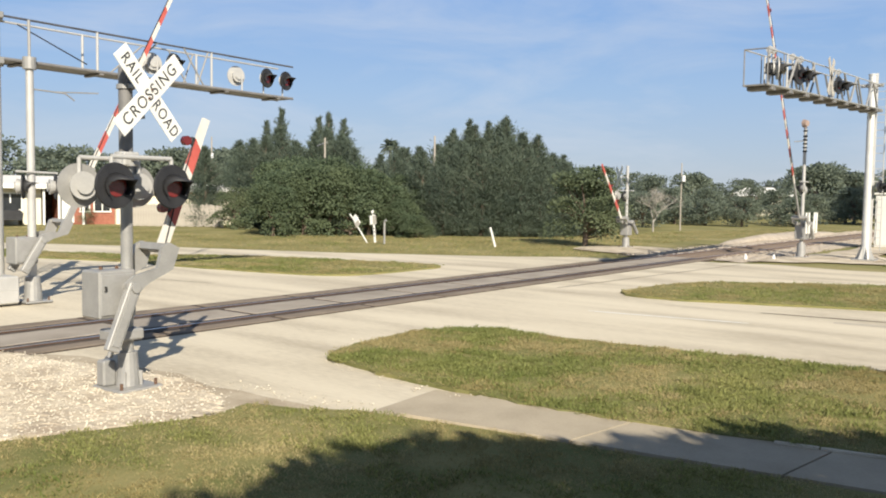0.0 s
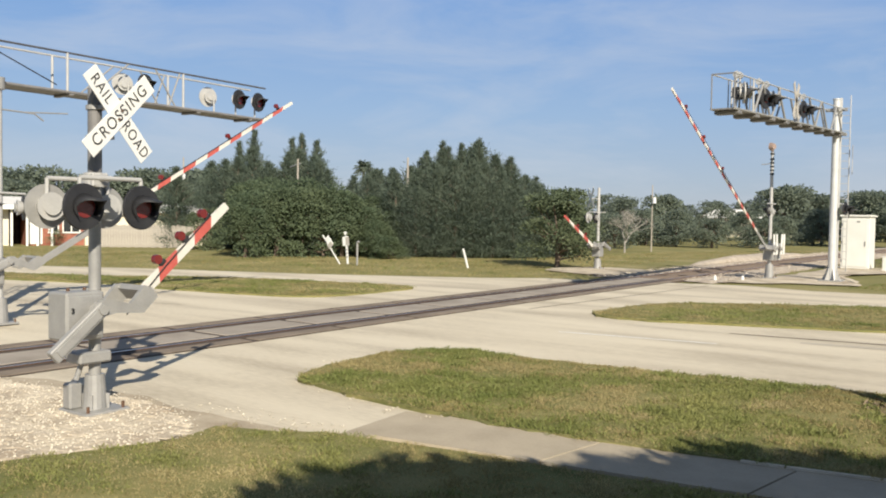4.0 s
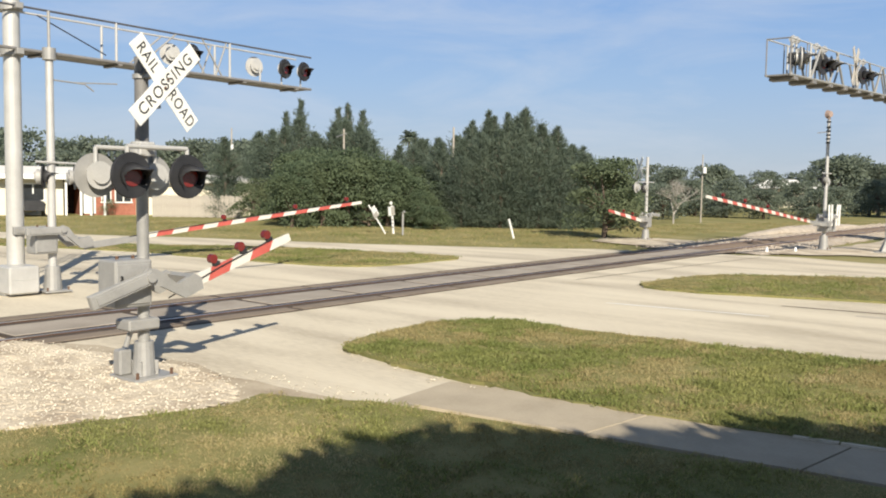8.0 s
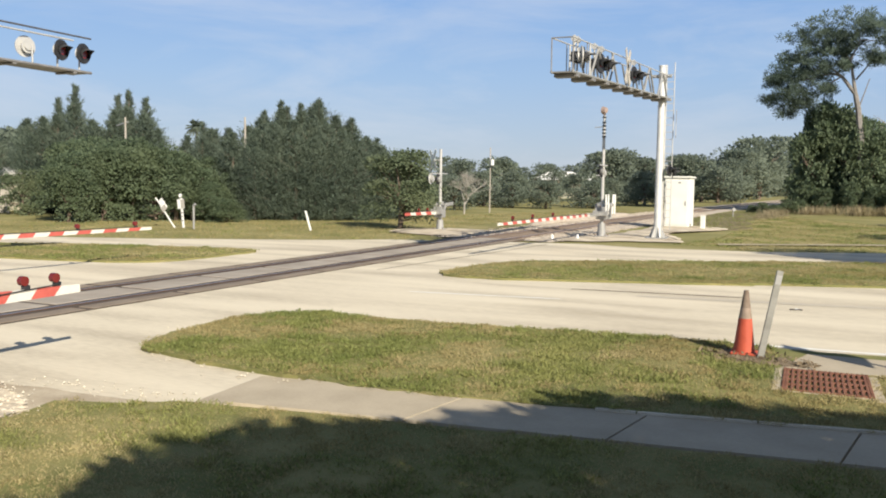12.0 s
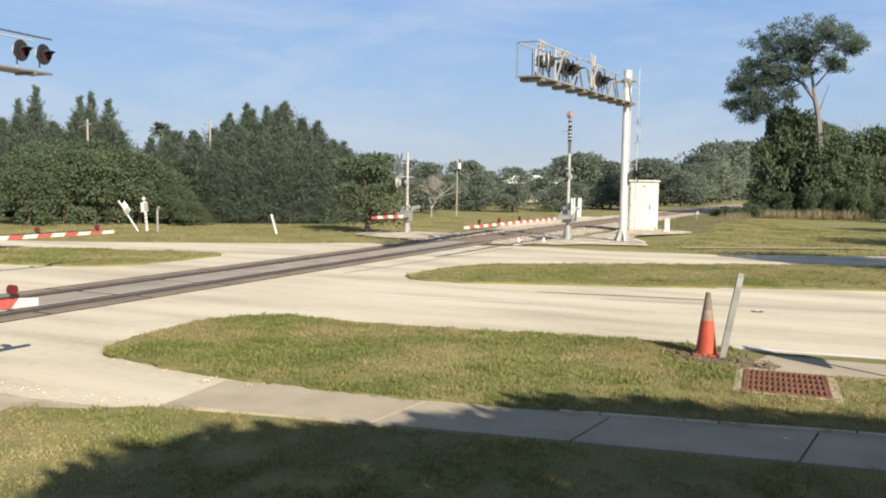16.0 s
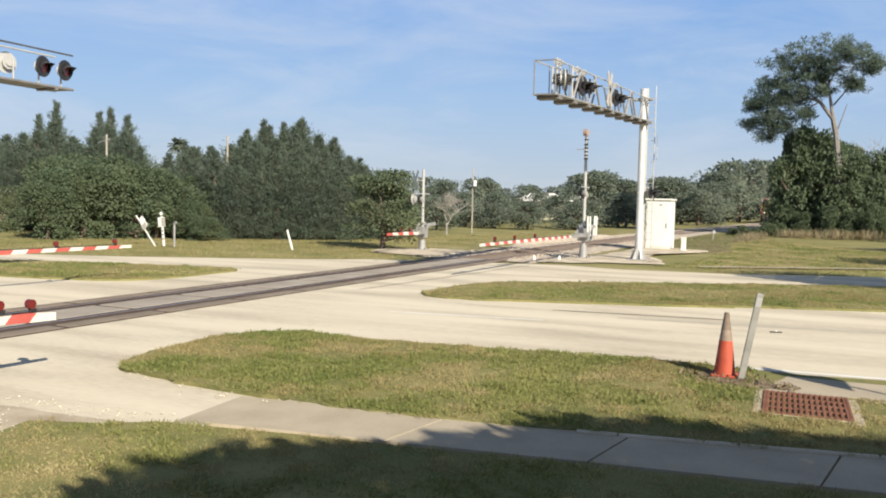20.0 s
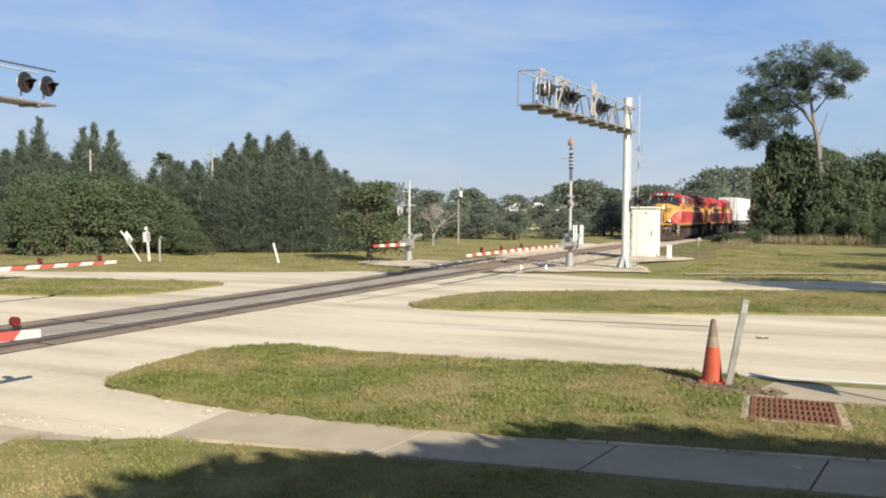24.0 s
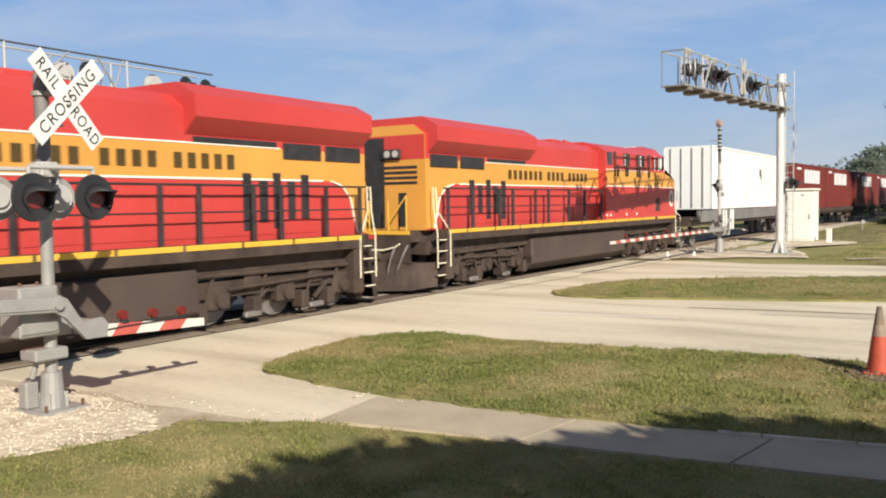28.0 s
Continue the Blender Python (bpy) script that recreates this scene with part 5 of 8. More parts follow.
def locomotive(name, label, lead):
    lo = base(name, pose(0, 0, 0), label, "locomotive", "locomotives")
    # frame, deck and yellow sill stripe
    bm = bmesh.new()
    swept(bm, [(-1.5, 1.28), (1.5, 1.28), (1.5, 1.56), (-1.5, 1.56)], 1.36, 20.0)
    part("deck", bm, M_GRIME, lo)
    for y0, y1 in ((0.6, 1.37), (19.99, 20.9)):
        bm = bmesh.new()
        swept(bm, [(-1.0, 1.27), (1.0, 1.27), (1.0, 1.555), (-1.0, 1.555)], y0, y1)
        part("end_platform", bm, M_GRIME, lo)
    bm = bmesh.new()
    swept(bm, [(-1.2, 0.95), (1.2, 0.95), (1.2, 1.3), (-1.2, 1.3)], 0.6, 20.5)
    part("centre_sill", bm, M_GRIME, lo)
    for sx in (-1, 1):
        y = 1.4
        while y < 19.3:
            e = min(y + (2.4 if y < 4 else 1.42), 19.9)
            x0, x1 = sorted((sx * 1.5, sx * 1.508))
            part("sill_stripe", box(bmesh.new(), x0, x1, y, e, 1.465, 1.56), M_SILL, lo)
            y = e + 0.07 if not 3.4 < e < 4 else e + 0.35
    part("front_stripe", box(bmesh.new(), -0.98, 0.98, 0.585, 0.6, 1.46, 1.56), M_SILL, lo)
    part("rear_stripe", box(bmesh.new(), -0.98, 0.98, 20.9, 20.915, 1.46, 1.56), M_SILL, lo)
    # nose: a narrow flat front, wide bevels and a top that falls to both sides
    bm = bmesh.new()
    plan = [(-1.48, 2.96, 3.42), (-1.48, 1.5, 3.13), (-0.5, 0.95, 3.38), (0.5, 0.95, 3.38), (1.48, 1.5, 3.13), (1.48, 2.96, 3.42)]
    low = [bm.verts.new((x, y, 1.56)) for x, y, z in plan]
    mid = [bm.verts.new((x, y, 2.74)) for x, y, z in plan]
    top = [bm.verts.new((x, y, z - 0.05)) for x, y, z in plan]
    rim = [bm.verts.new((x * 0.965, y + 0.05, z)) for x, y, z in plan]
    for i in range(5):
        f = bm.faces.new((low[i], low[i + 1], mid[i + 1], mid[i]))
        f.material_index = 1 if i in (0, 4) else 0
        bm.faces.new((mid[i], mid[i + 1], top[i + 1], top[i]))
        bm.faces.new((top[i], top[i + 1], rim[i + 1], rim[i]))
    crest = bm.verts.new((0, 2.5, 3.6))
    for i in range(5):
        bm.faces.new((rim[i], rim[i + 1], crest))
    bmesh.ops.recalc_face_normals(bm, faces=bm.faces)
    part("nose", bm, [M_YEL, M_RED], lo)
    # red sweeps up over the bevels behind a curved white line
    for sx in (-1, 1):
        curve = [(0.66, 1.56), (0.68, 1.75), (0.74, 2.02), (0.86, 2.3), (1.02, 2.52), (1.22, 2.67), (1.485, 2.74)]
        edge = [Vector((sx * x, 0.95 + (x - 0.5) * 0.561 - 0.006, z)) for x, z in curve]
        corner = Vector((sx * 1.485, 1.496, 1.56))
        bm = bmesh.new()
        vv = [bm.verts.new(p) for p in edge + [corner]]
        vb = [bm.verts.new(p + Vector((-sx * 0.01, 0.012, 0))) for p in edge + [corner]]
        bm.faces.new(vv)
        for i in range(len(vv)):
            bm.faces.new((vv[i], vv[(i + 1) % len(vv)], vb[(i + 1) % len(vv)], vb[i]))
        bmesh.ops.recalc_face_normals(bm, faces=bm.faces)
        part("nose_panel", bm, M_RED, lo)
        bm = bmesh.new()
        for p, q in zip(edge, edge[1:]):
            rod(bm, p, q, 0.022, None, 6)
        rod(bm, edge[-1], (sx * 1.485, 2.96, 2.76), 0.022, None, 6)
        part("pinstripe", bm, M_LINE, lo)
    # dark trim below the windscreens, drawn down to a point on each side
    bm = bmesh.new()
    for sx in (-1, 1):
        v = [bm.verts.new(p) for p in ((sx * 0.02, 2.28, 3.60), (sx * 1.36, 2.58, 3.58), (sx * 1.46, 1.95, 3.27), (sx * 1.42, 1.53, 3.16), (sx * 0.45, 1.06, 3.415), (sx * 0.02, 1.06, 3.43))]
        bm.faces.new(v)
    bmesh.ops.recalc_face_normals(bm, faces=bm.faces)
    bmesh.ops.solidify(bm, geom=list(bm.faces), thickness=0.02)
    part("windscreen_trim", bm, M_BLACK, lo)
    for k, z in enumerate((2.60, 2.71, 2.82, 2.93)):
        for sx in (-1, 1):
            bm = bmesh.new()
            x0, x1 = sorted((sx * (0.28 if k > 1 else 0.2) if sx > 0 else -0.1, sx * 0.5))
            if sx > 0 or k < 3:
                box(bm, x0, x1, 0.935, 0.95, z, z + 0.05)
                box(bm, 0, (0.44 if sx > 0 else 0.12) - 0.03 * (3 - k), -0.008, 0.008, z, z + 0.05, 0, Matrix.Translation((sx * 0.5, 0.943, 0)) @ Matrix.Rotation(radians(29.3 if sx > 0 else 150.7), 4, "Z"))
                part("nose_bar", bm, M_BLACK, lo)
    bm = bmesh.new()
    disc(bm, (-0.3, 0.945, 3.04), (0, 1, 0), 0.15, 0.02, 20)
    part("bell_recess", bm, M_BLACK, lo)
    part("nose_door_stripe", box(bmesh.new(), -0.13, -0.03, 0.935, 0.95, 1.66, 2.52), M_BLACK, lo)
    part("nose_door_stripe", box(bmesh.new(), 0.08, 0.18, 0.935, 0.95, 1.66, 2.52), M_BLACK, lo)
    bm = bmesh.new()
    rod(bm, (0.02, 0.92, 1.64), (0.02, 0.92, 2.54), 0.022, None, 8)
    part("nose_grab", bm, M_LINE, lo)
    bm = bmesh.new()
    rod(bm, (0.0, 0.93, 2.58), (0.0, 0.93, 3.5), 0.014, None, 6)
    part("nose_post", bm, M_YEL, lo)
    for x in (-0.42, 0.46):
        part("door_handle", box(bmesh.new(), x - 0.09, x + 0.09, 0.92, 0.95, 2.05, 2.08, 0.006), M_BLACK, lo)
    hl = part("headlight_case", box(bmesh.new(), 0.05, 0.27, 0.88, 0.97, 2.90, 3.26, 0.03), M_GRIME, lo)
    for z in (2.99, 3.17):
        bm = bmesh.new()
        disc(bm, (0.16, 0.875, z), (0, 1, 0), 0.066, 0.02, 16)
        part("headlight", bm, M_LIGHT if lead else M_ALU, hl)
    for sx in (-1, 1):
        bm = bmesh.new()
        disc(bm, (sx * 0.78, 0.66, 1.82), (0, 1, 0), 0.12, 0.16, 16)
        box(bm, sx * 0.78 - 0.13, sx * 0.78 + 0.13, 0.62, 0.86, 1.55, 1.96, 0.02)
        dl = part("ditch_light", bm, M_GRIME, lo)
        bm = bmesh.new()
        disc(bm, (sx * 0.78, 0.575, 1.82), (0, 1, 0), 0.08, 0.02, 16)
        part("lens", bm, M_BULB if lead else M_ALU, dl)
    # cab
    cab_y0, cab_y1 = 2.84, 9.4
    prof = [(-1.5, 1.56), (1.5, 1.56), (1.5, 2.76), (1.5, 3.36), (1.46, 4.0), (1.16, 4.34), (0.6, 4.5), (-0.6, 4.5), (-1.16, 4.34), (-1.46, 4.0), (-1.5, 3.36), (-1.5, 2.76)]
    bm = bmesh.new()
    n = len(prof)
    rings = []
    for y, raked in ((cab_y0, 1), (5.0, 0), (cab_y1, 0)):
        ring = []
        for x, z in prof:
            yy = y + (0.28 * max(0, z - 3.3) / 0.9 if raked else 0) - (0.26 * max(0.0, 1 - abs(x) / 1.5) if raked and z > 3.3 else 0)
            ring.append(bm.verts.new((x, yy, z - (0.14 if not raked and z > 4.3 else 0))))
        rings.append(ring)
    for a, b in zip(rings, rings[1:]):
        for i in range(n):
            f = bm.faces.new((a[i], b[i], b[(i + 1) % n], a[(i + 1) % n]))
            f.material_index = 1 if i in (2, 10) else 0
    bm.faces.new(rings[0])
    bm.faces.new(rings[-1][::-1])
    bmesh.ops.recalc_face_normals(bm, faces=bm.faces)
    part("cab_shell", bm, [M_RED, M_YEL], lo)
    for sx in (-1, 1):
        # side windows
        w = part("side_window", box(bmesh.new(), min(sx * 1.44, sx * 1.505), max(sx * 1.44, sx * 1.505), 2.98, 4.42, 3.44, 4.0, 0.02), M_GLASS, lo)
        for y in (2.98, 3.3, 3.68, 3.95, 4.18, 4.42):
            bm = bmesh.new()
            box(bm, min(sx * 1.5, sx * 1.515), max(sx * 1.5, sx * 1.515), y - 0.022, y + 0.022, 3.42, 4.02)
            part("window_post", bm, M_LINE if y in (2.98, 3.68, 4.18) else M_RED, w)
        part("window_blind", box(bmesh.new(), min(sx * 1.506, sx * 1.512), max(sx * 1.506, sx * 1.512), 3.32, 3.56, 3.5, 3.98), M_CONTW, w)
        bm = bmesh.new()
        v = [bm.verts.new(p) for p in ((sx * 1.47, 2.9, 4.08), (sx * 1.47, 4.6, 3.98), (sx * 1.60, 4.5, 3.93), (sx * 1.60, 3.0, 4.03))]
        bm.faces.new(v)
        bmesh.ops.solidify(bm, geom=list(bm.faces), thickness=0.02)
        part("awning", bm, M_RED, lo)
        # windscreens
        q = Matrix.Translation((0, 2.6, 3.46))
        bm = bmesh.new()
        v = [(sx * 0.12, -0.26, 0.12), (sx * 1.32, -0.01, 0.12), (sx * 1.24, 0.14, 0.55), (sx * 0.12, -0.08, 0.58)]
        vv = [bm.verts.new(q @ Vector((x, y - 0.012, z))) for x, y, z in v]
        vb = [bm.verts.new(q @ Vector((x, y + 0.04, z))) for x, y, z in v]
        bm.faces.new(vv)
        for i in range(4):
            bm.faces.new((vv[i], vb[i], vb[(i + 1) % 4], vv[(i + 1) % 4]))
        bmesh.ops.recalc_face_normals(bm, faces=bm.faces)
        ws = part("windscreen", bm, M_GLASS, lo)
        bm = bmesh.new()
        rod(bm, q @ Vector((sx * 0.5, -0.2, 0.1)), q @ Vector((sx * 0.62, -0.06, 0.5)), 0.007, None, 5)
        rod(bm, q @ Vector((sx * 0.5, -0.24, 0.06)), q @ Vector((sx * 1.1, -0.1, 0.1)), 0.007, None, 5)
        part("wiper", bm, M_LINE, ws)
        nb = part("number_board", box(bmesh.new(), min(sx * 0.22, sx * 0.82), max(sx * 0.22, sx * 0.82), 2.60, 2.95, 4.19, 4.39, 0.01), M_WHITE, lo)
        text_mesh("road_number", "801", 0.2, 0.004, M_LETTER, nb, Matrix.Translation((sx * 0.52, 2.595, 4.29)) @ Matrix.Rotation(radians(90), 4, "X"), 0.004)
        for x0, x1, z0, z1 in ((0.18, 0.24, 4.16, 4.42), (0.80, 0.86, 4.16, 4.42), (0.24, 0.80, 4.39, 4.42), (0.24, 0.80, 4.16, 4.19)):
            part("board_frame", box(bmesh.new(), min(sx * x0, sx * x1), max(sx * x0, sx * x1), 2.58, 2.95, z0, z1), M_BLACK, nb)
        side = Matrix(((0, 0, sx, 0), (sx, 0, 0, 0), (0, 1, 0, 0), (0, 0, 0, 1)))
        text_mesh("road_number", "801", 0.56, 0.003, M_LETTER, lo, Matrix.Translation((sx * 1.506, 3.72, 3.05)) @ side, 0.008)
        bm = bmesh.new()
        rod(bm, (sx * 1.50, 2.88, 3.5), (sx * 1.45, 3.02, 4.05), 0.022, None, 6)
        part("corner_trim", bm, M_LINE, lo)
        # emblem, hatch and small vents
        bm = bmesh.new()
        disc(bm, (sx * 1.49, 2.0, 2.30), (1, 0, 0), 0.35, 0.02, 28)
        bmesh.ops.scale(bm, vec=(1, 0.76, 1), space=Matrix.Translation((0, -2.0, 0)), verts=bm.verts)
        em = part("emblem", bm, M_LINE, lo, "pale round emblem")
        bm = bmesh.new()
        disc(bm, (sx * 1.50, 2.0, 2.30), (1, 0, 0), 0.23, 0.015, 24)
        bmesh.ops.scale(bm, vec=(1, 0.66, 1), space=Matrix.Translation((0, -2.0, 0)), verts=bm.verts)
        part("emblem_centre", bm, M_EMBLEM, em)
        part("hatch", box(bmesh.new(), min(sx * 1.49, sx * 1.508), max(sx * 1.49, sx * 1.508), 3.53, 4.05, 1.78, 2.32, 0.006), M_GRIME, lo)
        for y0, y1 in ((5.38, 5.95), (7.02, 7.6), (8.8, 9.2)):
            vt = part("vent", box(bmesh.new(), min(sx * 1.44, sx * 1.505), max(sx * 1.44, sx * 1.505), y0, y1, 3.52, 3.98, 0.01), M_GLASS, lo)
            if y0 < 8:
                for k in range(5):
                    part("louvre", box(bmesh.new(), min(sx * 1.5, sx * 1.52), max(sx * 1.5, sx * 1.52), y1 - 0.16, y1 - 0.02, 3.55 + 0.085 * k, 3.60 + 0.085 * k), M_CONTW, vt)
        for y in (6.2, 7.3, 8.9, 9.25):
            part("marker_plate", box(bmesh.new(), min(sx * 1.5, sx * 1.508), max(sx * 1.5, sx * 1.508), y, y + 0.12, 1.68, 1.76), M_LINE, lo)
        bm = bmesh.new()
        rod(bm, (sx * 1.503, 2.96, 2.76), (sx * 1.503, 9.4, 2.76), 0.022, None, 6)
        rod(bm, (sx * 1.503, 4.75, 3.36), (sx * 1.503, 9.4, 3.36), 0.016, None, 6)
        part("pinstripe", bm, M_LINE, lo)
    # upper railing beside the cab body
    for sx in (-1, 1):
        for y, z0, z1, w in ((4.92, 3.14, 4.03, 0.08), (6.22, 3.13, 4.0, 0.08), (5.98, 3.13, 3.55, 0.05), (7.45, 3.14, 4.0, 0.06), (7.28, 3.14, 3.5, 0.04), (8.57, 3.13, 4.02, 0.06), (8.3, 3.13, 3.55, 0.05)):
            part("railing_post", box(bmesh.new(), min(sx * 1.51, sx * 1.55), max(sx * 1.51, sx * 1.55), y - w, y + w, z0, z1, 0.01), M_GRIME, lo)
        for z in (3.5, 3.86):
            bm = bmesh.new()
            rod(bm, (sx * 1.54, 5.0, z), (sx * 1.54, 8.7, z - 0.03), 0.018, None, 6)
            part("railing_bar", bm, M_GRIME, lo)
    # long hood
    HW = 1.2
    prof = [(-HW, 1.56), (HW, 1.56), (HW, 2.72), (HW, 3.34), (HW, 3.95), (0.85, 4.2), (-0.85, 4.2), (-HW, 3.95), (-HW, 3.34), (-HW, 2.72)]
    bm = bmesh.new()
    a = [bm.verts.new((x, 9.4, z)) for x, z in prof]
    b = [bm.verts.new((x, 20.5, z)) for x, z in prof]
    n = len(prof)
    for i in range(n):
        f = bm.faces.new((a[i], b[i], b[(i + 1) % n], a[(i + 1) % n]))
        f.material_index = 1 if i in (2, 8) else 0
    f = bm.faces.new(b[::-1])
    f.material_index = 1
    bm.faces.new(a)
    bmesh.ops.recalc_face_normals(bm, faces=bm.faces)
    part("long_hood", bm, [M_RED, M_YEL], lo)
    # radiator housing with its wide overhang
    bm = bmesh.new()
    swept(bm, [(-1.5, 3.78), (-HW + 0.02, 3.46), (HW - 0.02, 3.46), (1.5, 3.78), (1.5, 4.16), (1.05, 4.40), (-1.05, 4.40), (-1.5, 4.16)], 14.9, 20.4)
    part("radiator_housing", bm, M_RED, lo)
    for sx in (-1, 1):
        # the thin first strip paints the overhang's shade in black; the others are grilles
        for y0, y1 in ((15.1, 17.4), (17.6, 18.85), (19.0, 20.3)):
            g = part("radiator_grille", box(bmesh.new(), min(sx * HW, sx * (HW + 0.03)), max(sx * HW, sx * (HW + 0.03)), y0, y1, 3.14 if y0 > 16 else 3.36, 3.46, 0.008), M_BLACK, lo)
        bm = bmesh.new()
        rod(bm, (sx * HW, 9.4, 2.72), (sx * HW, 18.9, 2.72), 0.022, None, 6)
        rod(bm, (sx * HW, 9.4, 3.34), (sx * HW, 17.5, 3.34), 0.018, None, 6)
        part("pinstripe", bm, M_LINE, lo)
        # hood doors with their seams and handles
        for k in range(9):
            y = 9.6 + k * 1.0
            part("hood_door", box(bmesh.new(), min(sx * HW, sx * (HW + 0.012)), max(sx * HW, sx * (HW + 0.012)), y, y + 0.96, 1.66, 2.62, 0.006), M_RED, lo)
        for y0, y1, z0, z1 in ((16.38, 16.62, 1.76, 2.84), (16.85, 17.1, 1.9, 2.7), (17.27, 17.5, 1.78, 2.86), (17.72, 17.95, 1.95, 2.7), (18.15, 18.4, 1.95, 2.84)):
            part("dark_vent", box(bmesh.new(), min(sx * HW, sx * (HW + 0.03)), max(sx * HW, sx * (HW + 0.03)), y0, y1, z0, z1, 0.006), M_BLACK, lo)
        # lettering as plain blocks
        y = 10.4
        seq = (7, 4, 5)
        order = seq if sx > 0 else seq[::-1]
        for cnt in order:
            for k in range(cnt):
                x0, x1 = sorted((sx * (HW + 0.001), sx * (HW + 0.012)))
                part("letter_block", box(bmesh.new(), x0, x1, y + 0.03, y + 0.22, 2.90, 3.17), M_DKGREEN, lo)
                y += 0.335
            y += 0.26
        # stanchions and handrails
        for y in (9.75, 11.24, 12.53, 14.05, 14.96, 16.4, 17.2, 18.67, 19.9):
            part("stanchion", box(bmesh.new(), min(sx * 1.44, sx * 1.5), max(sx * 1.44, sx * 1.5), y - 0.05, y + 0.05, 1.5, 2.62, 0.01), M_BLACK, lo)
        for z, r in ((2.6, 0.022), (2.12, 0.016)):
            bm = bmesh.new()
            rod(bm, (sx * 1.47, 9.5, z), (sx * 1.47, 20.1, z), r, None, 8)
            part("handrail", bm, M_BLACK, lo)
        # front steps and their rails
        for k, z in enumerate((0.42, 0.72, 1.02, 1.3)):
            part("step", box(bmesh.new(), min(sx * 1.02, sx * 1.48), max(sx * 1.02, sx * 1.48), 0.78 + 0.02 * k, 1.36, z - 0.02, z + 0.015), M_GRIME, lo)
            part("step_edge", box(bmesh.new(), min(sx * 1.46, sx * 1.49), max(sx * 1.46, sx * 1.49), 0.80 + 0.02 * k, 1.34, z, z + 0.022), M_HANDRAIL, lo)
            part("step_edge", box(bmesh.new(), min(sx * 1.46, sx * 1.49), max(sx * 1.46, sx * 1.49), 20.07 - 0.04 * k, 20.43 - 0.04 * k, z, z + 0.022), M_HANDRAIL, lo)
            part("rear_step", box(bmesh.new(), min(sx * 1.02, sx * 1.48), max(sx * 1.02, sx * 1.48), 20.05 - 0.04 * k, 20.45 - 0.04 * k, z - 0.02, z + 0.015), M_GRIME, lo)
        for y0, y1 in ((1.38, 1.75), (19.65, 20.0)):
            part("step_side", box(bmesh.new(), min(sx * 0.95, sx * 1.48), max(sx * 0.95, sx * 1.48), y0, y1, 0.3, 1.3, 0.02), M_GRIME, lo)
        for yb, yk in ((0.76, 0.02), (1.42, -0.55), (20.45, 0.0), (19.85, 0.45)):
            bm = bmesh.new()
            rod(bm, (sx * 1.5, yb, 0.62), (sx * 1.5, yb, 1.5), 0.016, None, 6)
            if yb < 1:
                rod(bm, (sx * 1.5, yb, 0.95), (sx * 1.38, yb - 0.1, 0.85), 0.016, None, 6)
                rod(bm, (sx * 1.5, yb, 1.5), (sx * 0.9, yb + 0.2, 2.2), 0.016, None, 6)
            else:
                rod(bm, (sx * 1.5, yb, 1.5), (sx * 1.4, yb + yk, 2.05), 0.016, None, 6)
                rod(bm, (sx * 1.4, yb + yk, 2.05), (sx * 1.38, yb + yk * 1.05, 2.62), 0.016, None, 6)
            part("grab_rail", bm, M_HANDRAIL, lo)
        part("fuel_tank_side", box(bmesh.new(), min(sx * 1.0, sx * 1.38), max(sx * 1.0, sx * 1.38), 7.2, 15.0, 0.34, 1.12, 0.05), M_TANK, lo)
    bm = bmesh.new()
    swept(bm, [(-1.1, 0.16), (1.1, 0.16), (1.36, 0.36), (1.36, 0.6), (-1.36, 0.6), (-1.36, 0.36)], 7.2, 15.0)
    part("fuel_tank", bm, M_TANK, lo)
    # yellow wraps round the rear corners below a curved white line
    for sx in (-1, 1):
        bm = bmesh.new()
        pts = [(20.5, 1.6), (20.15, 1.6), (20.02, 1.95), (19.9, 2.35), (19.6, 2.62), (19.2, 2.72), (20.5, 2.72)]
        x0, x1 = sx * HW, sx * (HW + 0.016)
        va, vb = [bm.verts.new((x0, y, z)) for y, z in pts], [bm.verts.new((x1, y, z)) for y, z in pts]
        bm.faces.new(vb)
        for i in range(len(pts)):
            bm.faces.new((va[i], va[(i + 1) % len(pts)], vb[(i + 1) % len(pts)], vb[i]))
        bmesh.ops.recalc_face_normals(bm, faces=bm.faces)
        part("corner_panel", bm, M_YEL, lo)
        bm = bmesh.new()
        for (ya, za), (yb, zb) in zip(pts[1:5], pts[2:6]):
            rod(bm, (x1, ya, za), (x1, yb, zb), 0.022, None, 6)
        part("pinstripe", bm, M_LINE, lo)
    part("end_cover", box(bmesh.new(), -HW + 0.02, HW - 0.02, 20.5, 20.508, 3.34, 3.95), M_RED, lo)
    # rear hood end bars and lamp
    for k in range(4):
        z = 2.72 + 0.13 * k
        part("end_bar", box(bmesh.new(), -0.95, 0.95, 20.5, 20.515, z, z + 0.065), M_BLACK, lo)
    for x in (-0.5, 0.5):
        part("end_stripe", box(bmesh.new(), x - 0.12, x + 0.12, 20.5, 20.515, 1.65, 2.5), M_BLACK, lo)
    # shadow of the coupled locomotive, laid on the end as a black panel
    part("end_door", box(bmesh.new(), 0.05, 1.14, 20.515, 20.53, 1.62, 3.9), M_BLACK, lo, "black panel standing in for shade on half the end")
    for x in (-0.85, 0.85):
        bm = bmesh.new()
        rod(bm, (x, 20.86, 1.5), (x, 20.86, 2.42), 0.018, None, 6)
        rod(bm, (x, 20.86, 2.42), (x * 0.35, 20.86, 1.75), 0.018, None, 6)
        rod(bm, (x * 0.35, 20.86, 1.5), (x * 0.35, 20.86, 2.3), 0.018, None, 6)
        part("end_rail", bm, M_SILL, lo, "yellow end handrail")
    re = part("rear_lamp_case", box(bmesh.new(), -0.5, 0.1, 20.53, 20.6, 3.35, 3.6, 0.02), M_BLACK, lo)
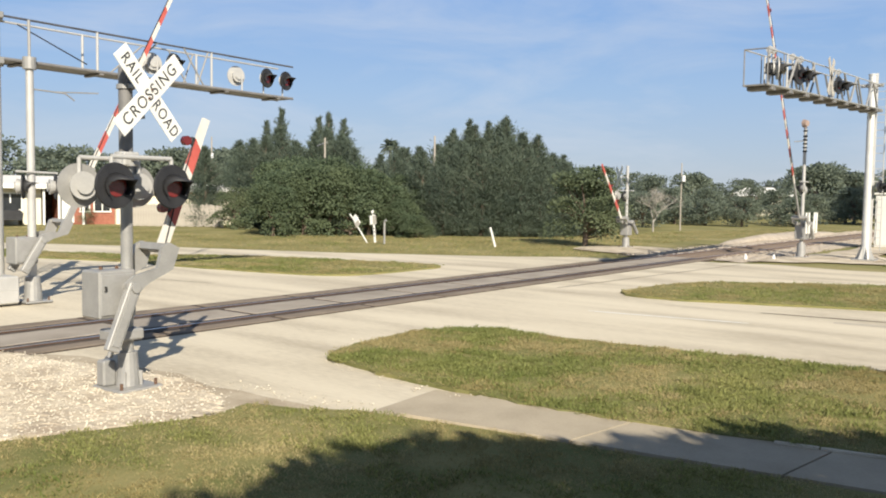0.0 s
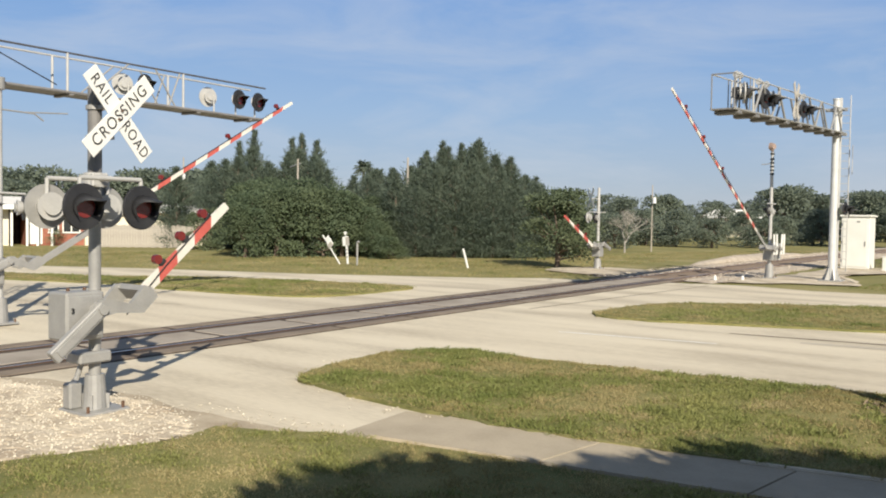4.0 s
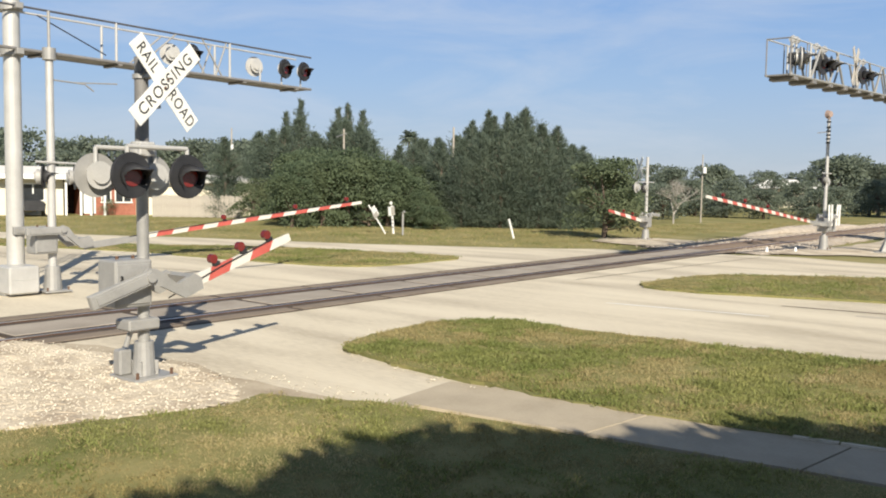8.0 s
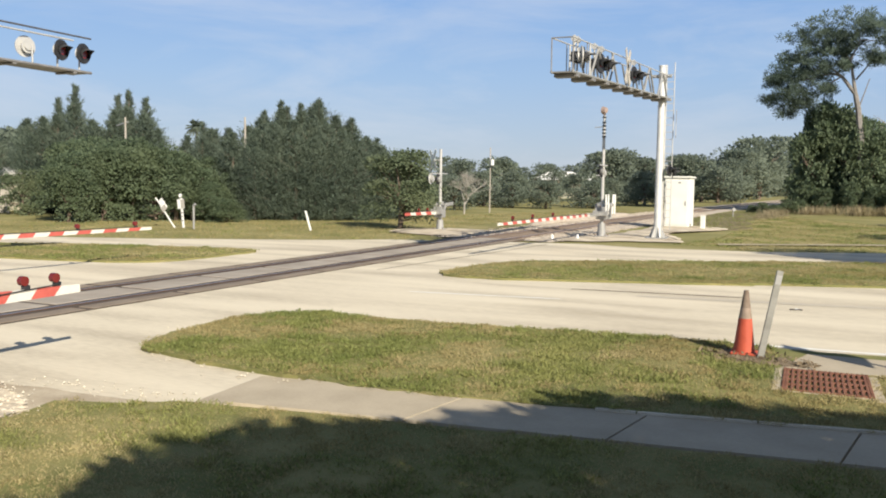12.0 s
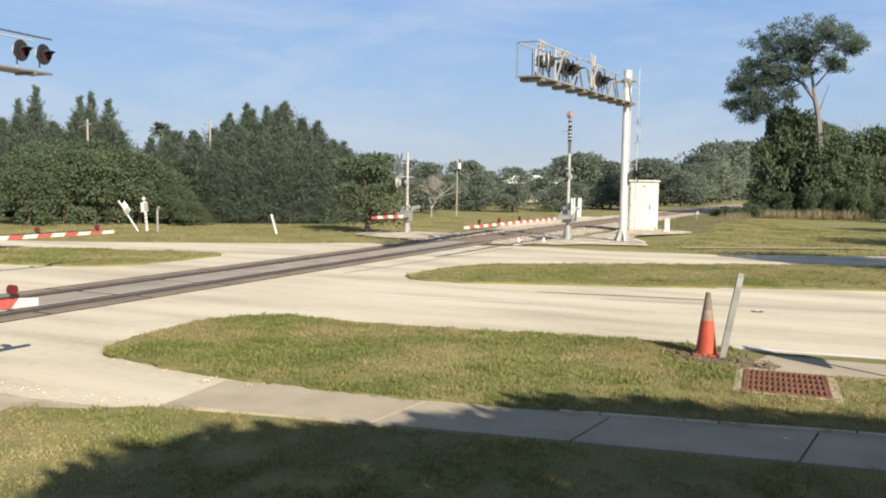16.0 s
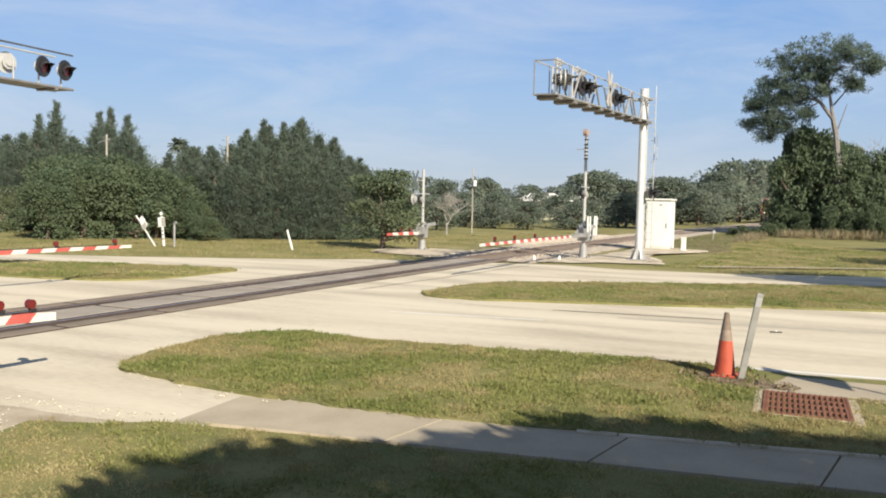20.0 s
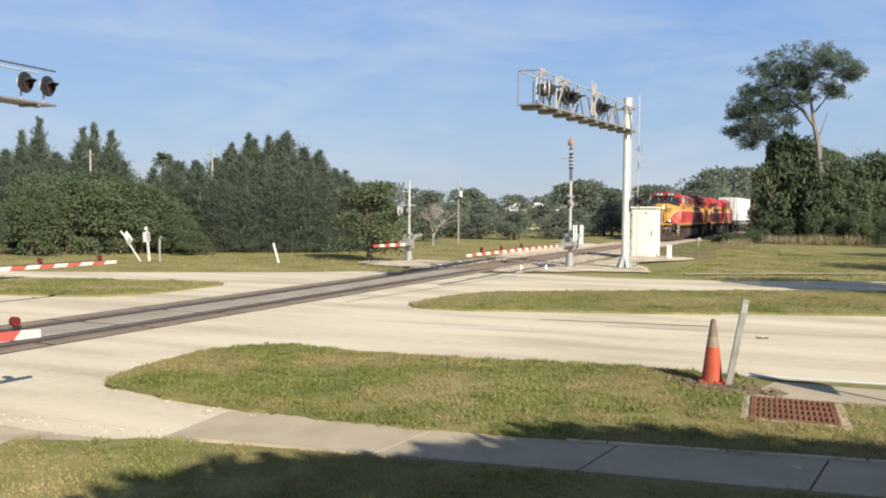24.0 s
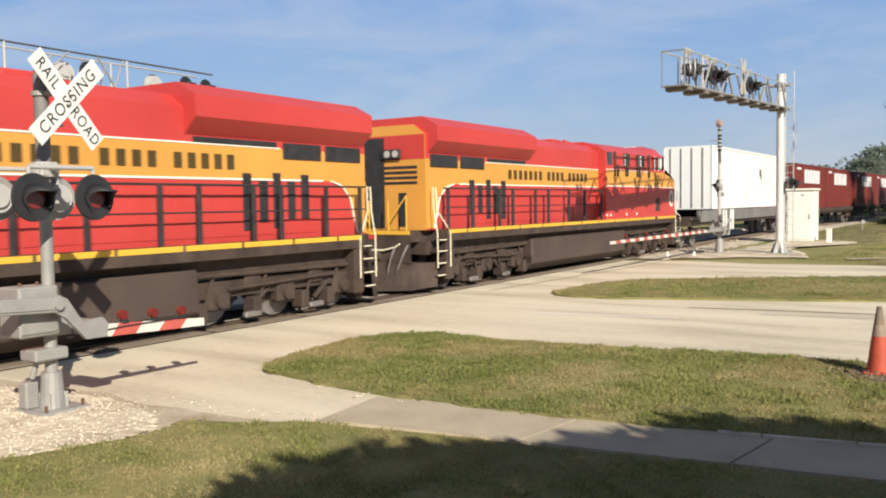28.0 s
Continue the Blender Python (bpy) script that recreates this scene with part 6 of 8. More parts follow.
    for x in (-0.35, -0.1):
        bm = bmesh.new()
        disc(bm, (x, 20.605, 3.48), (0, 1, 0), 0.09, 0.02, 14)
        part("lamp", bm, M_ALU, re)
    # pilot, coupler and hoses at both ends
    for yb, s in ((0.6, -1), (20.9, 1)):
        bm = bmesh.new()
        o = [(-1.45, 0), (1.45, 0), (1.45, 0.12), (-1.45, 0.12)]
        v0 = [bm.verts.new((x, yb + s * q, z)) for x, q, z in ((-1.0, 0.0, 1.3), (1.0, 0.0, 1.3), (1.05, 0.05, 0.75), (-1.05, 0.05, 0.75))]
        bm.faces.new(v0)
        part("end_plate", bm, M_GRIME, lo)
        bm = bmesh.new()
        v = [(-1.05, 0.0, 0.75), (0, 0.1, 0.75), (1.05, 0.0, 0.75), (1.12, 0.18, 0.1), (0, 0.5, 0.06), (-1.12, 0.18, 0.1), (-1.42, -0.55, 0.75), (1.42, -0.55, 0.75), (1.45, -0.5, 0.16), (-1.45, -0.5, 0.16)]
        vv = [bm.verts.new((x, yb + s * q, z)) for x, q, z in v]
        for f in ((0, 1, 4, 5), (1, 2, 3, 4), (0, 5, 9, 6), (2, 7, 8, 3), (5, 4, 3, 8, 9), (0, 6, 7, 2, 1)):
            bm.faces.new([vv[i] for i in f])
        bmesh.ops.recalc_face_normals(bm, faces=bm.faces)
        part("snow_plough", bm, M_GRIME, lo)
        bm = bmesh.new()
        box(bm, -0.13, 0.13, min(yb, yb + s * 0.55), max(yb, yb + s * 0.55), 0.82, 1.06, 0.03)
        box(bm, -0.2, 0.22, min(yb + s * 0.4, yb + s * 0.7), max(yb + s * 0.4, yb + s * 0.7), 0.76, 1.12, 0.06)
        part("coupler", bm, M_GRIME, lo)
        for x in (-0.95, -0.6, 0.55, 0.9):
            bm = bmesh.new()
            pts = [Vector((x, yb + s * 0.06, 1.2)), Vector((x * 0.95, yb + s * 0.22, 0.95)), Vector((x * 0.8, yb + s * 0.25, 0.62)), Vector((x * 0.7, yb + s * 0.2, 0.5))]
            for p, q in zip(pts, pts[1:]):
                rod(bm, p, q, 0.028, None, 6)
            part("brake_hose", bm, M_STEELW, lo)
        bm = bmesh.new()
        pts = [Vector((0.75 * math.cos(a), yb + s * 0.1, 1.28 - 0.22 * math.sin(a))) for a in (0.2, 0.7, 1.3, 1.9, 2.5, 2.95)]
        for p, q in zip(pts, pts[1:]):
            rod(bm, p, q, 0.022, None, 6)
        part("jumper_cable", bm, M_HANDRAIL, lo)
        part("red_mark", box(bmesh.new(), 0.05, 0.28, min(yb, yb + s * 0.02), max(yb, yb + s * 0.02), 1.34, 1.46), M_RED, lo)
    # roof fittings
    for y, w, h in ((9.9, 0.5, 0.13), (11.6, 0.8, 0.1), (12.6, 0.5, 0.08)):
        part("roof_hatch", box(bmesh.new(), -w, w, y, y + 0.7, 4.18, 4.2 + h, 0.03), M_RED, lo)
    bm = bmesh.new()
    for x in (-0.2, 0.0, 0.2):
        rod(bm, (x, 9.6, 4.34), (x, 10.1, 4.36), 0.035, 0.07, 8)
    box(bm, -0.25, 0.25, 9.7, 9.8, 4.2, 4.34)
    part("horn", bm, M_RED, lo)
    bm = bmesh.new()
    disc(bm, (0.5, 3.4, 4.46), (0, 0, 1), 0.14, 0.08, 14)
    box(bm, -0.5, 0.2, 3.2, 3.7, 4.4, 4.47, 0.02)
    part("roof_antenna", bm, M_CONTW, lo)
    # the body behind the cab is drawn up to its length over the sill
    if lead:
        for ob in lo.children:
            if ob.type == "MESH" and "number" not in ob.name:
                for v in ob.data.vertices:
                    if v.co.y > 4.3:
                        v.co.y = 4.3 + (v.co.y - 4.3) * 0.91
            for sub in ob.children:
                if sub.type == "MESH":
                    for v in sub.data.vertices:
                        if v.co.y > 4.3:
                            v.co.y = 4.3 + (v.co.y - 4.3) * 0.91
    truck(lo, 4.2)
    truck(lo, 16.4 if lead else 17.5)
    return lo


loco_lead = locomotive("locomotive", "red and yellow diesel freight locomotive with lit headlights", True)
loco_rear = locomotive("locomotive", "red and yellow diesel locomotive running backwards, headlights off", False)


def container(name, L, z0, z1, material, label, marks, rib=0.022):
    c = base(name, pose(0, 0, 0), label, "container", "containers")
    bm = bmesh.new()
    box(bm, -1.2, 1.2, 0.03, L - 0.03, z0, z1)
    part("body", bm, material, c)
    for sx in (-1, 1):
        n = int(L / 0.62)
        for k in range(n):
            y = 0.2 + k * (L - 0.4) / n
            part("rib", box(bmesh.new(), min(sx * 1.2, sx * (1.2 + rib)), max(sx * 1.2, sx * (1.2 + rib)), y + 0.06, y + 0.30, z0 + 0.16, z1 - 0.12), material, c)
        for za, zb in ((z0, z0 + 0.14), (z1 - 0.1, z1 + 0.01)):
            part("rail", box(bmesh.new(), min(sx * 1.2, sx * 1.23), max(sx * 1.2, sx * 1.23), 0, L, za, zb), material, c)
        for y in (0.0, L - 0.16):
            part("corner_post", box(bmesh.new(), min(sx * 1.2, sx * 1.235), max(sx * 1.2, sx * 1.235), y, y + 0.16, z0, z1), material, c)
        for y0, y1, za, zb, mm in marks:
            part("marking", box(bmesh.new(), min(sx * 1.235, sx * 1.242), max(sx * 1.235, sx * 1.242), y0, y1, za, zb), mm, c)
    for k in range(4):
        part("door_bar", box(bmesh.new(), -0.9 + 0.55 * k, -0.85 + 0.55 * k, -0.02, 0.03, z0 + 0.1, z1 - 0.1), M_GALV, c)
    return c


def flat_car(L, well):
    f = base("well_car" if well else "flat_car", pose(0, 0, 0), "grey well car under a white container" if well else "dark container flat car", "rail car", "rail cars")
    mm = M_GREY if well else M_GRIME
    for sx in (-1, 1):
        part("side_sill", box(bmesh.new(), min(sx * 1.25, sx * 1.42), max(sx * 1.25, sx * 1.42), 1.6, L - 1.6, 1.15, 1.7 if well else 1.45, 0.02), mm, f)
    part("deck", box(bmesh.new(), -1.3, 1.3, 0.3, L - 0.3, 1.0, 1.3, 0.02), M_GRIME, f)
    for y in (0.3, L - 1.7):
        part("end_platform", box(bmesh.new(), -1.4, 1.4, y, y + 1.4, 1.25, 1.42, 0.02), M_GRIME, f)
    for yc in (1.5, L - 1.5):
        for sx in (-1, 1):
            bm = bmesh.new()
            box(bm, min(sx * 0.95, sx * 1.15), max(sx * 0.95, sx * 1.15), yc - 1.2, yc + 1.2, 0.5, 0.85, 0.04)
            part("bogie_frame", bm, M_GRIME, f)
            for y in (-0.85, 0.85):
                bm = bmesh.new()
                disc(bm, (sx * 0.78, yc + y, 0.46), (1, 0, 0), 0.46, 0.13, 22)
                disc(bm, (sx * 0.70, yc + y, 0.46), (1, 0, 0), 0.49, 0.03, 22)
                part("wheel", bm, M_STEELW, f)
    for y in (0.0, L):
        part("coupler", box(bmesh.new(), -0.14, 0.14, y - 0.3, y + 0.3, 0.8, 1.05, 0.03), M_GRIME, f)
    return f


M_BRIGHT = mat("white_marking_paint", (0.70, 0.70, 0.70), (0.80, 0.80, 0.80), 0.5, 0, 3, 20, 0, 0.8, 0.3)
TRAIN = [(loco_lead, 0.0, LOCO_L - 1.6, False), (loco_rear, 20.5, LOCO_L + 0.3, True)]
pos = 42.9
w = flat_car(23.2, True)
TRAIN.append((w, pos, 23.2, False))
cw = container("container", 15.6, 1.75, 4.95, M_CONTW, "long white shipping container on a well car", [(10.2, 10.6, 3.6, 4.0, M_GREY), (10.5, 10.7, 3.4, 3.7, M_GREY), (1.0, 2.2, 2.4, 2.6, M_GREY)], 0.005)
TRAIN.append((cw, pos + 4.4, 15.6, False))
pos += 23.9
for k in range(4):
    fc = flat_car(26.2, False)
    TRAIN.append((fc, pos, 26.2, False))
    for j in range(2):
        dark = (k + j) % 3 != 2
        letters = [(3.6 + 1.0 * i, 4.4 + 1.0 * i, 3.35, 4.35, M_BRIGHT) for i in range(6)] if (k, j) != (3, 1) else [(2, 9, 2.4, 4.2, M_BRIGHT)]
        c = container("container", 12.2, 1.46, 4.72, M_CONTR, "brown-red shipping container with a white company mark as bars", letters + [(1.0, 2.4, 4.3, 4.45, M_BRIGHT)])
        TRAIN.append((c, pos + 0.8 + 12.4 * j, 12.2, False))
    pos += 26.8

# ---- vegetation ----
def leaf_set(name, P, D, size, aspect, material, seed, parent=None, out=None):
    """Many small pointed leaves: P places, D directions, size lengths; each leaf is its own island, lying across out."""
    rs = np.random.RandomState(seed)
    n = len(P)
    D = D / (np.linalg.norm(D, axis=1, keepdims=True) + 1e-9)
    R = rs.normal(size=(n, 3)) if out is None else out + rs.normal(size=(n, 3)) * 0.45
    W = np.cross(D, R)
    W /= np.linalg.norm(W, axis=1, keepdims=True) + 1e-9
    s = np.asarray(size)[:, None] if np.ndim(size) else np.full((n, 1), size)
    V = np.stack([P, P + D * s * 0.5 + W * s * aspect * 0.5, P + D * s, P + D * s * 0.5 - W * s * aspect * 0.5], 1).reshape(-1, 3)
    me = bpy.data.meshes.new(name)
    me.vertices.add(4 * n)
    me.vertices.foreach_set("co", V.astype(np.float32).ravel())
    me.loops.add(4 * n)
    me.loops.foreach_set("vertex_index", np.arange(4 * n, dtype=np.int32))
    me.polygons.add(n)
    me.polygons.foreach_set("loop_start", np.arange(0, 4 * n, 4, dtype=np.int32))
    me.update(calc_edges=True)
    me.materials.append(material)
    ob = new(name, me)
    if parent is not None:
        ob.parent = parent
    return ob


def limbs_mesh(segs):
    bm = bmesh.new()
    for a, b, r0, r1 in segs:
        rod(bm, a, b, r0, r1, 7)
    return bm


def casuarina(seed, count, taper):
    """A feathery conical tree eight metres high."""
    rs = np.random.RandomState(seed)
    th = base("casuarina_tree", pose(0, -400, 0), "tall dark feathery casuarina tree in the thicket", "tree", "casuarina trees")
    segs = [((0, 0, -0.2), (0.05, 0.02, 4.0), 0.16, 0.10), ((0.05, 0.02, 4.0), (0, 0, 7.7), 0.10, 0.02)]
    P, D, N = [], [], []
    for i in range(300):
        h = 0.01 + 0.99 * (i / 300.0) ** 1.1
        a = rs.uniform(0, 2 * math.pi)
        L = (min(1.9, taper * (1 - h)) + 0.05) * rs.uniform(0.55, 1.12)
        up = rs.uniform(0.05, 0.5) + 0.9 * h
        o = np.array([0, 0, h * 7.6])
        d = np.array([math.cos(a), math.sin(a), up])
        d /= np.linalg.norm(d)
        if i % 10 == 0:
            segs.append((tuple(o), tuple(o + d * L), 0.03, 0.008))
        k = int(count / 300 * (0.4 + L / 1.2))
        t = rs.uniform(0.15, 1.05, k)[:, None]
        p = o + d * L * t + rs.normal(size=(k, 3)) * (0.04 + 0.17 * t * L / 1.8)
        N.append(np.tile([d[0], d[1], 0.45], (k, 1)))
        P.append(p)
        D.append(d * 0.7 + np.array([0, 0, 0.5]) + rs.normal(size=(k, 3)) * 0.45)
    part("trunk", limbs_mesh(segs), M_BARK, th)
    P, D = np.concatenate(P), np.concatenate(D)
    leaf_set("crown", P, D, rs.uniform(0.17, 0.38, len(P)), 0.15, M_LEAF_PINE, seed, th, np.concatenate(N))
    return th


def broadleaf(name, label, group, seed, count, material, lobes, leaf=0.2, trunk=True, low=0.1):
    """A rounded, uneven crown of leaves in lobes; about four metres high and wide."""
    rs = np.random.RandomState(seed)
    th = base(name, pose(0, -400, 0), label, "tree", group)
    segs = [((0, 0, -0.2), (0.05, 0, 1.4), 0.13, 0.09)]
    P, D, N = [], [], []
    for i in range(lobes):
        a = rs.uniform(0, 2 * math.pi)
        h = low + (1 - low) * rs.uniform(0, 1) ** 0.8
        rad = 1.55 * math.sqrt(max(0.05, 1 - (max(0, h - 0.35) / 0.75) ** 2)) * math.sqrt(rs.uniform(0.15, 1))
        c = np.array([math.cos(a) * rad, math.sin(a) * rad, 0.12 + 0.9 * low + h * (3.3 - 0.9 * low)])
        r = rs.uniform(0.45, 0.85)
        if i % 2 == 0:
            segs.append(((0.05, 0, min(1.4, c[2] * 0.6)), tuple(c), 0.05, 0.012))
        k = int(count / lobes)
        u = rs.normal(size=(k, 3))
        u /= np.linalg.norm(u, axis=1, keepdims=True)
        u[:, 2] = np.where(u[:, 2] < -0.5, -u[:, 2], u[:, 2])
        q = r * rs.uniform(0.55, 1.08, (k, 1)) ** 0.7
        N.append(u + c / 2.5 * np.array([1, 1, 0.4]))
        P.append(c + u * q * np.array([1, 1, 0.85]))
        D.append(u + rs.normal(size=(k, 3)) * 0.7 + np.array([0, 0, -0.15]))
    if trunk:
        part("trunk", limbs_mesh(segs), M_BARK, th)
    P, D = np.concatenate(P), np.concatenate(D)
    P[:, 2] = np.maximum(P[:, 2], 0.02)
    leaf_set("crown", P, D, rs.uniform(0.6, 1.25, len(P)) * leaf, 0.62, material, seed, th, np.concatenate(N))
    return th


def plant(proto, x, y, sx, sz, turn, sunk=0.05):
    ob = copy_thing(proto, pose(x, y, -sunk, 0, 0, turn))
    ob.scale = (sx, sx, sz)
    return ob


rt = random.Random(11)
CAS = [casuarina(s, 9500, f) for s, f in ((21, 4.2), (22, 5.5), (23, 3.6))]
SPIRE = [casuarina(s, 7000, f) for s, f in ((24, 3.1), (25, 2.7))]
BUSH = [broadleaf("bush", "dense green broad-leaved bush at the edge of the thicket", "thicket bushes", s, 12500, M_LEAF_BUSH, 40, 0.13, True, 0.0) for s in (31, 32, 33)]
FAR = [broadleaf("far_tree", "rounded green tree in the distance, haze put into its leaf colour", "distant trees", s, 4200, M_LEAF_HAZED, 30, 0.205, True, 0.0) for s in (41, 42)]
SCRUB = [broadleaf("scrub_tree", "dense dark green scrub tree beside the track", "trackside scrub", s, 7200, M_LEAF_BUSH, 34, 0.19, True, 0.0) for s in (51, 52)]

# x, y and height of each tree
CAS_AT = [(-50.7, 37.3, 5.7), (-48.7, 39.8, 6.3), (-46.6, 39.2, 6.4), (-48.2, 41.9, 7.3), (-45.3, 40.7, 6.1), (-44.3, 41.7, 6.8), (-45.2, 43.7, 7.1), (-43.1, 42.9, 6.6), (-41.0, 42.1, 5.6), (-41.1, 44.8, 5.3), (-41.2, 47.4, 5.9)]
CAS_AT += [(-39.0, 46.5, 5.9), (-35.6, 44.2, 5.8), (-36.0, 46.4, 6.6), (-36.2, 48.7, 7.3), (-34.0, 47.8, 7.0), (-34.2, 50.1, 7.8), (-31.6, 48.2, 6.7), (-31.3, 49.5, 6.4), (-30.4, 50.1, 5.4), (-31.4, 54.1, 5.0), (-31.2, 56.5, 4.7)]
CAS_AT += [(-32.0, 40.2, 4.3), (-31.1, 40.9, 4.7), (-30.1, 41.5, 5.0), (-29.2, 42.1, 4.9), (-28.3, 42.8, 4.6), (-27.4, 43.7, 4.2), (-26.9, 45.3, 3.9), (-26.6, 47.2, 3.7), (-52.4, 41.7, 6.4), (-37.1, 41.7, 5.0), (-33.8, 40.5, 5.2), (-32.8, 41.3, 5.4), (-32.0, 41.9, 5.8), (-31.0, 42.5, 6.0), (-30.2, 43.1, 6.1), (-29.4, 43.7, 5.8), (-28.6, 44.2, 5.4), (-27.8, 44.6, 4.9), (-27.2, 46.0, 4.6), (-27.0, 48.0, 4.4)]
for i, (x, y, h) in enumerate(CAS_AT):
    s = h / 7.9
    plant(CAS[i % 3], x, y, min(1.15, s * 1.15 + 0.12), s * 1.03, rt.uniform(0, 360), 0.25)
SPIRE_AT = [(-50.4, 44.0, 8.6), (-52.06, 44.0, 7.75), (-48.39, 46.0, 8.05), (-47.38, 46.0, 8.3), (-44.82, 45.0, 7.65), (-46.2, 44.5, 7.0), (-37.19, 50.0, 7.7), (-32.77, 48.0, 7.5), (-30.87, 49.0, 6.35), (-44.17, 50.0, 6.3), (-39.38, 51.0, 7.15), (-34.86, 49.0, 7.35), (-36.0, 49.0, 7.2), (-33.8, 48.6, 7.0), (-30.64, 52.0, 5.2), (-57.85, 46.0, 6.0), (-42.6, 49.5, 5.8)]
for i, (x, y, h) in enumerate(SPIRE_AT):
    plant(SPIRE[i % 2], x, y, 0.95, h / 7.6, rt.uniform(0, 360))
BUSH_AT = [(-37.3, 31.7, 3.1), (-37.8, 32.6, 3.8), (-37.6, 34.3, 4.2), (-36.6, 35.3, 4.4), (-35.7, 36.2, 4.3), (-34.9, 36.9, 4.0), (-34.3, 37.5, 3.3), (-32.8, 37.4, 2.3), (-31.4, 36.9, 1.5), (-35.8, 40.2, 3.6)]
BUSH_AT += [(-34.2, 40.6, 3.0), (-26.9, 48.5, 2.9), (-28.2, 51.0, 3.4), (-28.8, 54, 3.3), (-41.5, 36.0, 4.6), (-42.5, 38.0, 4.6), (-39.5, 36.5, 4.6)]
for i, (x, y, h) in enumerate(BUSH_AT):
    s = h / 3.9
    plant(BUSH[i % 3], x, y, max(0.62, min(1.15, s * 1.05)), s * 1.05, rt.uniform(0, 360), 0.3)
FAR_AT = [(-55.3, 118.2, 6.4), (-45.0, 100.9, 5.1), (-33.5, 78.6, 3.6), (-43.9, 112.1, 5.4), (-44.2, 122.6, 4.9), (-38.0, 92.9, 5.3), (-32.6, 84.3, 3.7), (-48.5, 142.3, 5.8), (-34.2, 104.9, 4.2), (-26.0, 86.5, 3.4), (-43.4, 143.9, 5.8), (-30.6, 116.3, 7.0)]
FAR_AT += [(-28.0, 116.9, 6.7), (-26.1, 117.3, 6.0), (-22.7, 128.1, 7.1), (-19.9, 128.6, 6.3), (-16.9, 122.9, 5.3), (-21.3, 96.2, 3.8), (-23.0, 80.8, 2.8), (-26.2, 75.9, 2.6), (-26.8, 137.6, 5.7), (-36, 75, 2.8), (-29.5, 76, 2.5)]
FAR_AT += [(-69.1, 31.5, 6.3), (-67.3, 28.2, 5.9), (-71, 24.5, 6.0), (-84.0, 46.3, 7.2), (-85.0, 44.5, 6.4), (-82.8, 48.4, 6.4), (-83.4, 56.7, 7.2), (-81.7, 59.2, 7.3), (-72.3, 55.0, 6.8), (-67.2, 53.4, 6.9), (-84.8, 54.7, 6.2), (-63, 50, 5.0), (-60, 51, 5.4), (-57, 52, 5.2), (-24, 90, 3.0), (-23, 100, 3.6), (-40, 84, 3.2), (-47, 90, 4.2), (-31, 66, 2.8), (-33, 62, 3.4), (-78, 40, 5.2), (-15.4, 168, 11.6), (-18.4, 158, 9.0), (-19.7, 170, 9.6), (-22.3, 175, 7.8), (-25.9, 160, 8.2), (-29, 160, 7.8), (-22.9, 160, 6.1), (-36.5, 150, 8.5), (-40, 150, 8.2), (-32.5, 150, 6.5), (-17.6, 150, 7.0), (-18, 150, 6.0), (-18.3, 228, 15.6), (-12.5, 240, 12.0), (-20.5, 225, 12.0)]
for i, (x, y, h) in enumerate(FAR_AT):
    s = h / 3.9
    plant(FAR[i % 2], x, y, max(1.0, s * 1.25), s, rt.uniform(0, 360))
SCRUB_AT = [(-3.5, 85, 8.2), (-2.0, 86.5, 9.8), (-3.3, 88, 8.8), (-3.9, 87, 6.6), (-0.4, 85, 8.0), (0.9, 84, 7.1), (2.3, 85, 7.5), (4.2, 86, 8.0), (6.5, 88, 8.5), (-5.0, 88.2, 4.6), (-3.3, 86.5, 5.5), (-1.3, 85.4, 5.0), (0.8, 84.9, 4.7), (2.7, 84.3, 5.5), (4.9, 85.4, 5.7)]
SCRUB_AT += [(6.8, 86.5, 6.2), (-4.5, 83.8, 2.5), (-2.7, 82.7, 2.2), (-0.7, 82.1, 2.8), (1.1, 81.6, 2.4), (2.9, 81.0, 3.1), (4.8, 81.6, 2.6), (-3.6, 95, 7.4), (-1, 97, 8.2), (2, 96, 8.0), (5, 95, 8.0), (-3.0, 94, 9.0), (-2.2, 101, 10.0), (-1.2, 107, 10.0), (0.2, 113, 10.5), (1.6, 119, 10.5)]
for i, (x, y, h) in enumerate(SCRUB_AT):
    s = h / 3.9
    plant(SCRUB[i % 2], x, y, max(0.6, s * 0.66), s, rt.uniform(0, 360))
# slim tall scrub at the clump's edge, and low weeds that hide the foot of the track
for x, y, h, w in ((-3.9, 87.5, 9.7, 0.82), (-2.6, 88.5, 10.4, 0.95), (-8.4, 79.5, 0.7, 0.3), (-7.5, 78.6, 0.95, 0.34), (-6.5, 78.2, 0.8, 0.36), (-5.6, 79.6, 1.25, 0.5), (-4.7, 80.4, 1.2, 0.5)):
    plant(SCRUB[int(10 * h) % 2], x, y, w, h / 3.9, rt.uniform(0, 360))
for ob in CAS + SPIRE + BUSH + FAR + SCRUB:
    for o in (*ob.children_recursive, ob):
        bpy.data.objects.remove(o)

# the small glossy tree beside the far signal
cit = broadleaf("small_tree", "small glossy-leaved tree with foliage almost to the ground", "", 61, 12000, M_LEAF_CITRUS, 38, 0.13, True, 0.08)
cit.matrix_basis = pose(-20.85, 37.0, -0.05, 0, 0, 40)
cit.scale = (1.16, 1.16, 0.98)
fb = broadleaf("bush", "light green bush before the garden fence", "", 62, 5000, M_LEAF_CITRUS, 22, 0.17, True, 0.0)
fb.matrix_basis = pose(-46.0, 36.0, -0.15)
fb.scale = (0.82, 0.82, 0.74)

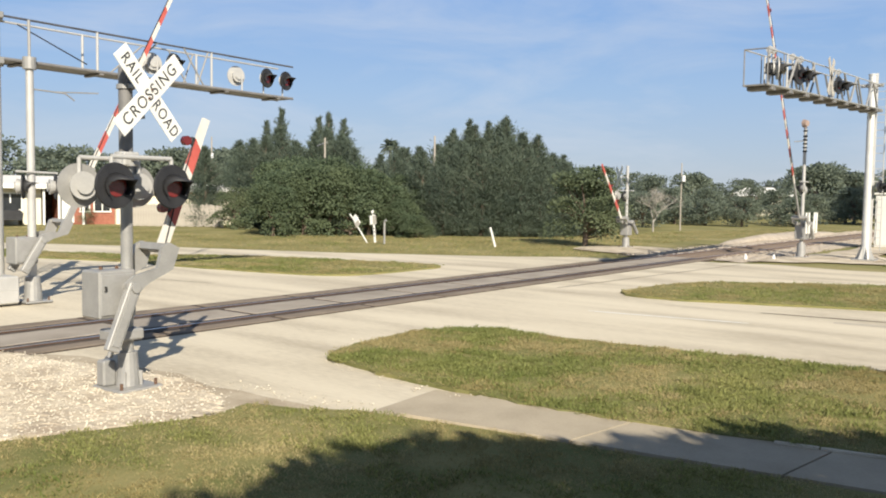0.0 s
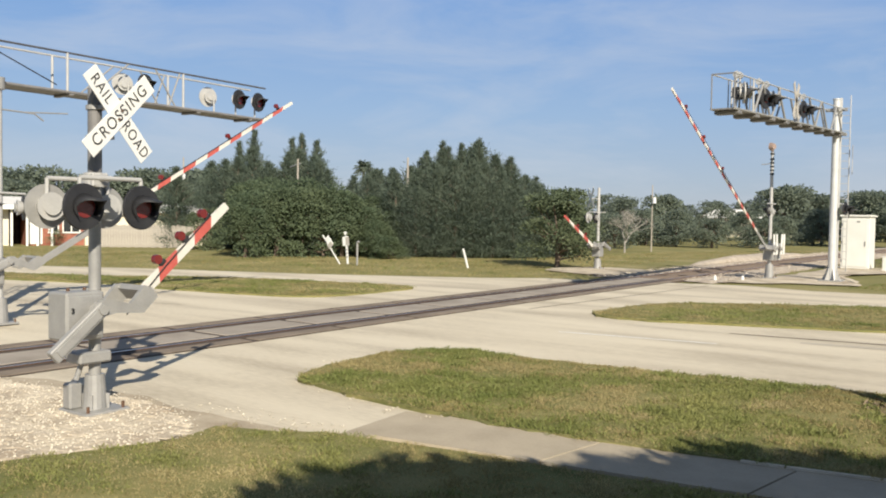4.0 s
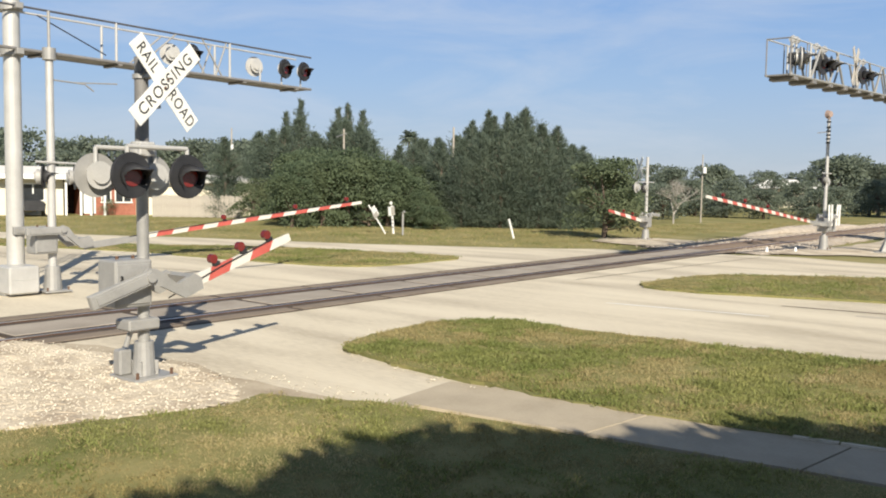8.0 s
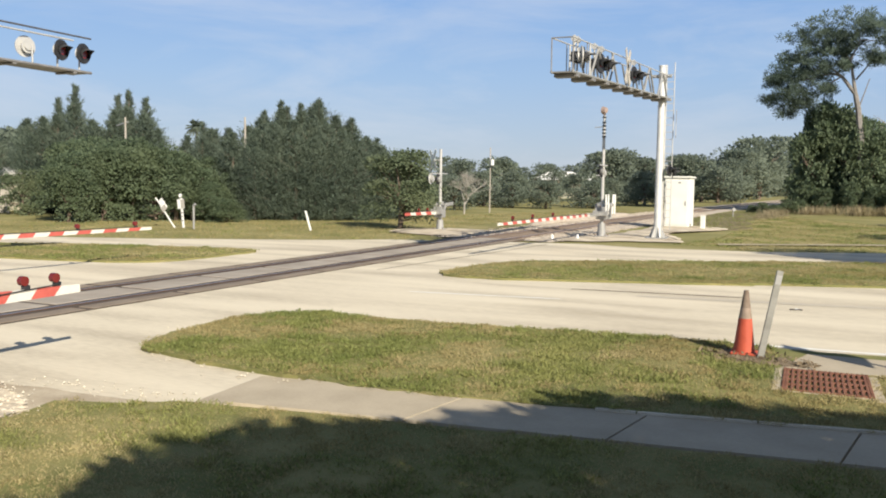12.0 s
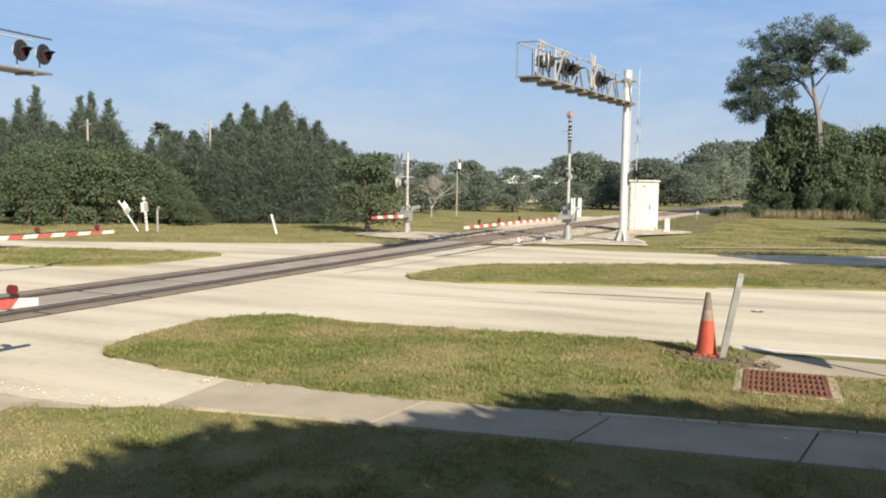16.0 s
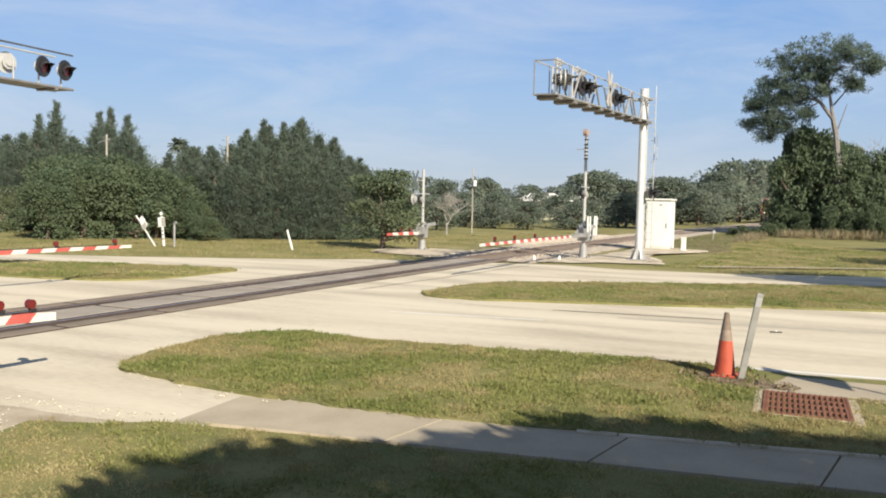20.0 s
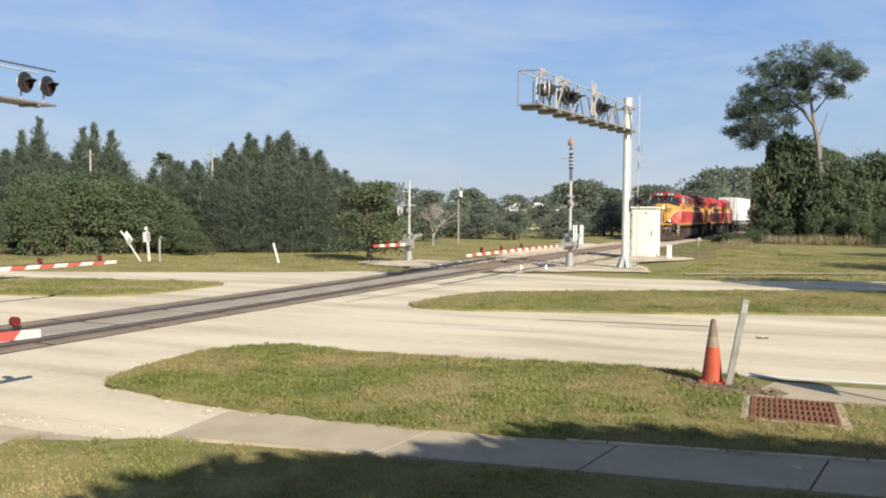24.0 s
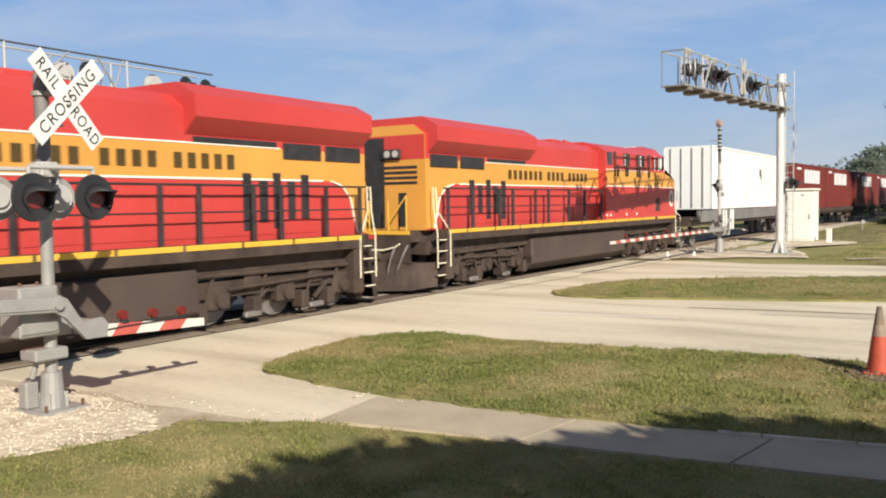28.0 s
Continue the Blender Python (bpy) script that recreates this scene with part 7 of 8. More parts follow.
# the tall slash pine
pine = base("slash_pine", pose(0.06, 84, 0), "tall slash pine with a forked trunk and flat-topped crown", "tree")
PB = {'a': (0, 0, -0.2), 'b': (-0.14, 0, 6.26), 'c': (-0.48, 0, 9.1), 'd': (-0.75, 0, 10.44), 'e': (-1.91, 0, 12.07), 'f': (-2.7, 0, 12.36), 'g': (-4.36, 0, 11.98), 'h': (-0.99, 0, 11.84), 'i': (-1.27, 0, 13.43), 'j': (-0.57, 0, 15.16), 'k': (-0.76, 0, 11.73), 'l': (0.32, 0, 13.15), 'm': (0.32, 0, 11.78), 'n': (-3.62, 0, 13.55), 'o': (-3.62, 0, 10.94), 'p': (-6.25, 0, 11.55), 'q': (-2.61, 0, 15.08), 'r': (1.23, 0, 14.91)}
segs = [('a', 'b', 0.34, 0.3), ('b', 'c', 0.3, 0.25), ('c', 'd', 0.25, 0.22), ('d', 'e', 0.18, 0.15), ('e', 'f', 0.15, 0.1), ('f', 'g', 0.1, 0.06), ('g', 'p', 0.06, 0.03), ('d', 'h', 0.18, 0.14), ('h', 'i', 0.14, 0.1), ('i', 'j', 0.09, 0.05), ('k', 'l', 0.09, 0.04), ('c', 'm', 0.07, 0.03), ('e', 'n', 0.09, 0.04), ('e', 'o', 0.08, 0.03), ('i', 'q', 0.08, 0.03), ('j', 'r', 0.05, 0.03)]
part("trunk", limbs_mesh([(PB[a], PB[b], r0, r1) for a, b, r0, r1 in segs]), mat("pale_pine_bark", (0.15, 0.135, 0.12), (0.27, 0.25, 0.23), 0.9, 0, 3, 18, 0.7), pine)
CLUMPS = [(-4.7, 15.8, 1.5), (-3.6, 16.1, 1.39), (-2.2, 16.3, 1.5), (-0.9, 16.7, 1.39), (0.3, 16.7, 1.16), (1.1, 16.0, 0.81), (1.8, 15.3, 0.75), (2.4, 15.0, 0.58), (-0.2, 15.5, 1.16), (-1.5, 15.1, 0.92), (-4.0, 14.7, 1.39), (-2.8, 14.8, 0.92), (-5.4, 13.9, 1.16), (-6.2, 13.5, 1.04), (-4.8, 13.2, 1.16), (-6.9, 12.3, 0.98), (-5.8, 11.9, 1.16), (-4.3, 12.2, 0.98), (-7.4, 11.9, 0.64), (-6.4, 10.5, 0.92), (-7.6, 10.3, 0.69), (-5.4, 10.5, 0.92), (-4.7, 9.9, 0.75), (-6.2, 9.2, 0.69), (0.4, 13.7, 0.75), (1.0, 13.4, 0.52), (-1.8, 14.1, 0.64), (-1.6, 12.9, 0.52), (-3.4, 12.9, 0.81), (-3.1, 11.1, 0.64)]
rs = np.random.RandomState(77)
P, D = [], []
for cx, cz, r in CLUMPS:
    for j in range(24):
        sub = np.array([cx, rs.uniform(-1.8, 1.8), cz]) + rs.normal(size=3) * np.array([r, r, r * 0.66]) * 0.66
        u = rs.normal(size=(75, 3))
        u /= np.linalg.norm(u, axis=1, keepdims=True)
        P.append(sub + u * rs.uniform(0.02, 0.42, (75, 1)) * np.array([1, 1, 0.75]))
        D.append(u + np.array([0, 0, 0.35]))
P, D = np.concatenate(P), np.concatenate(D)
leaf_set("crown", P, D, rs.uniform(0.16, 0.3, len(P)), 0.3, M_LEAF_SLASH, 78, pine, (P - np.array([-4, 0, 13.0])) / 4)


def bare_tree(x, y, h, seed, material):
    r = random.Random(seed)
    th = base("bare_tree", pose(x, y, -0.05), "leafless grey tree with spreading twigs", "tree", "bare trees")
    segs = []

    def grow(p, d, ln, rad, depth):
        q = p + d * ln
        segs.append((tuple(p), tuple(q), rad, rad * 0.6))
        if depth:
            for k in range(3 if depth > 1 else 4):
                e = (d + Vector((r.uniform(-1.1, 1.1), r.uniform(-1.1, 1.1), r.uniform(-0.15, 0.4)))).normalized()
                grow(q - d * ln * r.uniform(0, 0.35), e, ln * r.uniform(0.7, 0.95), rad * 0.6, depth - 1)

    grow(Vector((0, 0, -0.1)), Vector((0, 0, 1)), h * 0.2, h * 0.013, 5)
    part("bare_crown", limbs_mesh(segs), material, th)


M_BARE = mat("bleached_bark", (0.26, 0.24, 0.21), (0.40, 0.37, 0.33), 0.9, 0, 3, 20, 0.4)
bare_tree(-26.6, 58.0, 5.6, 1, M_BARE)
bare_tree(4.6, 100.0, 14.0, 3, M_BARE)

# far palm and utility poles
palm = base("palm_tree", pose(-55.3, 62.0, 0), "far palm with a round head above the thicket", "tree")
part("trunk", limbs_mesh([((0, 0, 0), (0.1, 0, 6.9), 0.16, 0.12)]), M_BARK, palm)
P, D = [], []
for k in range(34):
    a, e = rt.uniform(0, 6.28), rt.uniform(-0.7, 1.2)
    d = np.array([math.cos(a) * math.cos(e), math.sin(a) * math.cos(e), math.sin(e)])
    for t in np.linspace(0.15, 1.0, 12):
        p = np.array([0.1, 0, 7.0]) + d * t * 0.85 + np.array([0, 0, -0.28 * t * t])
        for sgn in (-1, 1):
            P.append(p)
            D.append(d * 0.6 + sgn * np.array([-d[1], d[0], 0]) + np.array([0, 0, -0.3]))
# the fronds take the hazed leaf colour of the far trees
leaf_set("fronds", np.array(P), np.array(D), 0.42, 0.2, M_LEAF_HAZED, 5, palm)


def utility_pole(x, y, h, arm, box_at, label):
    u = base("utility_pole", pose(x, y, -0.05), label, "utility pole", "utility poles")
    part("pole", limbs_mesh([((0, 0, 0), (0, 0, h), 0.09, 0.06) if box_at != 3.9 else ((0, 0, 0), (0, 0, h), 0.055, 0.04)]), M_WOODGREY, u)
    if arm:
        part("crossarm", limbs_mesh([((-arm, 0.2, h - 0.5), (0.2, 0, h - 0.3), 0.05, 0.05)]), M_GALV, u)
    if box_at:
        bm = bmesh.new()
        disc(bm, (0.2, -0.1, box_at), (0, 0, 1), 0.14, 0.45, 14)
        part("transformer", bm, M_CONTW, u)


utility_pole(-41.7, 40.0, 6.05, 0.9, 0, "wooden pole with a short lamp arm above the thicket")
utility_pole(-34.5, 42.5, 6.1, 0, 0, "wooden utility pole between the trees")
utility_pole(-26.2, 62, 5.05, 0, 3.9, "thin utility pole with a white box by the track")
utility_pole(-64.0, 48.0, 7.3, 0, 5.6, "wooden utility pole with a pale transformer")

# trees behind and beside the viewer, whose shade lies over the lawn
SUN_SHIFT = Vector((SUN_FROM.x, SUN_FROM.y)) / math.tan(radians(SUN_ELEV))


def shade_tree(x, y, height, spread, seed, count, label, outline=None):
    """A broad live oak; its crown spreads unevenly and thins towards its edge."""
    rs = np.random.RandomState(seed)
    th = base("live_oak", pose(x, y, 0), label, "tree", "live oaks")
    n = count * 3
    h = rs.uniform(height * 0.36 if outline is not None else height * 0.6, height, n)
    if outline is not None:
        lo, hi = np.min(outline, 0), np.max(outline, 0)
        gx, gy = rs.uniform(lo[0] - 0.8, hi[0] + 0.8, n), rs.uniform(lo[1] - 0.8, hi[1] + 0.8, n)
        fray = 0.05 + 0.012 * h
        keep = inside(outline, gx + rs.normal(size=n) * fray, gy + rs.normal(size=n) * fray)
        cx, cy = gx + h * SUN_SHIFT.x - x, gy + h * SUN_SHIFT.y - y
    else:
        a, r = rs.uniform(0, 6.28, n), spread * np.sqrt(rs.uniform(0, 1, n))
        cx, cy, keep = r * np.cos(a), r * np.sin(a), np.ones(n, bool)
    P = np.stack([cx, cy, h], 1)[keep][:count]
    segs = [((0, 0, -0.2), (0.1, 0, height * 0.3), 0.38, 0.28)]
    for k in range(0, len(P), max(1, len(P) // 26)):
        mid = Vector(P[k]) * 0.55 + Vector((0, 0, height * 0.12))
        segs.append(((0.1, 0, height * 0.28), tuple(mid), 0.13, 0.08))
        segs.append((tuple(mid), tuple(P[k]), 0.08, 0.02))
    part("trunk", limbs_mesh(segs), M_BARK, th)
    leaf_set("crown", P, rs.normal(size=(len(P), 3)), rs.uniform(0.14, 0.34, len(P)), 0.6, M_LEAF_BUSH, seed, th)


shade_tree(6.4, -4.2, 9.0, 5, 91, 42000, "low spreading live oak on the lawn behind the viewer", [(-6.1, 4.0), (-6.3, 5.2), (-5.7, 6.3), (-4.6, 6.9), (-4.1, 7.6), (-3.6, 8.6), (-2.2, 8.8), (-0.6, 9.1), (0.5, 5), (1, -2), (-3, -6), (-8.5, -3)])
shade_tree(13.5, -1.5, 9.0, 5, 92, 42000, "low spreading live oak beside the sidewalk", [(-0.7, 9.1), (1.5, 9.6), (6, 10.0), (11, 9.0), (11, -2), (4, -6), (0.9, -2), (0.4, 5)])
shade_tree(6.5, 26.2, 6.5, 2.6, 93, 5000, "live oak at the roadside beyond the median")
shade_tree(12.4, 53.5, 7.0, 3.2, 95, 6000, "live oak on the far lawn")
shade_tree(14.2, 71.0, 7.0, 3.2, 96, 6000, "live oak on the far lawn beside the scrub")
shade_tree(11.2, 38.5, 7.0, 3.0, 94, 6000, "live oak on the grass beyond the road")

# ---- houses and fence beyond the road ----
def ranch_house():
    # local x runs along the front, y away from the road
    h = base("ranch_house", pose(-60.5, 25.3, 0, 0, 0, 69), "low cream ranch house with brick front and flat white roof", "house")
    part("wall", box(bmesh.new(), -6, 4.8, 0, 8, -0.1, 2.5), M_STUCCO, h)
    part("brick_wall", box(bmesh.new(), 5.9, 9.6, 0.05, 8, -0.1, 2.45), M_BRICK, h)
    part("wall", box(bmesh.new(), 9.6, 13.4, -0.4, 7.6, -0.1, 2.4), M_STUCCO, h)
    # the shade inside the carport is put into this near-black back wall
    part("carport_back", box(bmesh.new(), 4.8, 5.9, 3.5, 8, -0.1, 2.45), M_GRIME, h)
    for x in (4.9, 5.85, 6.5, 7.4):
        part("post", box(bmesh.new(), x - 0.07, x + 0.07, -0.7, -0.55, -0.1, 2.45), M_WHITE, h)
    part("door", box(bmesh.new(), 6.0, 6.9, -0.02, 0.05, 0.05, 2.1, 0.01), M_WHITE, h)
    for x0, x1, z0 in ((-4.5, -2.5, 1.0), (-1.2, 0.6, 1.0), (2.2, 3.6, 1.0), (7.3, 7.9, 0.9), (8.2, 9.3, 0.9)):
        w = part("window", box(bmesh.new(), x0, x1, -0.03, 0.04, z0, 2.05), M_GLASS, h)
        part("frame", box(bmesh.new(), x0 - 0.08, x1 + 0.08, -0.05, -0.02, z0 - 0.1, z0), M_WHITE, w)
        part("frame", box(bmesh.new(), x0 - 0.08, x1 + 0.08, -0.05, -0.02, 2.05, 2.14), M_WHITE, w)
        for xm in (x0, (x0 + x1) / 2, x1):
            part("mullion", box(bmesh.new(), xm - 0.04, xm + 0.04, -0.05, -0.03, z0, 2.05), M_WHITE, w)
    part("roof", box(bmesh.new(), -7, 9.9, -1.0, 9, 2.45, 2.75, 0.03), M_ROOF, h)
    bm = bmesh.new()
    v = [bm.verts.new(p) for p in ((-7, -1, 2.75), (9.9, -1, 2.75), (9.9, 9, 2.75), (-7, 9, 2.75), (-6, 4, 3.35), (9, 4, 3.35))]
    for f in ((0, 1, 5, 4), (2, 3, 4, 5), (1, 2, 5), (3, 0, 4)):
        bm.faces.new([v[i] for i in f])
    part("roof_slope", bm, M_ROOF, h)
    part("roof", box(bmesh.new(), 9.4, 14.2, -1.0, 8.4, 2.4, 2.62, 0.03), M_ROOF, h)
    part("fascia", box(bmesh.new(), -7, 9.9, -1.06, -1.0, 2.42, 2.72), M_WHITE, h)
    part("fascia", box(bmesh.new(), 9.9, 14.2, -1.06, -1.0, 2.38, 2.58), M_WHITE, h)
    # second house behind the fence
    g = base("ranch_house", pose(-56.5, 36.2, 0, 0, 0, 45), "cream house with a low white roof behind the fence", "house")
    part("wall", box(bmesh.new(), -2, 7.4, 0, 6, -0.1, 2.3), M_STUCCO, g)
    part("window", box(bmesh.new(), 0.6, 2.6, -0.04, 0.02, 1.7, 2.1), M_GLASS, g)
    part("roof", box(bmesh.new(), -2.6, 8.2, -0.8, 6.6, 2.3, 2.5, 0.03), M_ROOF, g)
    bm = bmesh.new()
    v = [bm.verts.new(p) for p in ((-2.6, -0.8, 2.5), (8.2, -0.8, 2.5), (8.2, 6.6, 2.5), (-2.6, 6.6, 2.5), (-1.6, 3, 2.95), (7.2, 3, 2.95))]
    for f in ((0, 1, 5, 4), (2, 3, 4, 5), (1, 2, 5), (3, 0, 4)):
        bm.faces.new([v[i] for i in f])
    part("roof_slope", bm, M_ROOF, g)


ranch_house()
shrub = broadleaf("bush", "clipped shrub before the brick wall", "", 63, 2200, M_LEAF_CITRUS, 14, 0.14, True, 0.0)
shrub.matrix_basis = pose(-57.3, 32.2, 0)
shrub.scale = (0.4, 0.4, 0.28)
fence = base("garden_fence", pose(-53.6, 33.4, 0, 0, 0, 40), "weathered grey board fence beside the house", "fence")
brd = None
for k in range(34):
    if brd is None:
        o = part("board", box(bmesh.new(), 0, 0.17, -0.012, 0.012, 0, 1.5, 0.004), M_WOODGREY, fence)
        brd = o.data
    else:
        o = shared("board", brd, fence)
    o.matrix_basis = pose(k * 0.182, 0, -0.06 + 0.02 * ((k * 7) % 3), 0, ((k * 5) % 5 - 2) * 0.4, 0)
for z in (0.35, 1.2):
    part("rail", box(bmesh.new(), 0, 6.2, 0.015, 0.05, z, z + 0.08), M_WOODGREY, fence)
for k in range(3):
    part("post", box(bmesh.new(), k * 2.5, k * 2.5 + 0.1, 0.05, 0.15, 0, 1.55), M_WOODGREY, fence)

for x, y, a, L in ((-39.5, 136, 10, 9), (-47, 134, 8, 7)):
    fh = base("far_house", pose(x, y, 0, 0, 0, a), "pale far house showing between the trees", "house", "far houses")
    part("wall", box(bmesh.new(), 0, L, 0, 6, -0.1, 2.9), M_STUCCO, fh)
    bm = bmesh.new()
    v = [bm.verts.new(p) for p in ((-0.6, -0.6, 2.9), (L + 0.6, -0.6, 2.9), (L + 0.6, 6.6, 2.9), (-0.6, 6.6, 2.9), (1.5, 3, 4.3), (L - 1.5, 3, 4.3))]
    for f in ((0, 1, 5, 4), (2, 3, 4, 5), (1, 2, 5), (3, 0, 4)):
        bm.faces.new([v[i] for i in f])
    part("roof", bm, M_ROOF, fh)
    for k in range(2):
        part("window", box(bmesh.new(), 1.5 + 3 * k, 2.7 + 3 * k, -0.05, 0.02, 1.0, 2.2), M_GLASS, fh)
# a parked car by the house, mostly hidden
car = base("parked_car", pose(-58.6, 27.2, 0, 0, 0, 70), "dark parked car beside the house", "car")
bm = bmesh.new()
swept(bm, [(-0.85, 0.35), (0.85, 0.35), (0.9, 0.8), (0.7, 1.0), (-0.7, 1.0), (-0.9, 0.8)], -2.2, 2.2)
part("body", bm, M_BLACK, car)
bm = bmesh.new()
swept(bm, [(-0.72, 1.0), (0.72, 1.0), (0.58, 1.45), (-0.58, 1.45)], -1.3, 1.2)
part("cabin", bm, M_GLASS, car)
for sx in (-1, 1):
    for y in (-1.4, 1.4):
        bm = bmesh.new()
        disc(bm, (sx * 0.8, y, 0.33), (1, 0, 0), 0.33, 0.2, 20)
        part("wheel", bm, M_BLACK, car)

# ---- grass ----
BARE = [[(-1.84, 9.84), (-0.86, 9.84), (-0.88, 11.06), (-1.84, 11.06)], [(-1.95, 11.0), (-2.05, 12.6), (2.4, 12.9), (2.4, 12.0), (-0.1, 11.2), (-0.85, 11.1)], [(-2.75, 11.5), (-2.1, 11.2), (-2.0, 11.9), (-2.6, 12.1)]]      # round the storm drain, its apron and the cone


def lattice(x, y, cell, seed):
    """Smooth random values from 0 to 1 over the plan."""
    g = np.random.RandomState(seed).uniform(0, 1, (64, 64))
    u, v = x / cell, y / cell
    i, j = np.floor(u).astype(int), np.floor(v).astype(int)
    f, h = u - i, v - j
    f, h = f * f * (3 - 2 * f), h * h * (3 - 2 * h)
    return (g[i % 64, j % 64] * (1 - f) + g[(i + 1) % 64, j % 64] * f) * (1 - h) + (g[i % 64, (j + 1) % 64] * (1 - f) + g[(i + 1) % 64, (j + 1) % 64] * f) * h


def grass(name, outline, z, density, size, seed, label, dry=0.35, extra=0.07):
    """Tufts of thin blades on a plan outline, green and dry in patches, ragged at the edge."""
    rs = np.random.RandomState(seed)
    o = np.array(outline)
    lo, hi = o.min(0) - extra, o.max(0) + extra
    n = int((hi[0] - lo[0]) * (hi[1] - lo[1]) * density)
    x, y = rs.uniform(lo[0], hi[0], n), rs.uniform(lo[1], hi[1], n)
    k = inside(outline, x + (lattice(x, y, 0.16, seed + 2) - 0.5) * extra * 3, y + (lattice(x, y, 0.16, seed + 3) - 0.5) * extra * 3)
    for b in BARE:
        k &= ~inside(b, x, y)
    x, y = x[k], y[k]
    patch = 0.5 * lattice(x, y, 1.1, seed) + 0.3 * lattice(x, y, 0.4, seed + 5) + 0.2 * rs.uniform(0, 1, len(x))
    tuft = lattice(x, y, 0.22, seed + 7)
    keep = rs.uniform(0, 1, len(x)) < 0.45 + 0.75 * tuft
    x, y, patch, tuft = x[keep], y[keep], patch[keep], tuft[keep]
    dead = patch < 0.28 + 0.45 * dry
    for nm, m, sel, f in ((name, M_GRASS, ~dead, 1.0), (name + "_dry", M_GRASSDRY, dead, 0.75)):
        xx, yy, tt = x[sel], y[sel], tuft[sel]
        P, D, S = [], [], []
        for b in range(3):
            P.append(np.stack([xx + rs.normal(size=len(xx)) * size * 0.35, yy + rs.normal(size=len(xx)) * size * 0.35, np.full(len(xx), z - 0.005)], 1))
            D.append(np.stack([rs.normal(size=len(xx)) * 0.75, rs.normal(size=len(xx)) * 0.75, np.full(len(xx), 0.7)], 1))
            S.append(rs.uniform(0.5, 1.2, len(xx)) * size * f * (0.65 + 0.8 * tt))
        ob = leaf_set(nm, np.concatenate(P), np.concatenate(D), np.concatenate(S), 0.16, m, seed + 1)
        tagged(ob, label if m is M_GRASS else label.replace("green", "straw-coloured"), "grass", "", "stuff")


ISLE_NEAR = [(min(x, 3.5), y) for x, y in ISLE]
grass("verge_grass", ISLE_NEAR, 0.05, 1500, 0.058, 1, "short green grass blades on the verge", 0.5)
grass("lawn_grass", [(-8.9, 3.4), (-8.5, 4.4), (-8.15, 5.3), (-8.3, 5.9), (-7.6, 6.15), (-7.2, 6.45), (-5.7, 6.72), (-4.8, 6.82), (-2.9, 7.1), (-0.7, 7.4), (1.5, 7.7), (1.5, 2.2), (-3, 1.0), (-7, 0.0), (-10, 1.0), (-9.8, 2.3)], 0.04, 1350, 0.048, 2, "short green grass blades on the lawn", 0.82)
grass("median_grass", [(min(x, 3.0), min(y, 30)) for x, y in MED_R], 0.05, 420, 0.065, 3, "green grass tufts on the median", 0.75)
grass("median_grass_west", [(max(x, -38), y) for x, y in MED_L], 0.05, 330, 0.07, 4, "green grass tufts on the median strip", 0.68)
FIELD_W = [(-17.0, 30.2), (-19.1, 28.3), (-24.9, 24.9), (-32.2, 22.0), (-38.9, 18.5), (-58, 9), (-58, 24), (-52, 32), (-40, 30), (-34, 37), (-27, 44), (-25.5, 60), (-20, 76), (-17, 76), (-19.5, 50), (-19, 36)]
grass("field_grass", FIELD_W, -0.05, 45, 0.10, 5, "rough green grass beyond the road", 0.85)
FIELD_E = [(-7.2, 34.0), (-3.9, 32.0), (1.2, 34.6), (8, 38), (8, 52), (1.5, 58), (-3, 68), (-5.6, 72), (-6.6, 62), (-6.2, 50), (-6.2, 40)]
grass("verge_field_grass", FIELD_E, -0.05, 90, 0.09, 6, "rough green grass beside the track", 0.6)
grass("trackside_weeds", WEEDY, -0.03, 32, 0.10, 7, "sparse green weeds on the bare ground beside the track", 0.3)
rs = np.random.RandomState(9)
n = 2600
t = rs.uniform(0, 1, n)
px = np.interp(t, [0, 0.2, 0.4, 1], [-6.6, -5.9, -3.2, 7.5]) + rs.normal(size=n) * 0.6
py = np.interp(t, [0, 0.2, 0.4, 1], [64, 75, 79.5, 78.5]) + rs.normal(size=n) * 1.3
clump = lattice(px, py, 1.6, 14) + rs.normal(size=n) * 0.12 > 0.5
px, py, n, tall = px[clump], py[clump], int(clump.sum()), np.interp(t, [0, 0.2, 0.4, 1], [0.45, 0.6, 1, 0.9])[clump]
P = np.repeat(np.stack([px, py, np.full(n, -0.05)], 1), 4, 0) + rs.normal(size=(n * 4, 3)) * np.array([0.12, 0.12, 0])
D = np.stack([rs.normal(size=n * 4) * 0.35, rs.normal(size=n * 4) * 0.35, np.ones(n * 4)], 1)
tagged(leaf_set("reed_grass", P, D, rs.uniform(0.35, 1.15, n * 4) * np.repeat(tall * (0.6 + 0.6 * lattice(px, py, 1.3, 14)), 4), 0.06, M_REED, 10), "tall straw-coloured reeds along the track", "grass", "", "stuff")

rs = np.random.RandomState(19)
n = 420
P = np.stack([rs.uniform(-3.0, -1.4, n), rs.uniform(11.05, 12.1, n), np.full(n, 0.06)], 1)
P = P[inside([(-3.05, 11.5), (-2.5, 11.1), (-1.9, 11.0), (-1.4, 11.1), (-1.4, 11.45), (-1.85, 11.8), (-2.3, 12.1), (-2.9, 12.15)], P[:, 0], P[:, 1])]
tagged(leaf_set("dead_leaves", P, np.stack([rs.normal(size=len(P)), rs.normal(size=len(P)), rs.uniform(0, 0.9, len(P))], 1), rs.uniform(0.03, 0.09, len(P)), 0.4, M_LITTER, 20), "brown dead leaves and twigs round the cone", "leaves", "", "stuff")


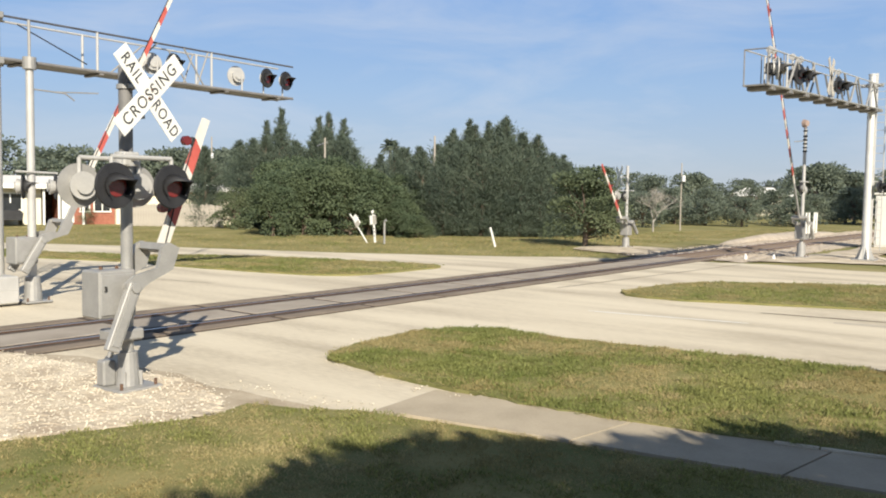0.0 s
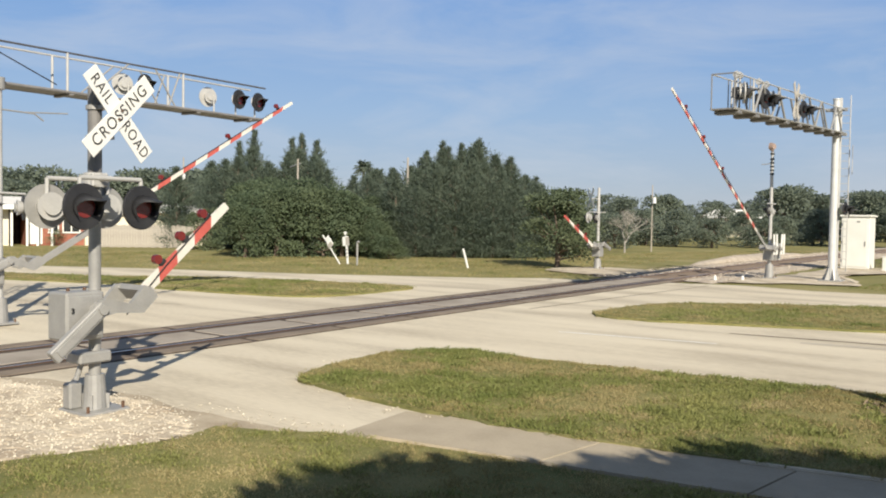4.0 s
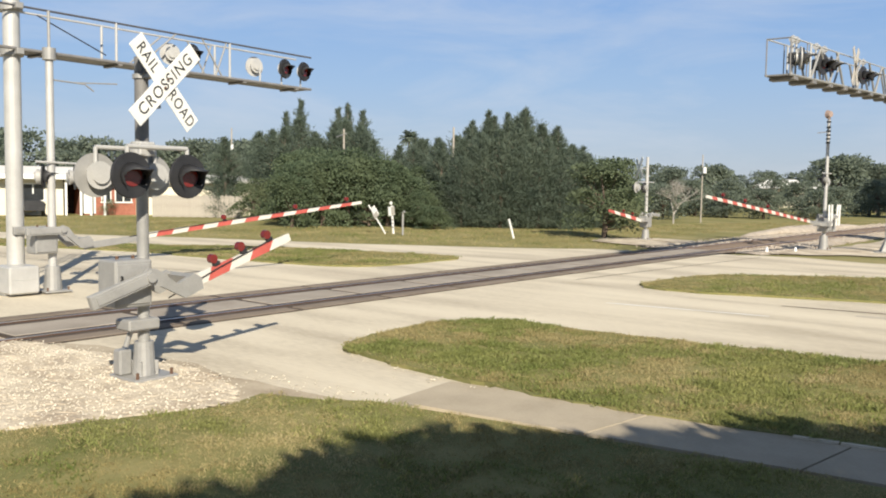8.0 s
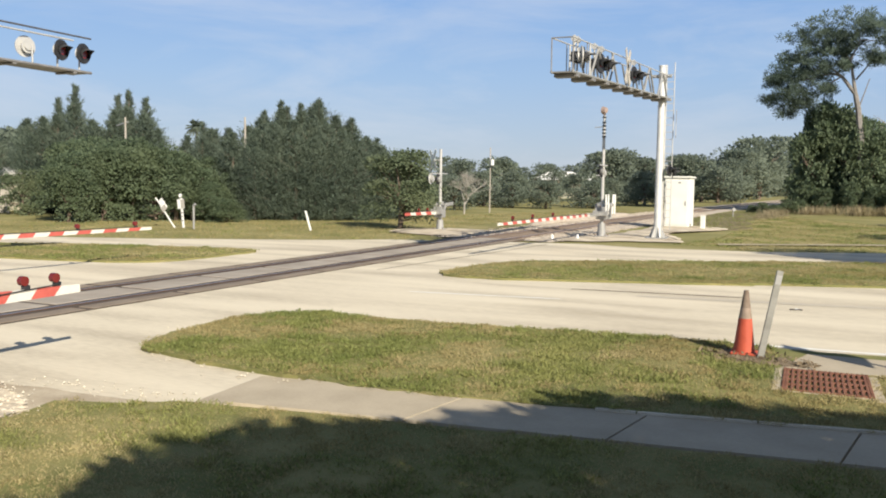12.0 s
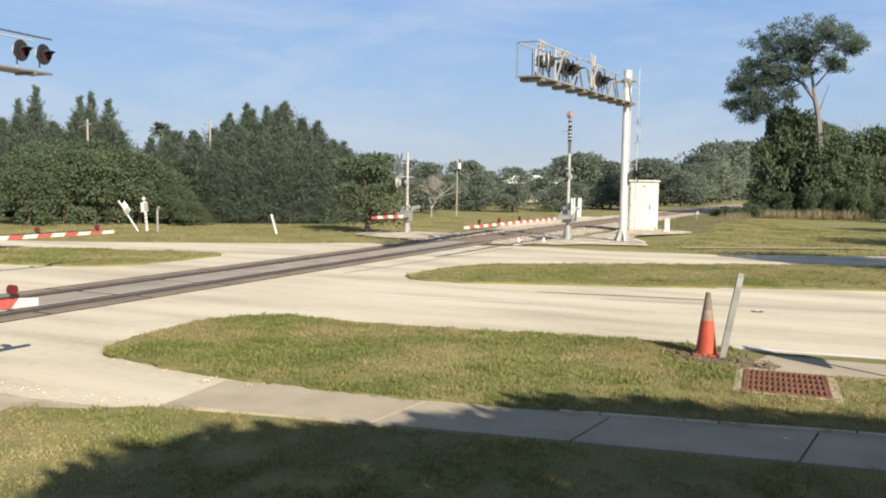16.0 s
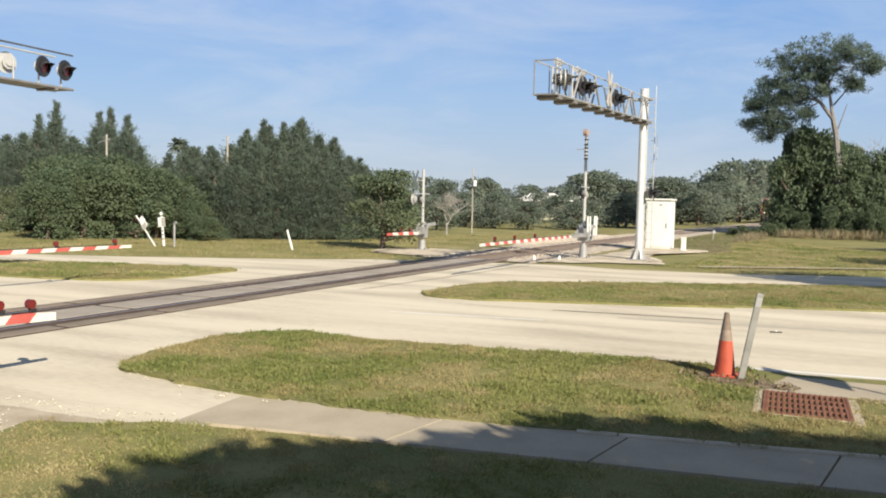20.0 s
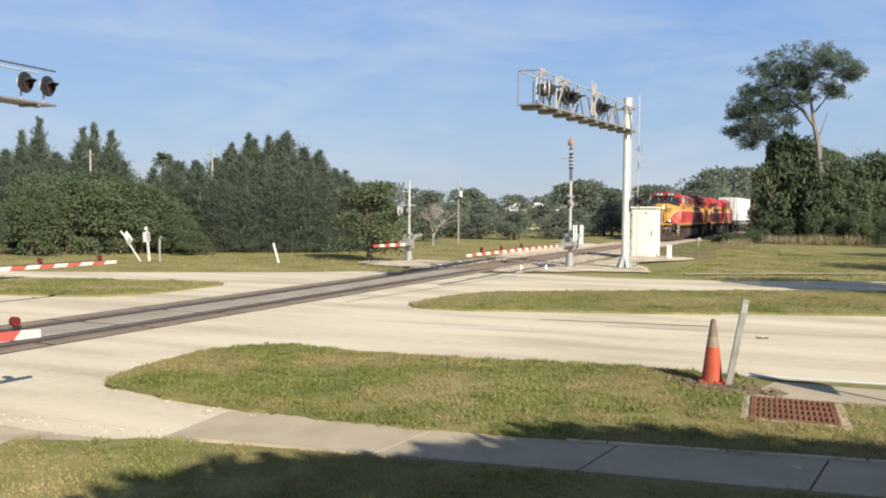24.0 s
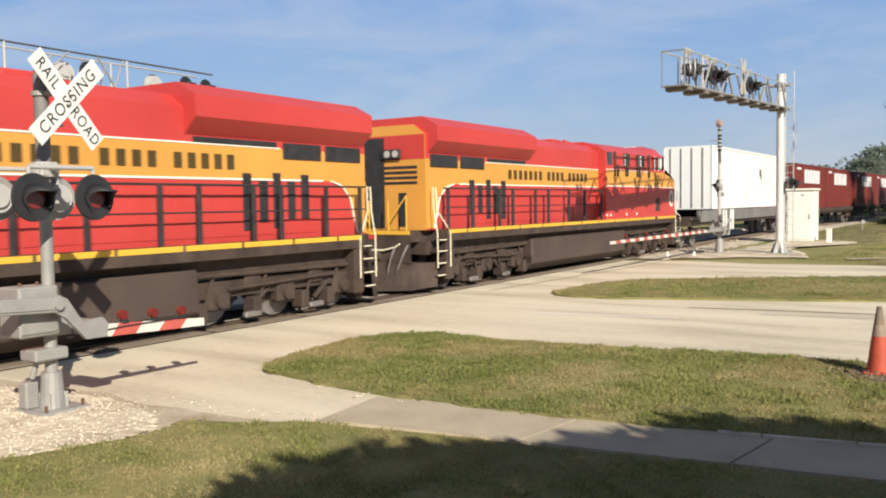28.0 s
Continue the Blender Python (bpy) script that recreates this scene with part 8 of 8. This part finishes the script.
def motions():
    def swing(arm, pivot, sgn, angles):
        walk(arm, [(t, pose(*pivot, sgn * a, 0, 0)) for t, a in angles])

    swing(near_arm, (0.06, -0.135, 1.228), 1, [(0, 70.8), (1, 61.9), (2, 55.2), (3, 49.1), (3.5, 46.1), (4.5, 39.9), (5.5, 34.0), (6, 31.1), (7, 26.2), (8, 21.0), (9, 17.0), (9.5, 14.4), (10, 11.3), (10.5, 8.7), (11, 6.5), (11.5, 4.5), (12, 3.1), (12.5, 2.1), (14.5, 0.5), (17, 0.2), (20, 0.0), (28, 0.0)])
    swing(west_arm, (0.06, 0.05, 1.30), 1, [(0, 62.9), (1, 52.5), (2, 44.5), (3, 37.1), (3.5, 33.2), (4.5, 26.8), (5.5, 20.9), (6, 17.7), (7, 12.0), (8, 5.9), (8.5, 3.4), (9, 1.6), (9.5, 0.5), (10.2, 0), (15, 0), (28, 0)])
    swing(east_arm, (0.06, 0.0, 1.36), -1, [(0, 56), (1, 46.5), (2, 38.3), (3, 31.0), (3.5, 27.6), (4.5, 22.4), (5.5, 17.2), (6, 14.7), (7, 10.0), (8, 5.2), (9, 1.1), (9.5, 0.4), (10, 0.1), (11, 0), (15, 0), (28, 0)])
    swing(north_arm, (0.06, 0.0, 1.2), -1, [(0, 49), (1, 42), (2, 36), (3, 31), (3.5, 28), (4.5, 23), (5.5, 18.4), (6, 16), (7, 12.2), (8, 8.8), (9, 4.5), (10, 1.6), (11, 0), (15, 0), (28, 0)])
    # the train comes down the track at some 20 m/s; the place of its nose along the track
    NOSE = [(0, 560), (3, 499), (6, 438), (9, 378), (12, 318), (15, 258), (17, 218), (18, 198), (19, 178), (20, 158), (21, 138), (22, 118.5), (23, 99.2), (24, 79.6), (25, 58.9), (25.5, 48.2), (26, 37.5), (26.5, 26.8), (27, 16.4), (27.5, 6.3), (28, -3.8)]
    for ob, offset, length, turned in TRAIN:
        rows = []
        for t, nose_y in NOSE:
            y0 = nose_y + offset
            y1 = y0 + length
            x0, x1 = track_x(y0), track_x(y1)
            turn = -math.degrees(math.atan2(x1 - x0, length))
            rows.append((t, pose(x1, y1, 0.03, 0, 0, turn + 180) if turned else pose(x0, y0, 0.03, 0, 0, turn)))
        walk(ob, rows)


motions()
